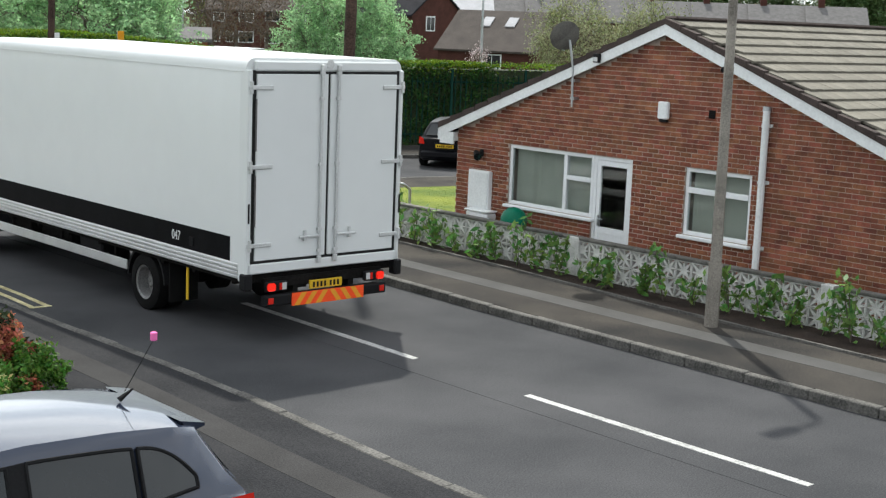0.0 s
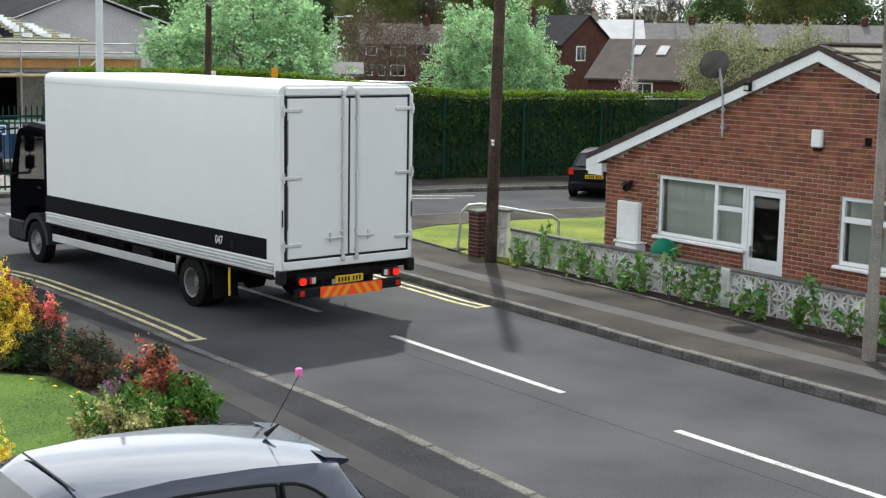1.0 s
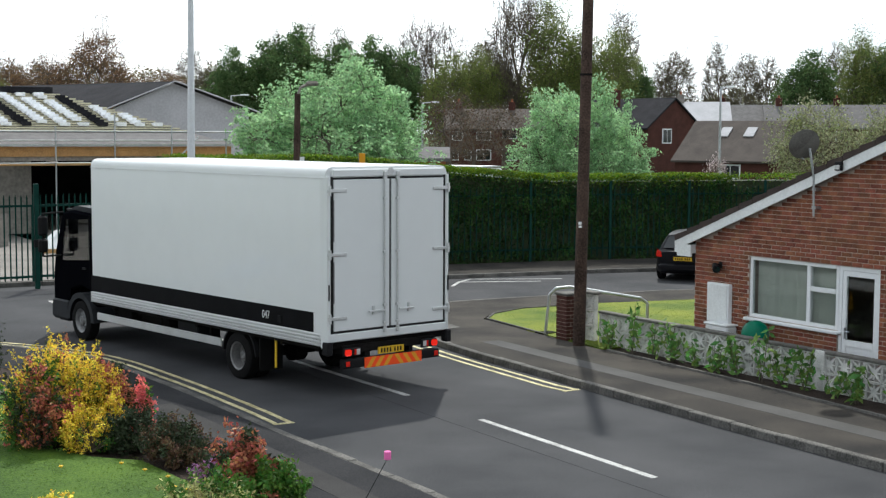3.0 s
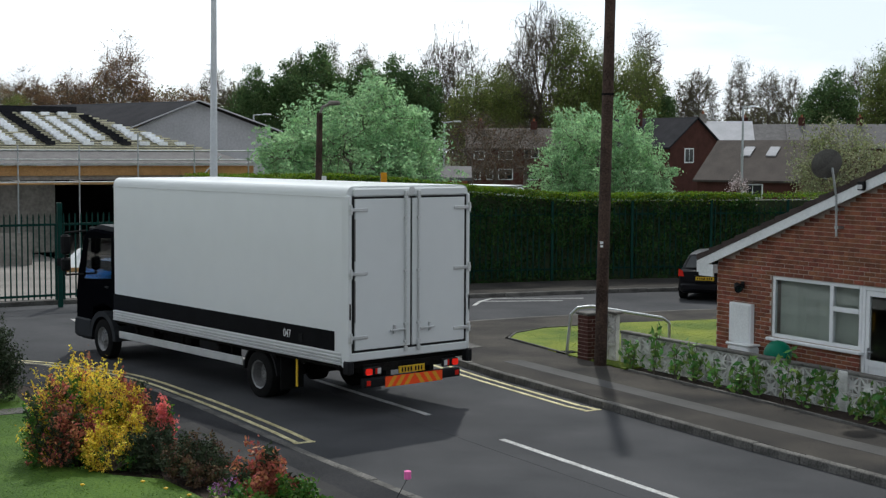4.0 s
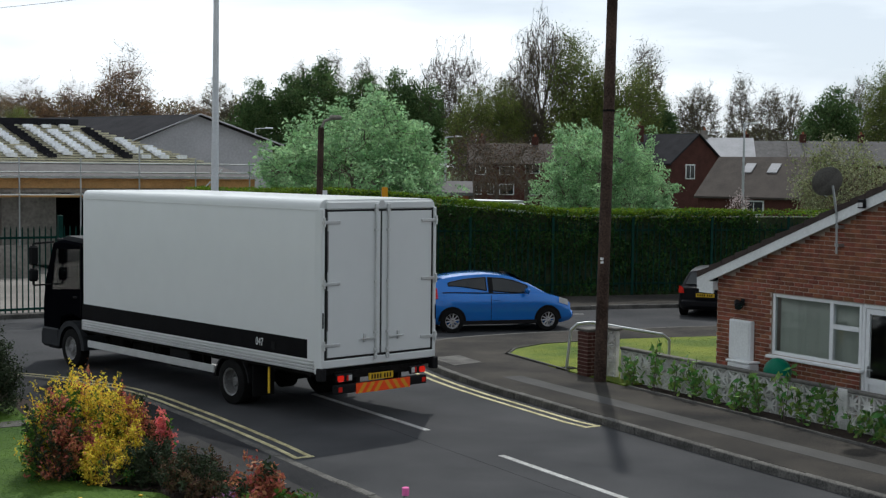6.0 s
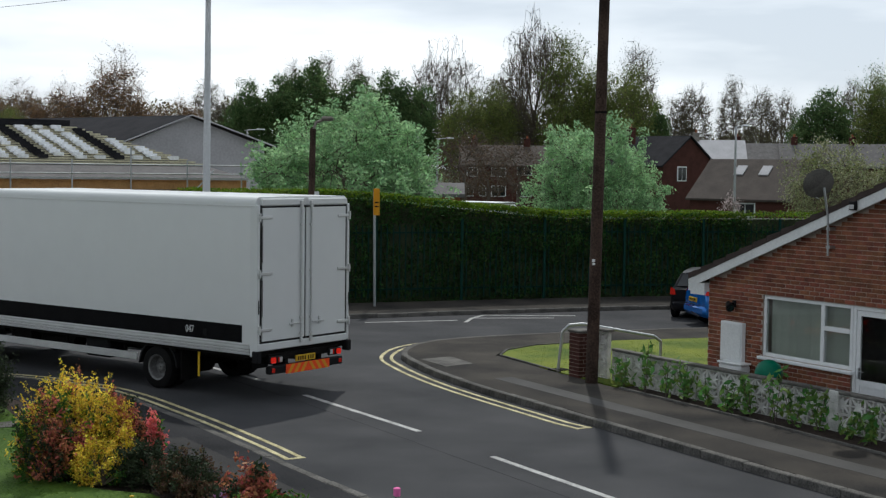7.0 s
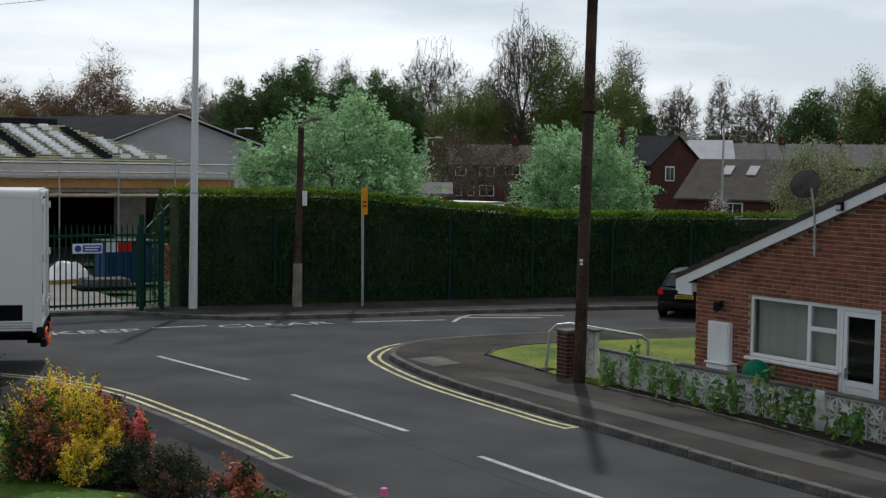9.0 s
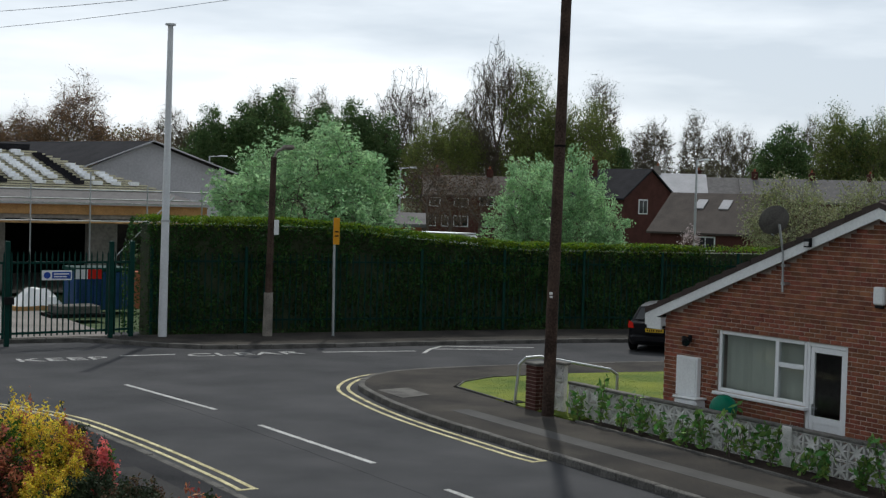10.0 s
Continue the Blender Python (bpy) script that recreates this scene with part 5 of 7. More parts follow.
        pil = [[(s * (a[0] + 0.001), a[1], a[2]) for a in (side(y, 0.04), side(y, 0.5), side(y, 0.95))] for y in (-0.19, -0.25, -0.31)]
        part("pillar_trim", Geo().grid(pil), M["plastic"], car)
        part("window_trim", Geo().path([(s * (a[0] + 0.002), a[1], a[2]) for a in [side(0.68 - 2.15 * i / 14, 0.02) for i in range(15)]], 0.012, 5), M["plastic"], car)
        part("door_seam", Geo().box(s * 0.849 - 0.003, s * 0.849 + 0.003, -0.265 * k, -0.255 * k, 0.3, 0.93), M["chassis"], car)
        part("sill_trim", Geo().box(s * 0.83 - 0.02, s * 0.83 + 0.02, -1.0 * k, 1.0 * k, 0.2, 0.3, 0.01), M["plastic"], car)
        part("door_handle", Geo().box(s * 0.845 - 0.02, s * 0.845 + 0.02, -0.2 * k, -0.05 * k, 0.8, 0.83, 0.008), paint, car)
        part("door_mirror", Geo().box(s * 0.92 - 0.09, s * 0.92 + 0.09, 0.58 * k, 0.68 * k, 0.96, 1.1, 0.035), paint, car)
        part("headlight", Geo().grid([[(s * 0.8, 1.5 * k, 0.86), (s * 0.815, 1.5 * k, 0.72)], [(s * 0.74, 1.74 * k, 0.79), (s * 0.76, 1.75 * k, 0.64)], [(s * 0.5, 1.885 * k, 0.68), (s * 0.5, 1.9 * k, 0.6)]]), M["clear_lens"], car, "clear headlight")
        tl = Geo().grid([[(s * 0.82, -1.58 * k, 1.0), (s * 0.848, -1.56 * k, 0.78)], [(s * 0.775, -1.8 * k, 0.985), (s * 0.79, -1.83 * k, 0.76)], [(s * 0.64, -1.885 * k, 0.93), (s * 0.6, -1.915 * k, 0.76)]])
        if three_door:
            tl = Geo().grid([[(s * 0.735, -1.6 * k, 1.12), (s * 0.835, -1.6 * k, 0.86)], [(s * 0.7, -1.72 * k, 1.1), (s * 0.79, -1.81 * k, 0.86)], [(s * 0.66, -1.79 * k, 1.02), (s * 0.66, -1.9 * k, 0.88)]])
        part("tail_light", tl, M["red_lens"] if glow else M["dull_lens"], car, "red tail light", smooth=True)
        for y in (1.2, -1.24):
            arch = [(y * k + 0.36 * math.cos(a), 0.3 + 0.36 * math.sin(a)) for a in [math.pi * (k2 / 14) for k2 in range(15)]]
            part("wheel_arch", Geo().prism(arch, min(s * 0.7, s * 0.8515), max(s * 0.7, s * 0.8515), "x"), M["chassis"], car)
            wheel(car, s * 0.775, y * k, 0.3, 0.18, s, alloy=True)
    ws = []
    for y, z, w in ((1.0, 0.975, 0.68), (0.68, 1.225, 0.62), (0.38, 1.43, 0.555)):
        ws.append([(-w, y * k, z), (-w * 0.5, y * k + 0.015, z + 0.012), (w * 0.5, y * k + 0.015, z + 0.012), (w, y * k, z)])
    part("windscreen", Geo().grid(ws), M["car_glass"], car, "glossy windscreen", smooth=True)
    rw = []
    for y, z, w in ((-1.535, 1.375, 0.5), (-1.64, 1.22, 0.55), (-1.785, 1.03, 0.6)):
        rw.append([(-w, y * k, z), (-w * 0.5, y * k - 0.012, z + 0.006), (w * 0.5, y * k - 0.012, z + 0.006), (w, y * k, z)])
    part("rear_window", Geo().grid(rw), M["car_glass"], car, "dark rear window", smooth=True)
    if spoiler:
        drop = 0.1 if three_door else 0.0
        part("spoiler", Geo().prism([(-1.42 * k, 1.452 - drop), (-1.6 * k, 1.415 - drop), (-1.6 * k, 1.395 - drop), (-1.5 * k, 1.37 - drop)], -0.5, 0.5, "x"), paint, car, smooth=True)
    part("rear_bumper", Geo().box(-0.72, 0.72, -1.94 * k, -1.7 * k, 0.3, 0.58, 0.08), paint, car, smooth=True)
    part("front_bumper", Geo().box(-0.68, 0.68, 1.72 * k, 1.95 * k, 0.26, 0.52, 0.08), paint, car, smooth=True)
    part("grille", Geo().box(-0.42, 0.42, 1.93 * k, 1.96 * k, 0.3, 0.42, 0.01), M["plastic"], car)
    pl = part("number_plate", Geo().box(-0.26, 0.26, -1.955 * k, -1.935 * k, 0.66, 0.77), M[plate], car, "yellow plate with plain bars")
    part("plate_mount", Geo().box(-0.3, 0.3, -1.934 * k, -1.86 * k, 0.6, 0.8), paint, car)
    for i in range(7):
        x = -0.2 + i * 0.06 + (0.03 if i > 3 else 0)
        part("plate_bar", Geo().box(x - 0.016, x + 0.016, -1.958 * k, -1.9555 * k, 0.68, 0.75), M["plastic"], pl)
    return car


def build_cars():
    near = build_car("parked_hatchback", "dark blue-grey hatchback parked on the driveway", M["car_grey"], pose(2.96, 8.0, 0.12, 0, 0, 90))
    a = part("aerial", Geo().tube((0.0, -1.26, 1.5), (0.0, -1.36, 1.56), 0.02, 0.006, 8).tube((0.0, -1.3, 1.55), (0.05, -1.54, 1.86), 0.0035, 0.0025, 6), M["plastic"], near, "thin black roof aerial")
    part("aerial_topper", Geo().lathe([(-0.03, 0.014), (-0.025, 0.024), (0.025, 0.024), (0.03, 0.014)], "z", 12, (0.05, -1.54, 1.88)), M["pink"], a, "pink foam ball on the aerial", smooth=True)
    part("roof_seam", Geo().box(-0.45, 0.45, 0.2, 0.215, 1.492, 1.497), M["plastic"], near)
    build_car("parked_saloon", "black car parked by the far kerb, seen from behind", M["car_black"], pose(27.75, 31.0, 0.0, 0, 0, -54) @ Matrix.Diagonal((1, 1, 0.9, 1)), length=4.2, spoiler=False)
    return build_car("blue_hatchback", "bright blue hatchback driving along the far road", M["car_blue"], pose(0, 33, 0, 0, 0, -100), length=3.95, three_door=True)


# ---- fence, gate and hedge ----
HEDGE = [(14.3, 37.7), (17, 37.35), (20, 36.95), (24, 36.2), (28, 35.35), (36, 33.2), (44, 30.7), (60, 24.6)]


def hedge_height(x):
    return 3.42 if x < 19 else 3.42 - 0.62 * min(1, (x - 19) / 7)


def leaves(points, sizes, material, name, aspect=0.55, droop=0.0):
    """Many small pointed leaves at the given points, each turned its own way."""
    rng = np.random.default_rng(len(points) + 7)
    n = len(points)
    p = np.asarray(points, dtype=float)
    a = rng.normal(size=(n, 3))
    a[:, 2] -= droop
    a /= np.linalg.norm(a, axis=1)[:, None]
    b = np.cross(a, rng.normal(size=(n, 3)))
    b /= np.linalg.norm(b, axis=1)[:, None] + 1e-9
    s = np.asarray(sizes, dtype=float)[:, None]
    v = np.stack([p - a * s * 0.5, p + b * s * aspect * 0.5, p + a * s * 0.5, p - b * s * aspect * 0.5], axis=1).reshape(-1, 3)
    me = bpy.data.meshes.new(name)
    me.vertices.add(4 * n)
    me.vertices.foreach_set("co", v.ravel())
    me.loops.add(4 * n)
    me.loops.foreach_set("vertex_index", np.arange(4 * n, dtype=np.int32))
    me.polygons.add(n)
    me.polygons.foreach_set("loop_start", np.arange(0, 4 * n, 4, dtype=np.int32))
    me.update(calc_edges=True)
    me.materials.append(material)
    return me


def build_hedge():
    rng = np.random.default_rng(3)
    path = resample(HEDGE, 0.1)
    h = thing("hedge", "tall clipped dark green hedge with a bright young top", "hedge")
    core = Geo()
    rows = []
    for p, q in zip(resample(HEDGE, 1.0), resample(offset(HEDGE, -1.3), 1.0)):
        z = hedge_height(p[0]) - 0.22
        rows.append([(p[0], p[1] + 0.16, 0.0), (p[0], p[1] + 0.14, z), (q[0], q[1], z), (q[0], q[1], 0)])
    core.grid(rows)
    core.f.append((0, 1, 2, 3))
    part("inner_growth", core, M["leaf_bush"], h)
    front, top = [], []
    for p in path:
        hz = hedge_height(p[0]) + 0.05 * noise.noise((p[0] * 0.8, 0, 0)) + 0.03 * noise.noise((p[0] * 3.1, 2, 0))
        dens = 190 if p[0] < 32 else 50
        for _ in range(dens):
            z = hz * rng.random() ** 0.9
            x = p[0] + rng.uniform(-0.07, 0.07)
            bulge = 0.2 * noise.noise((x * 0.7, 5, z * 0.8)) + 0.22 * noise.noise((x * 2.1, 9, z * 1.7))
            front.append((x, p[1] + rng.uniform(-0.05, 0.14) - bulge, max(z, 0.04)))
        for _ in range(dens // 3):
            d = rng.uniform(0, 1.35)
            top.append((p[0] + rng.uniform(-0.07, 0.07), p[1] + d, hz + rng.uniform(-0.12, 0.05) - 0.16 * (d / 1.35 - 0.5) ** 2))
        for _ in range(dens // 5):
            top.append((p[0] + rng.uniform(-0.07, 0.07), p[1] + rng.uniform(-0.1, 0.06), hz - abs(rng.normal(0, 0.13))))
    for z in np.arange(0.05, 3.4, 0.012):
        for _ in range(5):
            r = 0.75 - 0.25 * max(0, z - 2.4)
            a = rng.uniform(math.pi * 0.4, math.pi * 1.6)
            front.append((14.35 + r * 0.8 * math.cos(a), 38.3 + r * math.sin(a), z))
    part("foliage", leaves(front, rng.uniform(0.05, 0.115, len(front)), M["leaf_hedge"], "hedge_leaves"), None, h)
    part("young_foliage", leaves(top, rng.uniform(0.04, 0.1, len(top)), M["leaf_hedge_top"], "hedge_top_leaves"), None, h, "bright yellow-green young shoots")


def build_fence():
    f = thing("palisade_fence", "dark green steel palisade fence before the hedge", "fence")
    line = offset(HEDGE, -0.05)
    posts = [p for p in resample(line, 2.75) if p[0] < 46]
    post = Geo().box(-0.04, 0.04, -0.03, 0.03, 0, 2.55, 0.004).mesh("post", M["green_steel"])
    pale = Geo().box(-0.018, 0.018, -0.008, 0.008, 0.14, 2.3).prism([(-0.018, 2.3), (0.018, 2.3), (0.0, 2.38)], -0.008, 0.008, "y").mesh("pale", M["green_steel"])
    for a, b in zip(posts, posts[1:]):
        yaw = math.degrees(math.atan2(b[1] - a[1], b[0] - a[0]))
        part("post", post, None, f, m=pose(a[0], a[1] - 0.1, 0.06, 0, 0, yaw))
        d = math.hypot(b[0] - a[0], b[1] - a[1])
        for z in (0.45, 2.15):
            part("rail", Geo().box(0, d, -0.02, 0.005, z, z + 0.05), M["green_steel"], f, m=pose(a[0], a[1] + 0.03, 0, 0, 0, yaw))
        n = 14
        for k in range(1, n):
            part("pale", pale, None, f, m=pose(a[0] + (b[0] - a[0]) * k / n, a[1] + (b[1] - a[1]) * k / n - 0.02, 0.06, 0, 0, yaw))
    g = thing("site_gate", "dark green steel palisade double gate, closed", "gate")
    for x, y in ((12.95, 37.1), (10.05, 36.75), (13.6, 37.3), (7.0, 36.6)):
        part("gate_post", Geo().box(x - 0.06, x + 0.06, y - 0.06, y + 0.06, 0, 2.75, 0.01), M["green_steel"], g)
    for x0, x1, y0, y1 in ((10.15, 12.85, 36.76, 37.08), (7.1, 9.95, 36.6, 36.74), (13.05, 13.55, 37.12, 37.28)):
        yaw = math.degrees(math.atan2(y1 - y0, x1 - x0))
        leaf = part("gate_leaf", Geo().box(0, x1 - x0, -0.025, 0.025, 0.3, 0.36).box(0, x1 - x0, -0.025, 0.025, 2.15, 2.21).box(-0.02, 0.03, -0.024, 0.024, 0.2, 2.2).box(x1 - x0 - 0.03, x1 - x0 + 0.02, -0.024, 0.024, 0.2, 2.2), M["green_steel"], g, m=pose(x0, y0, 0, 0, 0, yaw))
        n = int((x1 - x0) / 0.15)
        for k in range(n + 1):
            part("bar", pale, None, leaf, m=pose((x1 - x0) * k / n, -0.03, 0.1))
    part("lock_case", Geo().box(9.95, 10.2, 36.6, 36.72, 1.1, 1.3, 0.01), M["plastic"], g)
    s = thing("safety_sign", "blue and white safety notice on the gate", "sign")
    part("plate", Geo().box(10.95, 11.75, 36.76, 36.775, 1.72, 1.98), M["paint_white"], s)
    part("disc", Geo().tube((11.09, 36.757, 1.85), (11.09, 36.75, 1.85), 0.09, 0.09, 14), M["sign_blue"], s)
    part("panel", Geo().box(11.22, 11.72, 36.75, 36.757, 1.76, 1.94), M["sign_blue"], s)
    for z, end in ((1.87, 11.67), (1.8, 11.62)):
        part("bar_of_writing", Geo().box(11.27, end, 36.745, 36.749, z, z + 0.03), M["paint_white"], s)
    s = thing("safety_sign", "white notice with a red panel behind the gate", "sign")
    part("plate", Geo().box(11.95, 12.3, 37.12, 37.135, 1.72, 1.98), M["paint_white"], s)
    part("panel", Geo().box(12.3, 12.7, 37.12, 37.135, 1.72, 1.98), M["dull_lens"], s)


# ---- the building site ----
def build_site():
    b = thing("site_building", "low school building under construction with battened roof", "building")
    x0, x1, ye = -14.0, 23.0, 54.5
    part("fascia", Geo().box(x0, x1, ye - 0.03, ye + 0.02, 3.12, 3.5), M["timber"], b, "bare timber fascia")
    part("soffit", Geo().box(x0, x1, ye + 0.02, ye + 3, 2.95, 3.12), M["blockwork"], b)
    part("gutter_board", Geo().box(x0, x1 + 0.3, ye - 0.2, ye - 0.05, 3.52, 3.6), M["steel"], b)
    ridge_y, ridge_z, rx1 = 61.5, 5.75, 17.6
    roof = Geo().add([(x0, ye - 0.1, 3.6), (x1, ye - 0.1, 3.6), (rx1, ridge_y, ridge_z), (x0, ridge_y, ridge_z), (x1, 68.0, 3.6), (x0, 68.0, 3.6)], [(0, 1, 2, 3), (1, 4, 2), (2, 4, 5, 3)])
    part("roof_felt", roof, M["felt"], b, "pale roofing felt")
    rise = (ridge_z - 3.6) / (ridge_y - ye + 0.1)
    for k in range(5, 22):
        y = ye - 0.1 + (ridge_y - ye) * k / 22
        z = 3.6 + (y - ye + 0.1) * rise
        xe = x1 + (rx1 - x1) * (y - ye + 0.1) / (ridge_y - ye + 0.1)
        part("batten", Geo().box(x0, xe - 0.1, y - 0.045, y + 0.045, z + 0.02, z + 0.09), M["batten"], b)
    part("ridge_board", Geo().box(x0, rx1, ridge_y - 0.1, ridge_y + 0.1, ridge_z, ridge_z + 0.25), M["slate_dark"], b)
    rng = random.Random(5)
    col, x = 0, 4.0
    while x < 20.5:
        pale = col % 4 != 1
        for k in range(6, 20):
            f = k / 20
            xx = x + 1.1 * (1 - f)
            y = ye + (ridge_y - ye) * f
            z = 3.6 + (y - ye + 0.1) * rise
            if xx > x1 + (rx1 - x1) * f - 0.9 or (pale and rng.random() < 0.06):
                continue
            part("slate", Geo().prism([(y - 0.17, z + 0.1 - 0.17 * rise), (y + 0.14, z + 0.1 + 0.14 * rise), (y + 0.14, z + 0.14 + 0.14 * rise), (y - 0.17, z + 0.24 - 0.17 * rise + rng.random() * 0.03)], xx + rng.uniform(-0.04, 0.04), xx + 0.4, "x"), M["slate_pale"] if pale and k < 19 else M["slate_dark"], b, "pale stacked slates" if pale else "dark stacked slates")
        x += 0.78
        col += 1
    for xa, xb in ((-14, -2), (3.2, 4.2), (8.4, 9.6), (12.8, 14.9), (18.2, 19.4), (22.2, 23)):
        part("pier", Geo().box(xa, xb, ye + 0.6, ye + 1.0, 0, 2.95), M["blockwork"], b, "rough blockwork pier")
    # near-black wall: the shade inside the openings is put into its colour
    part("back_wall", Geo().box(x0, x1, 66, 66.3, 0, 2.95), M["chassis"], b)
    part("end_wall", Geo().box(x1 - 0.3, x1, ye + 1, 66, 0, 2.95), M["blockwork"], b)
    part("slab", Geo().box(x0, x1, ye + 0.6, 66, 0.0, 0.12), M["blockwork"], b)
    s = thing("scaffold", "galvanised tube scaffold along the eaves", "scaffold")
    for k in range(15):
        x = -10 + k * 2.3
        part("standard", Geo().tube((x, ye - 1.4, 0.05), (x, ye - 1.4, 4.3 + 0.5 * (k % 3 == 0)), 0.03, 0.03, 6), M["steel"], s)
        part("transom", Geo().tube((x, ye - 1.6, 2.95), (x, ye - 0.1, 2.95), 0.025, 0.025, 6), M["steel"], s)
    for z in (2.9, 3.75, 4.1):
        part("ledger", Geo().tube((-12, ye - 1.42, z), (24, ye - 1.42, z), 0.028, 0.028, 6), M["steel"], s)
    for xa, xb in ((6.5, 11), (17.5, 21)):
        part("brace", Geo().tube((xa, ye - 1.45, 0.4), (xb, ye - 1.45, 3.9), 0.028, 0.028, 6), M["steel"], s)
    part("deck", Geo().box(-12, 24, ye - 1.4, ye - 0.4, 2.8, 2.86), M["timber"], s, "scaffold boards")
    k = thing("site_skip", "dark blue site container with an orange end", "container")
    part("body", Geo().box(14.9, 16.7, 46.2, 47.6, 0.06, 1.35, 0.03), M["skip_blue"], k)
    for i in range(7):
        part("rib", Geo().box(15.0 + i * 0.25, 15.08 + i * 0.25, 46.12, 46.2, 0.15, 1.3), M["skip_blue"], k)
    part("lid", Geo().box(14.85, 16.75, 46.15, 47.65, 1.36, 1.5, 0.02), M["green_steel"], k)
    part("end_panel", Geo().box(16.72, 17.2, 46.3, 47.5, 0.06, 1.35, 0.02), M["terracotta"], k)
    k = thing("covered_load", "pallet of goods under crumpled pale sheeting", "pallet")
    pts = []
    for i in range(7):
        row = []
        for j in range(7):
            e = min(i, 6 - i, j, 6 - j)
            row.append((13.0 + i * 0.28 + random.uniform(-0.04, 0.04), 46.5 + j * 0.22, 0.15 + min(e, 2) * 0.28 + random.uniform(0, 0.1)))
        pts.append(row)
    part("sheet", Geo().grid(pts), M["paint_white"], k)
    part("pallet", Geo().box(12.95, 14.75, 46.5, 47.8, 0.06, 0.2), M["timber"], k)
    k = thing("slab_pallet", "dark pallet of slabs lying in the yard", "pallet")
    part("pallet", Geo().box(13.3, 15.1, 43.6, 44.8, 0.06, 0.16), M["chassis"], k)
    part("slab_block", Geo().box(13.5, 14.9, 43.7, 44.7, 0.165, 0.42, 0.02), M["kerb"], k)
    k = thing("hoarding", "weathered plywood hoarding behind the gate", "hoarding")
    for i in range(5):
        part("board", Geo().box(6.5 + i * 1.24, 7.72 + i * 1.24, 50.0, 50.04, 0.06, 1.2), M["blockwork"], k)
    part("notice", Geo().box(9.0, 9.9, 49.96, 49.99, 1.1, 1.9), M["paint_white"], k, "plain pale notice")
    # pale gabled hall behind
    h = thing("gabled_hall", "pale grey clad hall with a dark low-pitched roof", "building")
    part("gable", Geo().prism([(25.6, 0), (33.5, 0), (33.5, 5.2), (29.0, 6.75), (25.6, 5.3)], 74.0, 74.3, "y"), M["far_grey"], h)
    part("roof", Geo().add([(24.9, 73.6, 5.2), (29.0, 73.6, 6.85), (22.5, 95, 6.9), (14.0, 80, 5.4)], [(0, 1, 2, 3)]).add([(29.0, 73.6, 6.85), (34.0, 73.6, 5.15), (36, 95, 5.15), (29.0, 95, 6.85)], [(0, 1, 2, 3)]), M["slate_dark"], h)
    part("verge_trim", Geo().path([(25.0, 73.55, 5.25), (29.0, 73.55, 6.85), (34.0, 73.55, 5.2)], 0.04, 6), M["far_grey"], h)
    part("side_wall", Geo().box(25.6, 25.8, 74, 95, 0, 5.2), M["far_grey"], h)
    h.matrix_basis = pose(-1.05, 0.3, 0)


# ---- houses behind the hedge ----
def simple_house(name, label, m, w, d, eave, ridge, wall, roof, windows, chimney=True, gable_front=False):
    """Local: front at y = 0 towards -y, ridge along x, or along y with gable_front."""
    h = thing(name, label, "house", m, group="houses behind the hedge")
    part("wall", Geo().box(-w / 2, w / 2, 0, d, 0, eave), wall, h)
    if gable_front:
        part("gable", Geo().prism([(-w / 2, eave), (w / 2, eave), (0, ridge)], 0.0, d, "y"), wall, h)
        for s in (-1, 1):
            part("roof", Geo().prism([(0, ridge), (s * (w / 2 + 0.3), eave - 0.25), (s * (w / 2 + 0.3), eave - 0.1), (0, ridge + 0.16)], -0.2, d + 0.2, "y"), roof, h)
    else:
        part("gable", Geo().prism([(0, eave), (d, eave), (d / 2, ridge)], -w / 2, w / 2, "x"), wall, h)
        for a, b in ((0, -0.35), (d, d + 0.35)):
            part("roof", Geo().prism([(d / 2, ridge), (b, eave - 0.2), (b, eave - 0.05), (d / 2, ridge + 0.15)], -w / 2 - 0.2, w / 2 + 0.2, "x"), roof, h)
    for x, z, ww, wh in windows:
        win = part("window", Geo().box(x - ww / 2, x + ww / 2, -0.06, -0.004, z, z + wh, 0.01), M["upvc"], h, "white framed window")
        part("pane", Geo().box(x - ww / 2 + 0.1, x - 0.03, -0.075, -0.062, z + 0.1, z + wh - 0.1), M["car_glass"], win)
        part("pane", Geo().box(x + 0.03, x + ww / 2 - 0.1, -0.075, -0.062, z + 0.1, z + wh - 0.1), M["car_glass"], win)
    if chimney:
        c = part("chimney", Geo().box(-w / 4 - 0.35, -w / 4 + 0.35, d / 2 - 0.3, d / 2 + 0.3, ridge - 0.6, ridge + 0.9, 0.02), wall, h)
        part("pot", Geo().tube((-w / 4, d / 2, ridge + 0.9), (-w / 4, d / 2, ridge + 1.2), 0.12, 0.1, 8), M["terracotta"], c)
    return h


def spot(bearing, dist):
    """A place by its bearing from +y and its distance from the origin."""
    return dist * math.sin(radians(bearing)), dist * math.cos(radians(bearing))


def facing(bearing, dist, turn=0, z=0.0):
    x, y = spot(bearing, dist)
    return pose(x, y, z, 0, 0, -bearing + turn)


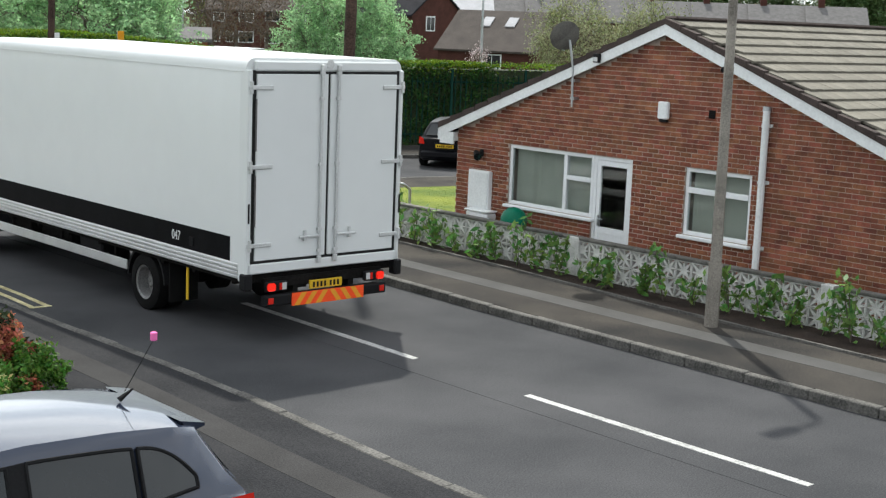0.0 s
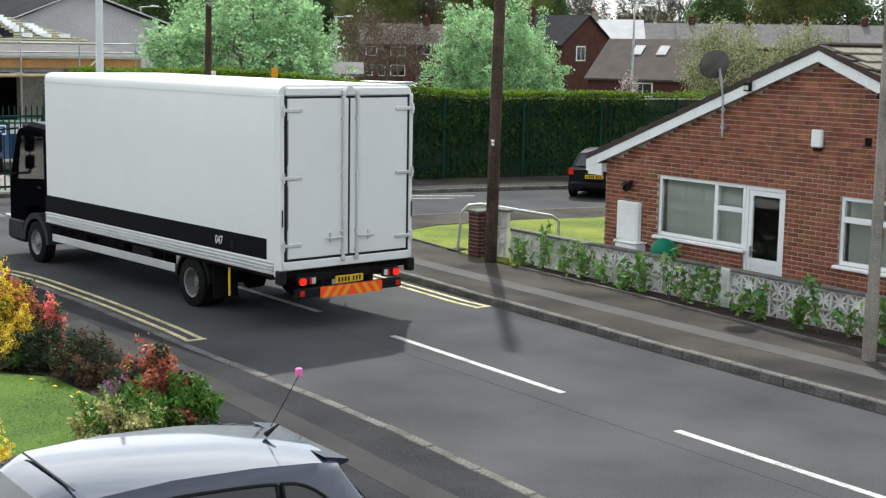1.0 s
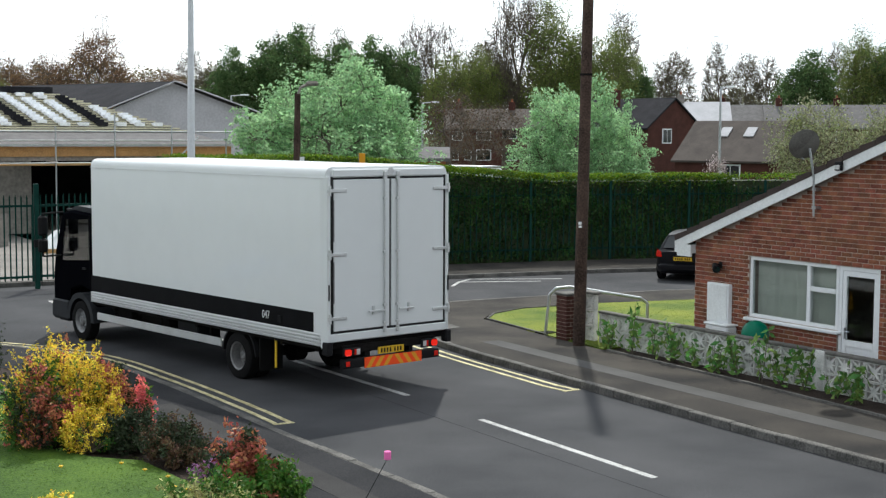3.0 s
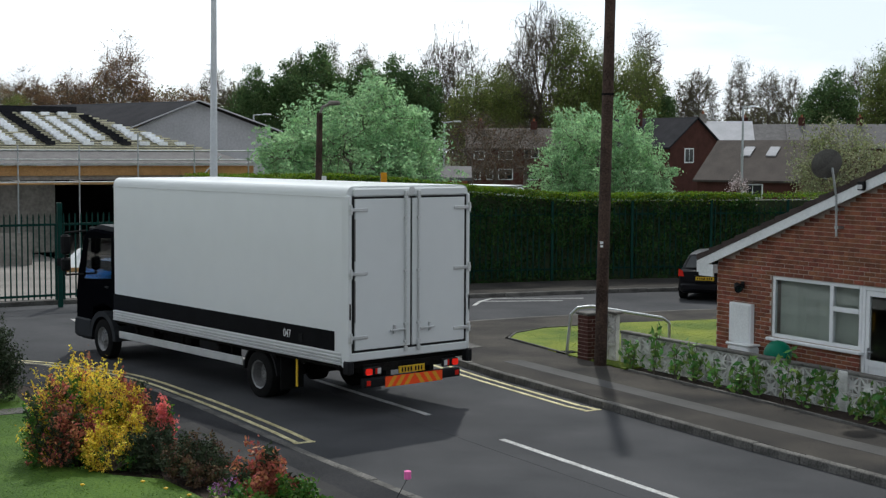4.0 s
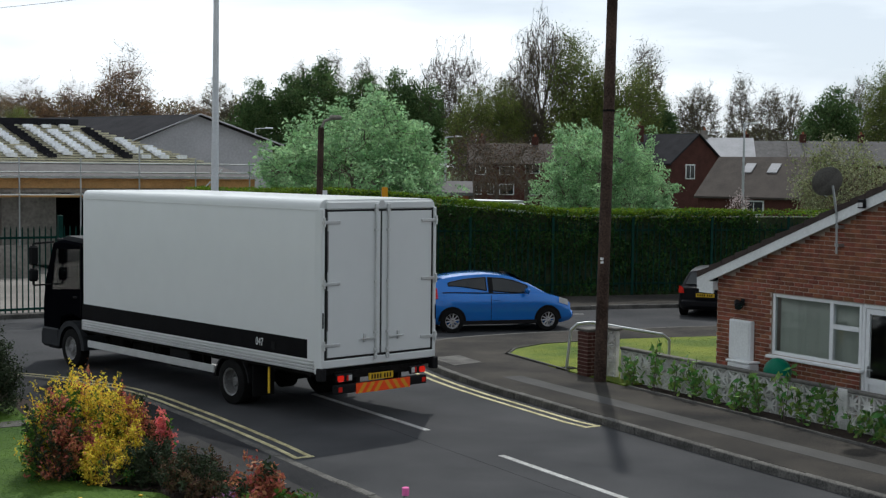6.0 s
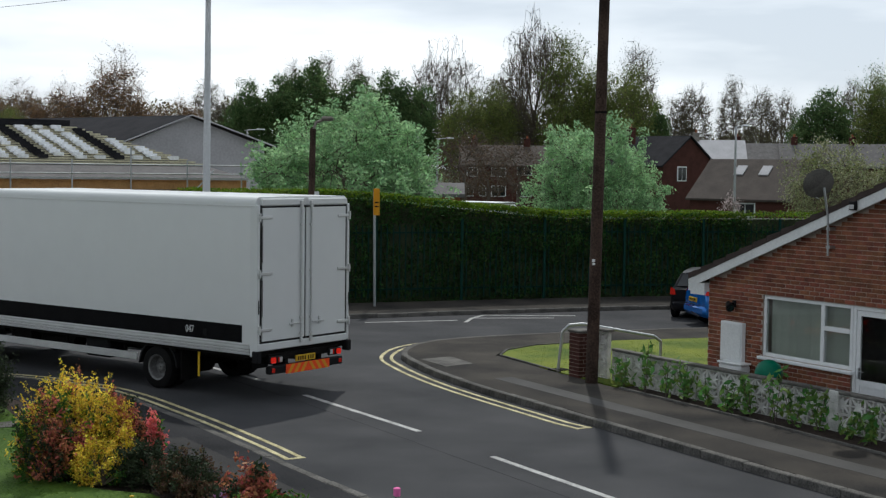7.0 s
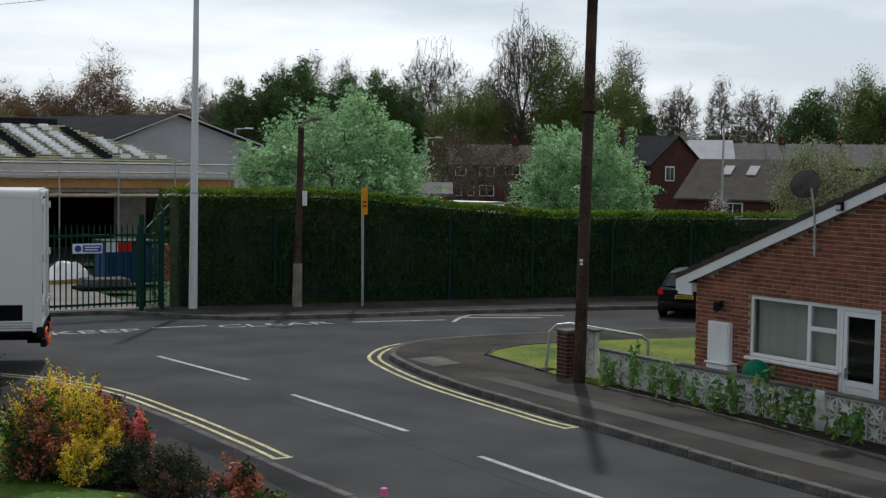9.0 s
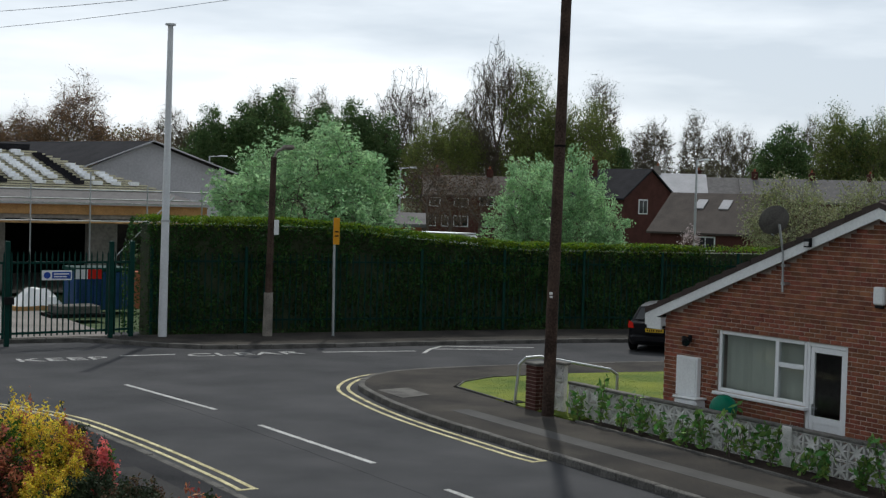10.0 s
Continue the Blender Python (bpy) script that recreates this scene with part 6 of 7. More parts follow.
def build_houses():
    simple_house("terraced_house", "brown brick terraced house with white windows", facing(32.6, 150, 0, -0.1), 5.6, 8, 4.6, 6.6, M["dark_brick"], M["slate_brown"], [(-1.9, 1.2, 1.1, 1.2), (-0.4, 1.2, 0.8, 1.2), (1.3, 1.2, 1.6, 1.2), (-1.5, 3.3, 1.2, 1.0), (1.3, 3.3, 1.6, 1.0)])
    simple_house("terraced_house", "brown brick terraced house with white windows", facing(34.75, 150, 0, -0.1), 5.6, 8, 4.6, 6.6, M["dark_brick"], M["slate_brown"], [(-1.6, 1.2, 1.6, 1.2), (1.2, 1.2, 1.4, 1.2), (-1.6, 3.5, 1.6, 1.1), (1.2, 3.5, 1.4, 1.1)])
    simple_house("brick_house", "dark red brick house with a gable window", facing(40.75, 125, 44, -0.1), 6.2, 12.0, 4.75, 7.15, M["dark_brick"], M["slate_dark"], [(-0.9, 3.3, 1.1, 1.3)], gable_front=True)
    b = simple_house("chalet_bungalow", "bungalow with a broad brown roof and two skylights", facing(42.75, 108, -24, -0.1), 8.2, 8.0, 2.2, 5.05, M["dark_brick"], M["slate_brown"], [(0.5, 0.8, 1.6, 1.1)], chimney=False)
    for x in (-1.55, 0.5):
        part("skylight", Geo().prism([(2.2, 3.95), (3.15, 4.63), (3.12, 4.7), (2.17, 4.02)], x, x + 0.8, "x"), M["far_grey"], b, "pale skylight")
    simple_house("grey_roofed_house", "distant house with a pale grey roof", facing(41.7, 145, 4, -0.1), 6.4, 7, 5.0, 7.3, M["blockwork"], M["far_grey"], [])
    for k in range(7):
        simple_house("terraced_house", "distant terraced house with a brown slate roof", facing(43.3 + 2.2 * k, 160, 6, -0.1), 6.3, 8, 4.9, 7.3, M["dark_brick"], M["felt"], [(-1.4, 3.4, 1.2, 1.1), (1.4, 3.4, 1.2, 1.1)])
    simple_house("garden_shed", "small orange brick outhouse behind the hedge", facing(30.75, 64, 0, 0), 1.8, 2.5, 3.0, 3.3, M["terracotta"], M["felt"], [], chimney=False)
    v = thing("parked_van", "white van roof showing above the hedge", "van", facing(32.4, 55, 60))
    part("body", Geo().box(-0.9, 0.9, -1.2, 1.2, -0.12, 2.75, 0.12), M["truck_white"], v)
    part("roof_rack", Geo().box(-0.8, 0.8, -1.1, 1.1, 2.78, 2.83), M["steel"], v)
    for bearing, dist, top, reach in ((42.55, 105, 7.45, 1.2), (22.9, 120, 7.1, 1.6), (30.6, 120, 6.6, 1.6)):
        c = thing("street_lamp", "pale steel lamp column in the distance", "street lamp", group="street lamps")
        x, y = spot(bearing, dist)
        part("column", Geo().tube((x, y, -0.12), (x, y, top), 0.11, 0.07, 8), M["steel"], c)
        part("arm", Geo().tube((x, y, top - 0.03), (x + reach * 0.6, y, top + 0.04), 0.05, 0.04, 6), M["steel"], c)
        part("lantern", Geo().box(x + reach * 0.55, x + reach, y - 0.1, y + 0.1, top, top + 0.13, 0.03), M["paint_white"], c)


# ---- trees ----
def crown_points(rng, n, height, width, base, lumps, taper):
    """Twig ends that fill a lumpy crown: base and taper say where it starts and how it narrows upwards."""
    off = rng.uniform(0, 50, 3)
    d = rng.normal(size=(n, 3))
    d /= np.linalg.norm(d, axis=1)[:, None]
    k = np.array([1 + lumps * noise.noise(Vector(q * 1.9 + off)) + 0.5 * lumps * noise.noise(Vector(q * 4.3 + off)) for q in d])
    r = rng.uniform(0.25, 1, n) ** 0.5 * k
    p = d * r[:, None]
    up = (p[:, 2] + 1) / 2
    p[:, :2] *= (width / 2 * (1 - taper * np.clip(up, 0, 1)))[:, None]
    p[:, 2] = base + (height - base) * up
    return p


def branch_out(rng, pts, foot, r0, thin, bend=0.12):
    """A branching frame from one foot to every twig end, forking between ever smaller bunches."""
    segs, n = [], len(pts)

    def grow(p, bunch, r):
        m = len(bunch)
        if m == 1:
            segs.append((p, bunch[0], r, 0.6 * r))
            return
        c = bunch.mean(axis=0)
        step = (c - p) * rng.uniform(0.3, 0.5)
        q = p + step + rng.normal(size=3) * np.linalg.norm(step) * bend
        segs.append((p, q, r, max(r * 0.85, 0.4 * r0 * (m / n) ** 0.5)))
        e = bunch - c
        axis = np.linalg.svd(e.T @ e)[0][:, 0] + rng.normal(size=3) * 0.25
        h = e @ axis
        cut = np.quantile(h, rng.uniform(0.35, 0.65))
        for side in (h < cut, h >= cut):
            if side.any() and not side.all():
                k = side.sum()
                grow(q, bunch[side], max(r0 * (k / n) ** 0.5, thin * 1.2))
            elif side.all():
                for one in bunch:
                    segs.append((q, one, thin, thin * 0.7))
    grow(np.array(foot, dtype=float), pts, r0)
    return segs


def tree_meshes(seed, n, height, width, base, leaf, per_tip, clump, size, r0=0.3, lumps=0.3, taper=0.1, twigs=0, twig=1.0, hang=0.0, shoot=0.0, aspect=0.55, bark="bark", droop=0.0, thin=0.012):
    """Trunk and crown of a tree; hang lets the outer twigs drop, shoot sets the leaves along upright shoots."""
    rng = np.random.default_rng(seed)
    pts = crown_points(rng, n, height, width, base, lumps, taper)
    fork = np.array([0, 0, base * 0.8 + 0.06 * height])
    segs = [(np.zeros(3), fork, r0 * 1.25, r0)] + branch_out(rng, pts, fork, r0, thin)
    ends = [pts]
    for p in pts:
        for _ in range(twigs):
            v = rng.normal(size=3) * twig * np.array([0.6, 0.6, 0.45]) + np.array([0, 0, 0.35 * twig])
            q = p + v
            segs.append((p, q, thin, thin * 0.7))
            if hang:
                w = q + np.array([v[0] * 0.3, v[1] * 0.3, -hang * rng.uniform(0.4, 1.2)])
                segs.append((q, w, thin * 0.7, thin * 0.5))
                q = w
            ends.append(q[None])
    g = Geo()
    for a, b, ra, rb in segs:
        g.tube(a, b, ra, rb, 6 if ra > 0.08 else 3, cap=False)
    me = bpy.data.meshes.new("trunk")
    me.from_pydata(g.v, [], g.f)
    me.materials.append(M[bark])
    t = np.repeat(np.concatenate(ends), per_tip, axis=0)
    off = rng.normal(size=t.shape) * np.array(clump)
    if shoot:
        off[:, 2] = rng.uniform(-0.35, 1.0, len(t)) * shoot * np.repeat(rng.uniform(0.4, 1.4, len(t) // per_tip), per_tip)
    return me, leaves(t + off, rng.uniform(0.6, 1.3, len(t)) * size, leaf, "crown", aspect, droop)


def plant(name, label, meshes, bearing, dist, top, width, turn=0.0, group="", z=-0.12, crown_label=""):
    """Set a tree down, with its crown reaching the height top and spreading over width."""
    x, y = spot(bearing, dist)
    co = np.empty(len(meshes[1].vertices) * 3)
    meshes[1].vertices.foreach_get("co", co)
    co = co.reshape(-1, 3)
    high = np.percentile(co[:, 2], 99.7)
    wide = np.percentile(np.hypot(co[:, 0], co[:, 1]), 96) * 2
    m = pose(x, y, z, 0, 0, turn) @ Matrix.Diagonal((width / wide, width / wide, (top - z) / high, 1))
    t = thing(name, label, "tree", m, group=group)
    part("trunk", meshes[0], None, t)
    part("crown", meshes[1], None, t, crown_label)
    return t


def build_trees():
    pale = [tree_meshes(s, 560, 6.3, 6.6, 0.7, M["leaf_pale"], 84, (0.13, 0.13, 0.1), 0.14, 0.16, 0.42, 0.12, shoot=0.5, aspect=0.5) for s in (11, 14)]
    plant("whitebeam_tree", "broad whitebeam tree with pale silvery green leaves", pale[0], 27.05, 50, 6.6, 7.2, 40, "whitebeam trees")
    plant("whitebeam_tree", "rounded whitebeam tree with pale silvery green leaves", pale[1], 37.2, 52, 5.85, 5.3, 200, "whitebeam trees")
    apple = tree_meshes(21, 240, 5.2, 4.4, 1.0, M["leaf_apple"], 24, 0.22, 0.11, 0.12, 0.3, 0.1, twigs=1, twig=0.35)
    plant("apple_tree", "small fruit tree with sparse leaves and pale blossom", apple, 46.3, 60, 5.5, 4.4, 0, "fruit trees")
    plant("apple_tree", "small fruit tree with sparse leaves and pale blossom", apple, 49.3, 62, 5.5, 3.8, 90, "fruit trees")
    bloom = tree_meshes(22, 90, 3.2, 1.4, 1.4, M["petal_white"], 12, 0.1, 0.07, 0.06, 0.3, 0.1)
    plant("cherry_tree", "little pale blossoming tree before the brown roof", bloom, 42.46, 66, 3.2, 1.25, 50, "fruit trees")
    dark = [tree_meshes(s, 330, 17, 11, 2.5, M["leaf_dark"], 95, (0.6, 0.6, 0.45), 0.34, 0.4, 0.4, 0.25) for s in (31, 32, 33)]
    brown = [tree_meshes(s, 420, 18, 9.5, 4.0, M["leaf_brown"], 12, 0.45, 0.17, 0.32, 0.3, 0.15, twigs=4, twig=1.0, thin=0.028) for s in (41, 42)]
    bare = [tree_meshes(s, 520, 17, 8, 4.0, M["leaf_olive"], 5, 0.4, 0.14, 0.3, 0.36, 0.15, twigs=4, twig=0.9, thin=0.028) for s in (51, 52)]
    mid = [tree_meshes(s, 340, 18, 9, 3.0, M["leaf_mid"], 26, 0.55, 0.24, 0.32, 0.4, 0.2, twigs=2, twig=0.8, thin=0.028) for s in (61, 62)]
    willow = tree_meshes(71, 560, 22, 12, 4.0, M["leaf_olive"], 9, (0.35, 0.35, 0.7), 0.17, 0.42, 0.45, 0.1, twigs=3, twig=0.9, hang=2.4, aspect=0.35, thin=0.034)
    birch = tree_meshes(72, 460, 20, 11, 5.0, M["leaf_olive"], 3, 0.3, 0.12, 0.28, 0.4, 0.1, twigs=3, twig=0.8, hang=1.2, thin=0.03)
    purple = tree_meshes(81, 300, 7.0, 4.6, 1.4, M["leaf_heath"], 2, 0.2, 0.13, 0.16, 0.3, 0.1, twigs=3, twig=0.45)

    def row(name, label, meshes, items):
        for i, (b, d, h, w) in enumerate(items):
            plant(name, label, meshes[i % len(meshes)], b, d, h, w, (i * 77) % 360, name.replace("_", " ") + "s in the distance")
    row("brown_tree", "distant tree with brown spring buds", brown, [(12.6, 185, 13.9, 11.1), (14.2, 185, 14.2, 9.2), (15.6, 185, 14.2, 8.1), (17.7, 185, 18.7, 8.8), (16.6, 185, 12.4, 8.3), (18.9, 185, 12.9, 8.5), (20.2, 185, 12.6, 7.4)])
    row("bare_tree", "tall bare tree with fine twigs", bare, [(21.3, 195, 15.5, 7.0), (22.3, 195, 14.0, 6.6), (40.2, 195, 14.4, 5.8), (40.9, 195, 15.8, 6.2), (42.4, 195, 16.9, 5.1), (43.5, 195, 15.4, 5.8), (44.4, 195, 14.8, 5.1), (24.7, 195, 18.4, 5.7), (26.0, 195, 19.7, 5.7), (27.3, 195, 19.0, 5.7), (38.6, 195, 21.3, 6.8), (46.9, 195, 16.4, 4.5), (33.0, 195, 17.1, 7.4)])
    row("birch_tree", "tall bare birch with fine hanging twigs", [birch], [(30.3, 187, 20.1, 6.8), (31.3, 187, 20.5, 7.2)])
    row("evergreen_tree", "dense dark green tree", dark, [(22.9, 180, 14.7, 5.5), (24.3, 180, 15.1, 7.0), (25.5, 180, 16.9, 9.6), (27.2, 180, 15.1, 8.0), (28.6, 180, 16.1, 7.2), (29.6, 180, 14.8, 6.3), (21.9, 180, 9.3, 7.2), (45.9, 180, 14.1, 8.4), (48.5, 180, 14.8, 7.8), (50.4, 180, 15.3, 9.2), (53.5, 180, 14.5, 11.0), (57.0, 180, 14.9, 11.0), (60.5, 180, 14.5, 11.0), (39.4, 180, 12.5, 4.2)])
    row("spring_tree", "tree in thin yellow-green spring leaf", mid, [(31.6, 178, 14.0, 7.1), (32.9, 178, 14.5, 6.2), (35.9, 178, 21.0, 7.5), (37.0, 178, 17.5, 6.8), (38.3, 178, 17.0, 6.9), (47.9, 178, 16.7, 6.4), (13.6, 178, 10.6, 6.4), (49.6, 178, 16.1, 5.9), (36.6, 178, 13.3, 8.0)])
    row("willow_tree", "tall drooping willow in young leaf", [willow], [(34.5, 182, 22.8, 10.4), (33.6, 182, 14.5, 6.8)])
    row("plum_tree", "dark twiggy tree with purple buds", [purple], [(31.7, 98, 6.9, 4.6), (32.6, 104, 6.4, 4.4), (33.9, 120, 6.6, 5.0)])
    rng = np.random.default_rng(9)
    pts = []
    for _ in range(110000):
        b, d = rng.uniform(8, 66), rng.uniform(205, 245)
        x, y = spot(b, d)
        hgt = (13.5 if b < 39 else 9.5) + 2.4 * noise.noise((b * 0.5, 0, 0)) + 1.6 * noise.noise((b * 1.7, 3, 0))
        pts.append((x, y, hgt * rng.random() ** 0.7 - 0.2))
    w = new("far_woods", leaves(pts, rng.uniform(0.25, 0.55, len(pts)), M["leaf_olive"], "far_woods"))
    tagged(w, "distant belt of dull green and brown woodland", "woods", "", "stuff")
    pts = []
    for _ in range(14000):
        b, d = rng.uniform(20, 52), rng.uniform(40, 45)
        x, y = spot(b, d)
        if y < 38 - max(0, (x - 20)) * 0.25 + 1.4 or x < 15.5:
            continue
        pts.append((x, y, rng.uniform(0, 2.3)))
    w = new("undergrowth", leaves(pts, rng.uniform(0.1, 0.25, len(pts)), M["leaf_dark"], "undergrowth"))
    tagged(w, "scrubby growth behind the hedge", "shrubs", "", "stuff")


# ---- garden plants ----
def bush(name, label, at, size, mats, count, leaf, z=0.06, seed=1, group="", droop=-0.4):
    """A shrub of clumped shoots: each kind of leaf fills its own clumps."""
    rng = np.random.default_rng(seed)
    t = thing(name, label, "shrub", pose(at[0], at[1], z), group=group)
    stems = Geo()
    clumps = []
    n = max(10, count // 95)
    for k in range(n):
        a, e = rng.uniform(0, 2 * math.pi), math.acos(rng.uniform(0.0, 1.0))
        r = rng.uniform(0.55, 1.0)
        c = np.array([size[0] * r * math.sin(e) * math.cos(a), size[1] * r * math.sin(e) * math.sin(a), size[2] * (0.12 + 0.82 * r * math.cos(e))])
        clumps.append(c)
        stems.tube((0.15 * c[0], 0.15 * c[1], 0), tuple(c), 0.014, 0.005, 4, cap=False)
    part("stem_growth", stems, M["bark"], t)
    clumps = np.array(clumps)
    who = rng.integers(0, 100, n)
    lo = 0
    for nm, mt, share in mats:
        mine = clumps[(who >= lo) & (who < lo + share)]
        lo += share
        if not len(mine):
            continue
        k = max(6, int(count * share / 100 / len(mine)))
        per = max(2, k // 7)
        base = np.repeat(mine, 7, axis=0)
        base = base + rng.normal(size=base.shape) * np.array(size) * 0.1
        way = base / (np.linalg.norm(base, axis=1)[:, None] + 1e-6) + np.array([0, 0, 0.45]) + rng.normal(size=base.shape) * 0.45
        way /= np.linalg.norm(way, axis=1)[:, None]
        reach = rng.uniform(0.09, 0.22, (len(base), 1)) * (size[0] + size[1] + size[2]) / 3
        along = rng.uniform(-0.3, 1, (len(base), per, 1))
        pts = (base[:, None, :] + way[:, None, :] * along * reach[:, None, :]).reshape(-1, 3)
        pts = pts + rng.normal(size=pts.shape) * leaf * 0.45
        pts[:, 2] = np.maximum(pts[:, 2], 0.02)
        part(nm, leaves(pts, rng.uniform(0.6, 1.3, len(pts)) * leaf, mt, nm, 0.5, droop), None, t)
    return t


def build_garden():
    bush("golden_shrub", "golden yellow leaved shrub beside the lawn", (5.3, 18.3), (0.74, 0.55, 1.28), [("foliage", M["leaf_yellow"], 88), ("red_foliage", M["leaf_red"], 6), ("green_foliage", M["leaf_fresh"], 6)], 22000, 0.046, seed=3, group="border shrubs")
    bush("golden_shrub", "low golden shrub at the edge of the border", (5.38, 17.4), (0.36, 0.34, 0.55), [("foliage", M["leaf_yellow"], 80), ("green_foliage", M["leaf_fresh"], 20)], 4200, 0.04, seed=4, group="border shrubs")
    bush("red_shrub", "bronze-red shrub with coppery young shoots", (5.98, 18.35), (0.42, 0.5, 0.98), [("foliage", M["leaf_red"], 62), ("green_foliage", M["leaf_bush"], 38)], 9000, 0.06, seed=5, group="border shrubs")
    bush("red_shrub", "bronze-red shrub with coppery young shoots", (4.9, 17.95), (0.46, 0.46, 1.1), [("foliage", M["leaf_red"], 38), ("green_foliage", M["leaf_fresh"], 26), ("dark_foliage", M["leaf_bush"], 30), ("blossom", M["petal_pink"], 6)], 9000, 0.055, seed=6, group="border shrubs")
    bush("azalea", "small shrub in bright coral pink flower", (6.2, 17.75), (0.16, 0.16, 0.74), [("blossom", M["petal_pink"], 75), ("foliage", M["leaf_fresh"], 25)], 1100, 0.07, seed=7, group="border shrubs")
    bush("golden_shrub", "little orange-gold shrub among the border", (5.75, 17.65), (0.2, 0.2, 0.74), [("foliage", M["leaf_yellow"], 100)], 1700, 0.04, seed=31, group="border shrubs")
    bush("dark_shrub", "rounded dull green shrub", (5.95, 17.15), (0.45, 0.42, 0.55), [("foliage", M["leaf_bush"], 100)], 5200, 0.05, seed=8, group="border shrubs")
    bush("heather", "brownish heather with spiky dark shoots", (6.12, 16.4), (0.5, 0.55, 0.52), [("foliage", M["leaf_heath"], 45), ("dark_foliage", M["leaf_bush"], 55)], 7000, 0.045, seed=9, group="border shrubs")
    bush("heather", "low lilac flowered heather", (6.2, 15.2), (0.35, 0.45, 0.25), [("blossom", M["petal_lilac"], 55), ("foliage", M["leaf_heath"], 45)], 2600, 0.035, seed=10, group="border shrubs")
    bush("pieris", "upright shrub with red young leaves over fresh green", (6.22, 14.5), (0.36, 0.38, 0.8), [("foliage", M["leaf_red"], 60), ("green_foliage", M["leaf_bush"], 40)], 3800, 0.07, seed=11, group="border shrubs")
    bush("pieris", "fresh green low shrub at the border's end", (6.3, 13.85), (0.42, 0.4, 0.45), [("foliage", M["leaf_fresh"], 92), ("red_foliage", M["leaf_red"], 8)], 4200, 0.065, seed=12, group="border shrubs")
    bush("variegated_shrub", "rounded cream and green variegated shrub", (5.35, 13.35), (0.45, 0.45, 0.6), [("foliage", M["leaf_cream"], 60), ("green_foliage", M["leaf_fresh"], 40)], 5000, 0.055, seed=13, group="border shrubs")
    bush("variegated_shrub", "small golden shrub at the lawn's edge", (3.75, 13.3), (0.4, 0.4, 0.55), [("foliage", M["leaf_yellow"], 60), ("green_foliage", M["leaf_fresh"], 40)], 2600, 0.055, seed=14, group="border shrubs")
    bush("conifer_bush", "dense dark clipped conifer by the path", (5.05, 23.2), (0.66, 0.66, 1.4), [("foliage", M["leaf_bush"], 100)], 16000, 0.05, seed=15, group="border shrubs")
    rng = np.random.default_rng(17)
    pts = []
    while len(pts) < 40000:
        x, y = rng.uniform(0.5, 5.9), rng.uniform(13.2, 26)
        edge = 5.75 if y < 16.6 else 4.85 + 0.2 * max(0, y - 19)
        if x < edge:
            pts.append((x, y, 0.1 + rng.uniform(0, 0.03)))
    ob = new("grass", leaves(pts, rng.uniform(0.02, 0.045, len(pts)), M["lawn_blade"], "grass_blades", 0.12))
    tagged(ob, "short green lawn grass", "grass", "", "stuff")
    pts = []
    while len(pts) < 26000:
        x, y = rng.uniform(16.2, 24), rng.uniform(20.7, 26.2)
        if x > 16.2 + 0.35 * max(0, y - 22.8) and y < 26.25 - 0.12 * max(0, x - 19):
            pts.append((x, y, 0.13 + rng.uniform(0, 0.02)))
    ob = new("grass", leaves(pts, rng.uniform(0.015, 0.035, len(pts)), M["blade"], "grass_blades", 0.15))
    tagged(ob, "short lawn grass on the corner", "grass", "", "stuff")
    d = thing("dandelions", "a few yellow dandelions in the lawn", "flowers", kind="stuff", geo=None)
    for k in range(9):
        x, y = random.uniform(4.6, 5.7), random.uniform(14.2, 16.6)
        part("flower", Geo().lathe([(0.13, 0.005), (0.15, 0.03), (0.16, 0.02), (0.165, 0.003)], "z", 7, (x, y, 0)), M["yellow"], d)
    # young laurels along the garden wall
    rng = random.Random(23)
    y, k = 7.0, 0
    while y < 21:
        t = thing("laurel", "young laurel plant with glossy light green leaves", "plant", pose(16.22 + rng.uniform(-0.08, 0.08) , y, 0.1), group="young laurels along the wall")
        pts = []
        h = rng.uniform(0.5, 0.8) if k % 6 else rng.uniform(0.85, 1.05)
        for s in range(rng.randint(3, 5)):
            a = rng.uniform(0, 6.28)
            top = Vector((math.cos(a) * 0.16, math.sin(a) * 0.2, h * rng.uniform(0.6, 1)))
            part("stem", Geo().tube((0, 0, 0), top, 0.008, 0.004, 5), M["bark"], t)
            for i in range(19):
                f = 0.15 + 0.9 * i / 19
                pts.append(tuple(top * f + Vector((rng.gauss(0, 0.06), rng.gauss(0, 0.06), rng.gauss(0, 0.03)))))
        nr = np.random.default_rng(k)
        part("leaves", leaves(pts, nr.uniform(0.1, 0.2, len(pts)), M["leaf_laurel"], "laurel_leaves", 0.42, -0.5), None, t)
        y += rng.uniform(0.42, 0.72)
        k += 1


# ---- what moves ----
LORRY = [(0.0, 10.72, 14.6, 0.4), (0.5, 10.82, 16.5, 2.8), (1.0, 10.88, 18.0, 6.0), (1.5, 10.92, 19.05, 8.9), (2.0, 10.9, 19.38, 9.7), (2.5, 10.87, 19.39, 9.75), (4.0, 10.865, 19.4, 9.8), (5.0, 10.86, 19.4, 9.85),
         (5.5, 10.86, 19.72, 10.6), (6.0, 10.84, 20.38, 12.5), (6.5, 10.85, 21.55, 17.0), (7.0, 10.85, 23.0, 23.0), (7.5, 10.78, 24.59, 30.7), (8.0, 10.21, 26.05, 43.8), (8.5, 9.28, 27.39, 58.3), (9.0, 7.95, 28.65, 71.5), (9.5, 6.0, 29.8, 80.5), (10.0, 3.6, 30.5, 86.0)]


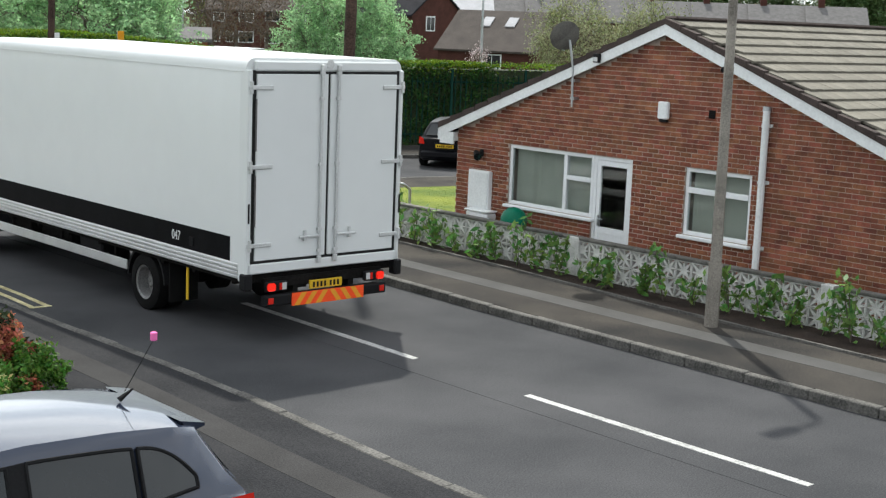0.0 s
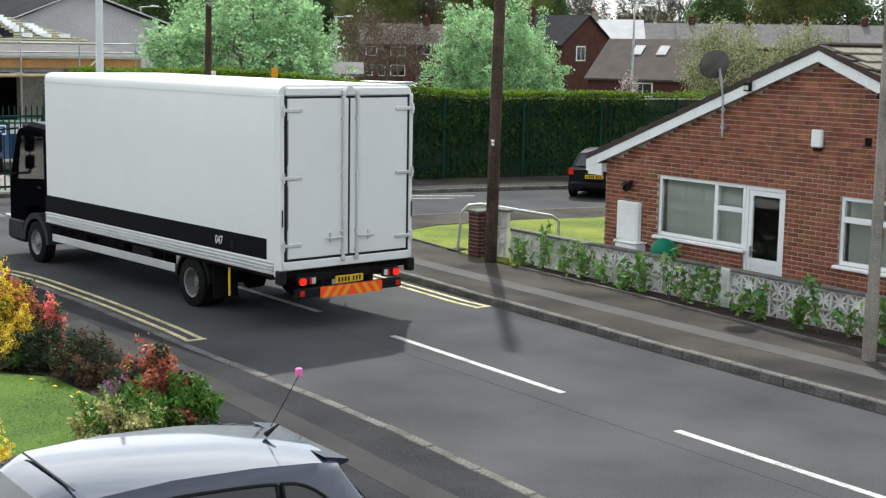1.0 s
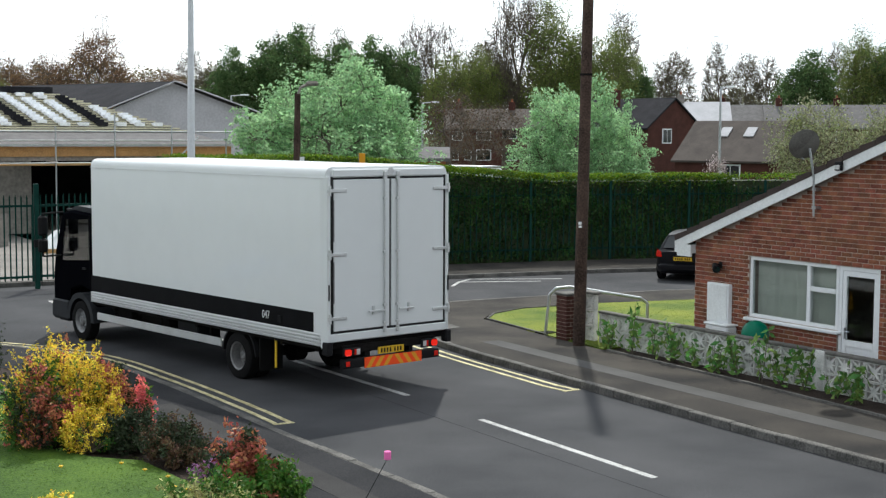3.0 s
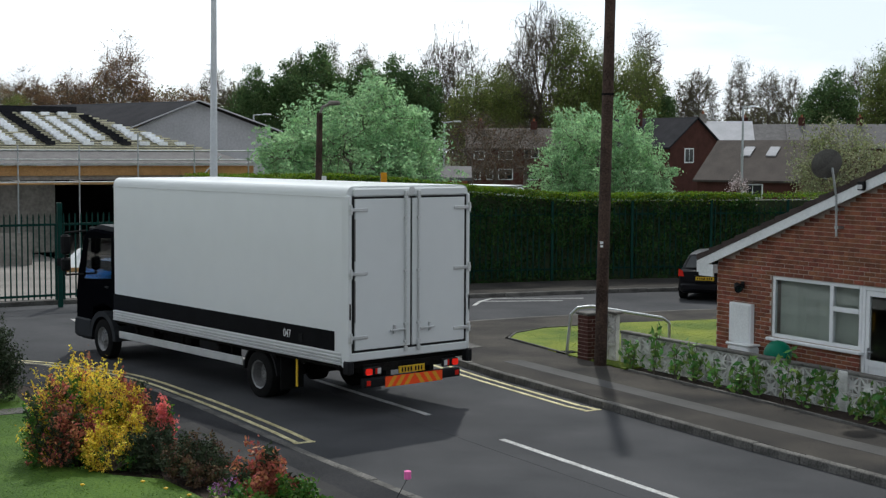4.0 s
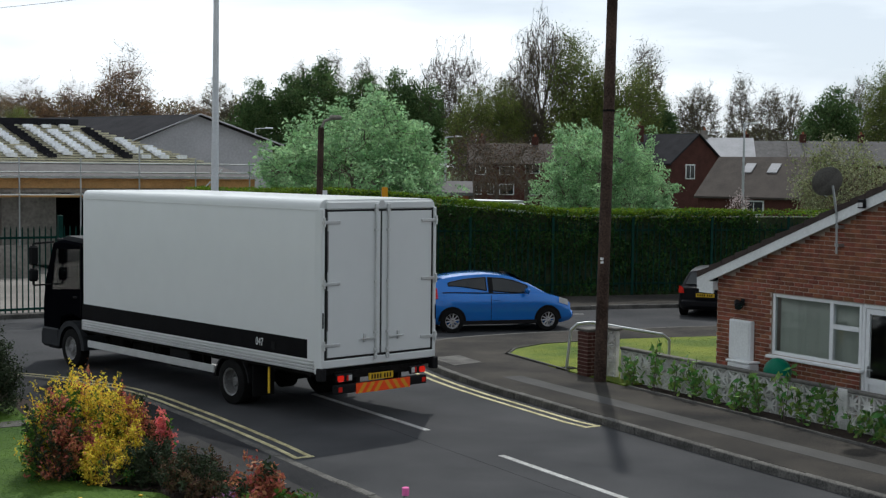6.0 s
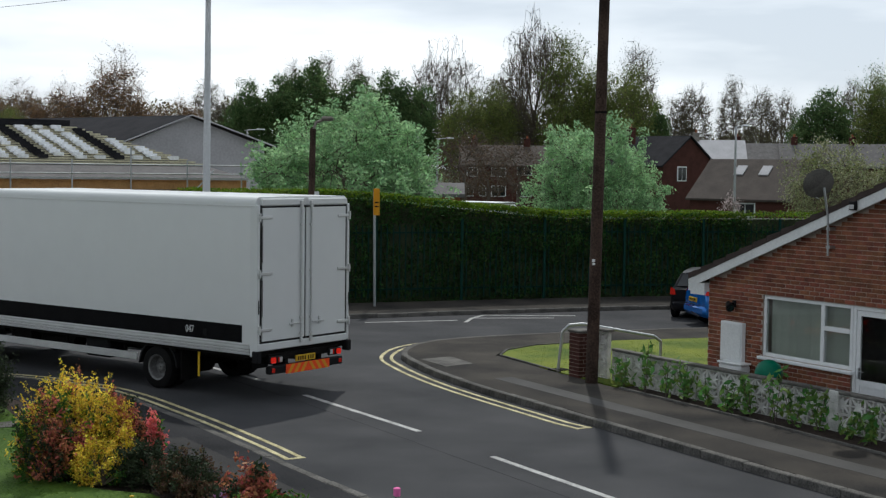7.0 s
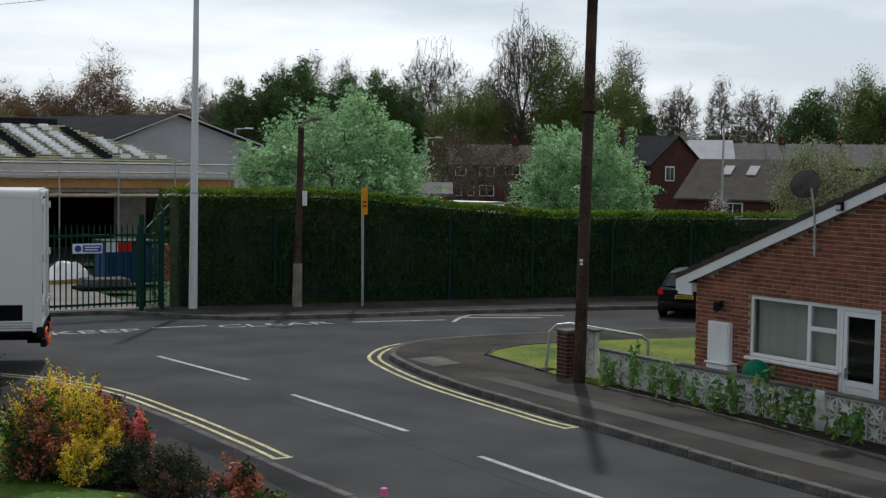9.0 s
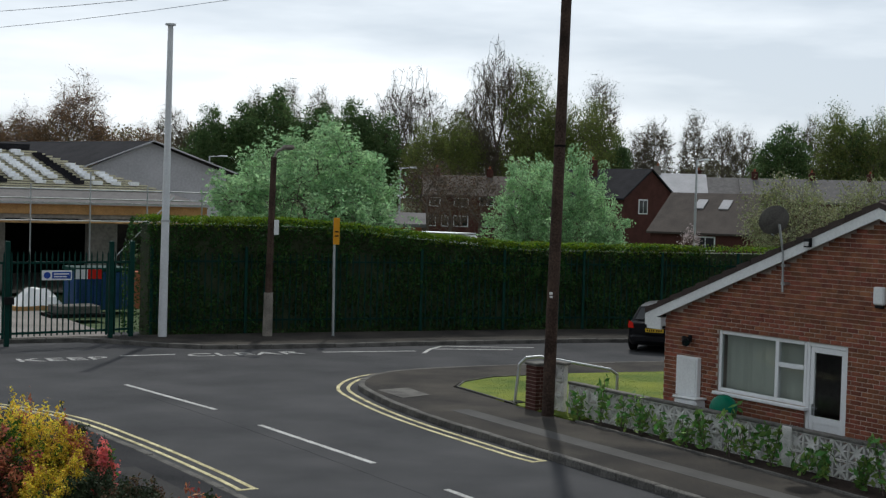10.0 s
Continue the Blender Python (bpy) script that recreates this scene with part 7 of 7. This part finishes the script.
def spline(rows, t):
    """A smooth value between rows by their times."""
    i = max(k for k in range(len(rows)) if rows[k][0] <= t + 1e-9)
    i = min(i, len(rows) - 2)
    a, b = rows[i], rows[i + 1]
    f = (t - a[0]) / (b[0] - a[0])

    def slope(j, c):
        lo, hi = rows[max(j - 1, 0)], rows[min(j + 1, len(rows) - 1)]
        return (hi[c] - lo[c]) / (hi[0] - lo[0])
    out = []
    for c in range(1, len(a)):
        d = b[0] - a[0]
        out.append((2 * f ** 3 - 3 * f ** 2 + 1) * a[c] + (f ** 3 - 2 * f ** 2 + f) * d * slope(i, c) + (-2 * f ** 3 + 3 * f ** 2) * b[c] + (f ** 3 - f ** 2) * d * slope(i + 1, c))
    return out


def roll_wheels(vehicle, places, radius):
    """Turn the wheels by the way that the vehicle has gone: places are (t, x, y)."""
    for w in [o for o in vehicle.children if o.name.startswith("wheel") and o.type == "EMPTY"]:
        base, turned, rows = w.matrix_basis.translation.copy(), 0.0, []
        for i, (t, x, y) in enumerate(places):
            if i:
                turned -= math.hypot(x - places[i - 1][1], y - places[i - 1][2]) / radius
            rows.append((t, pose(*base, math.degrees(turned), 0, 0)))
        walk(w, rows)


def motions():
    rows, axle = [], []
    for k in range(101):
        t = k / 10
        x, y, h = spline(LORRY, t)
        rows.append((t, pose(x, y, 0, 0, 0, h)))
        a = radians(h)
        axle.append((t, x - 2.56 * math.sin(a), y + 2.56 * math.cos(a)))
    walk(lorry, rows)
    roll_wheels(lorry, axle, 0.39)
    rows, track = [], []
    for k in range(301):
        t = k / 30
        s = (t - 6.27) * 8.0
        x = 21.4 + 0.95 * s
        y = 29.8 - 0.27 * (x - 21.4) - 0.006 * (x - 21.4) ** 2
        if x < 7:
            y = 32.44 - 0.097 * (x - 7)
        track.append((t, x, y))
    for i, (t, x, y) in enumerate(track):
        a, b = track[max(i - 1, 0)], track[min(i + 1, 300)]
        rows.append((t, pose(x, y, 0, 0, 0, math.degrees(math.atan2(-(b[1 + 0] - a[1]), b[2] - a[2])))))
    walk(blue_car, rows)
    roll_wheels(blue_car, track, 0.3)


blue_car = build_cars()
build_fence()
build_hedge()
build_site()
build_houses()
build_trees()
build_garden()
motions()
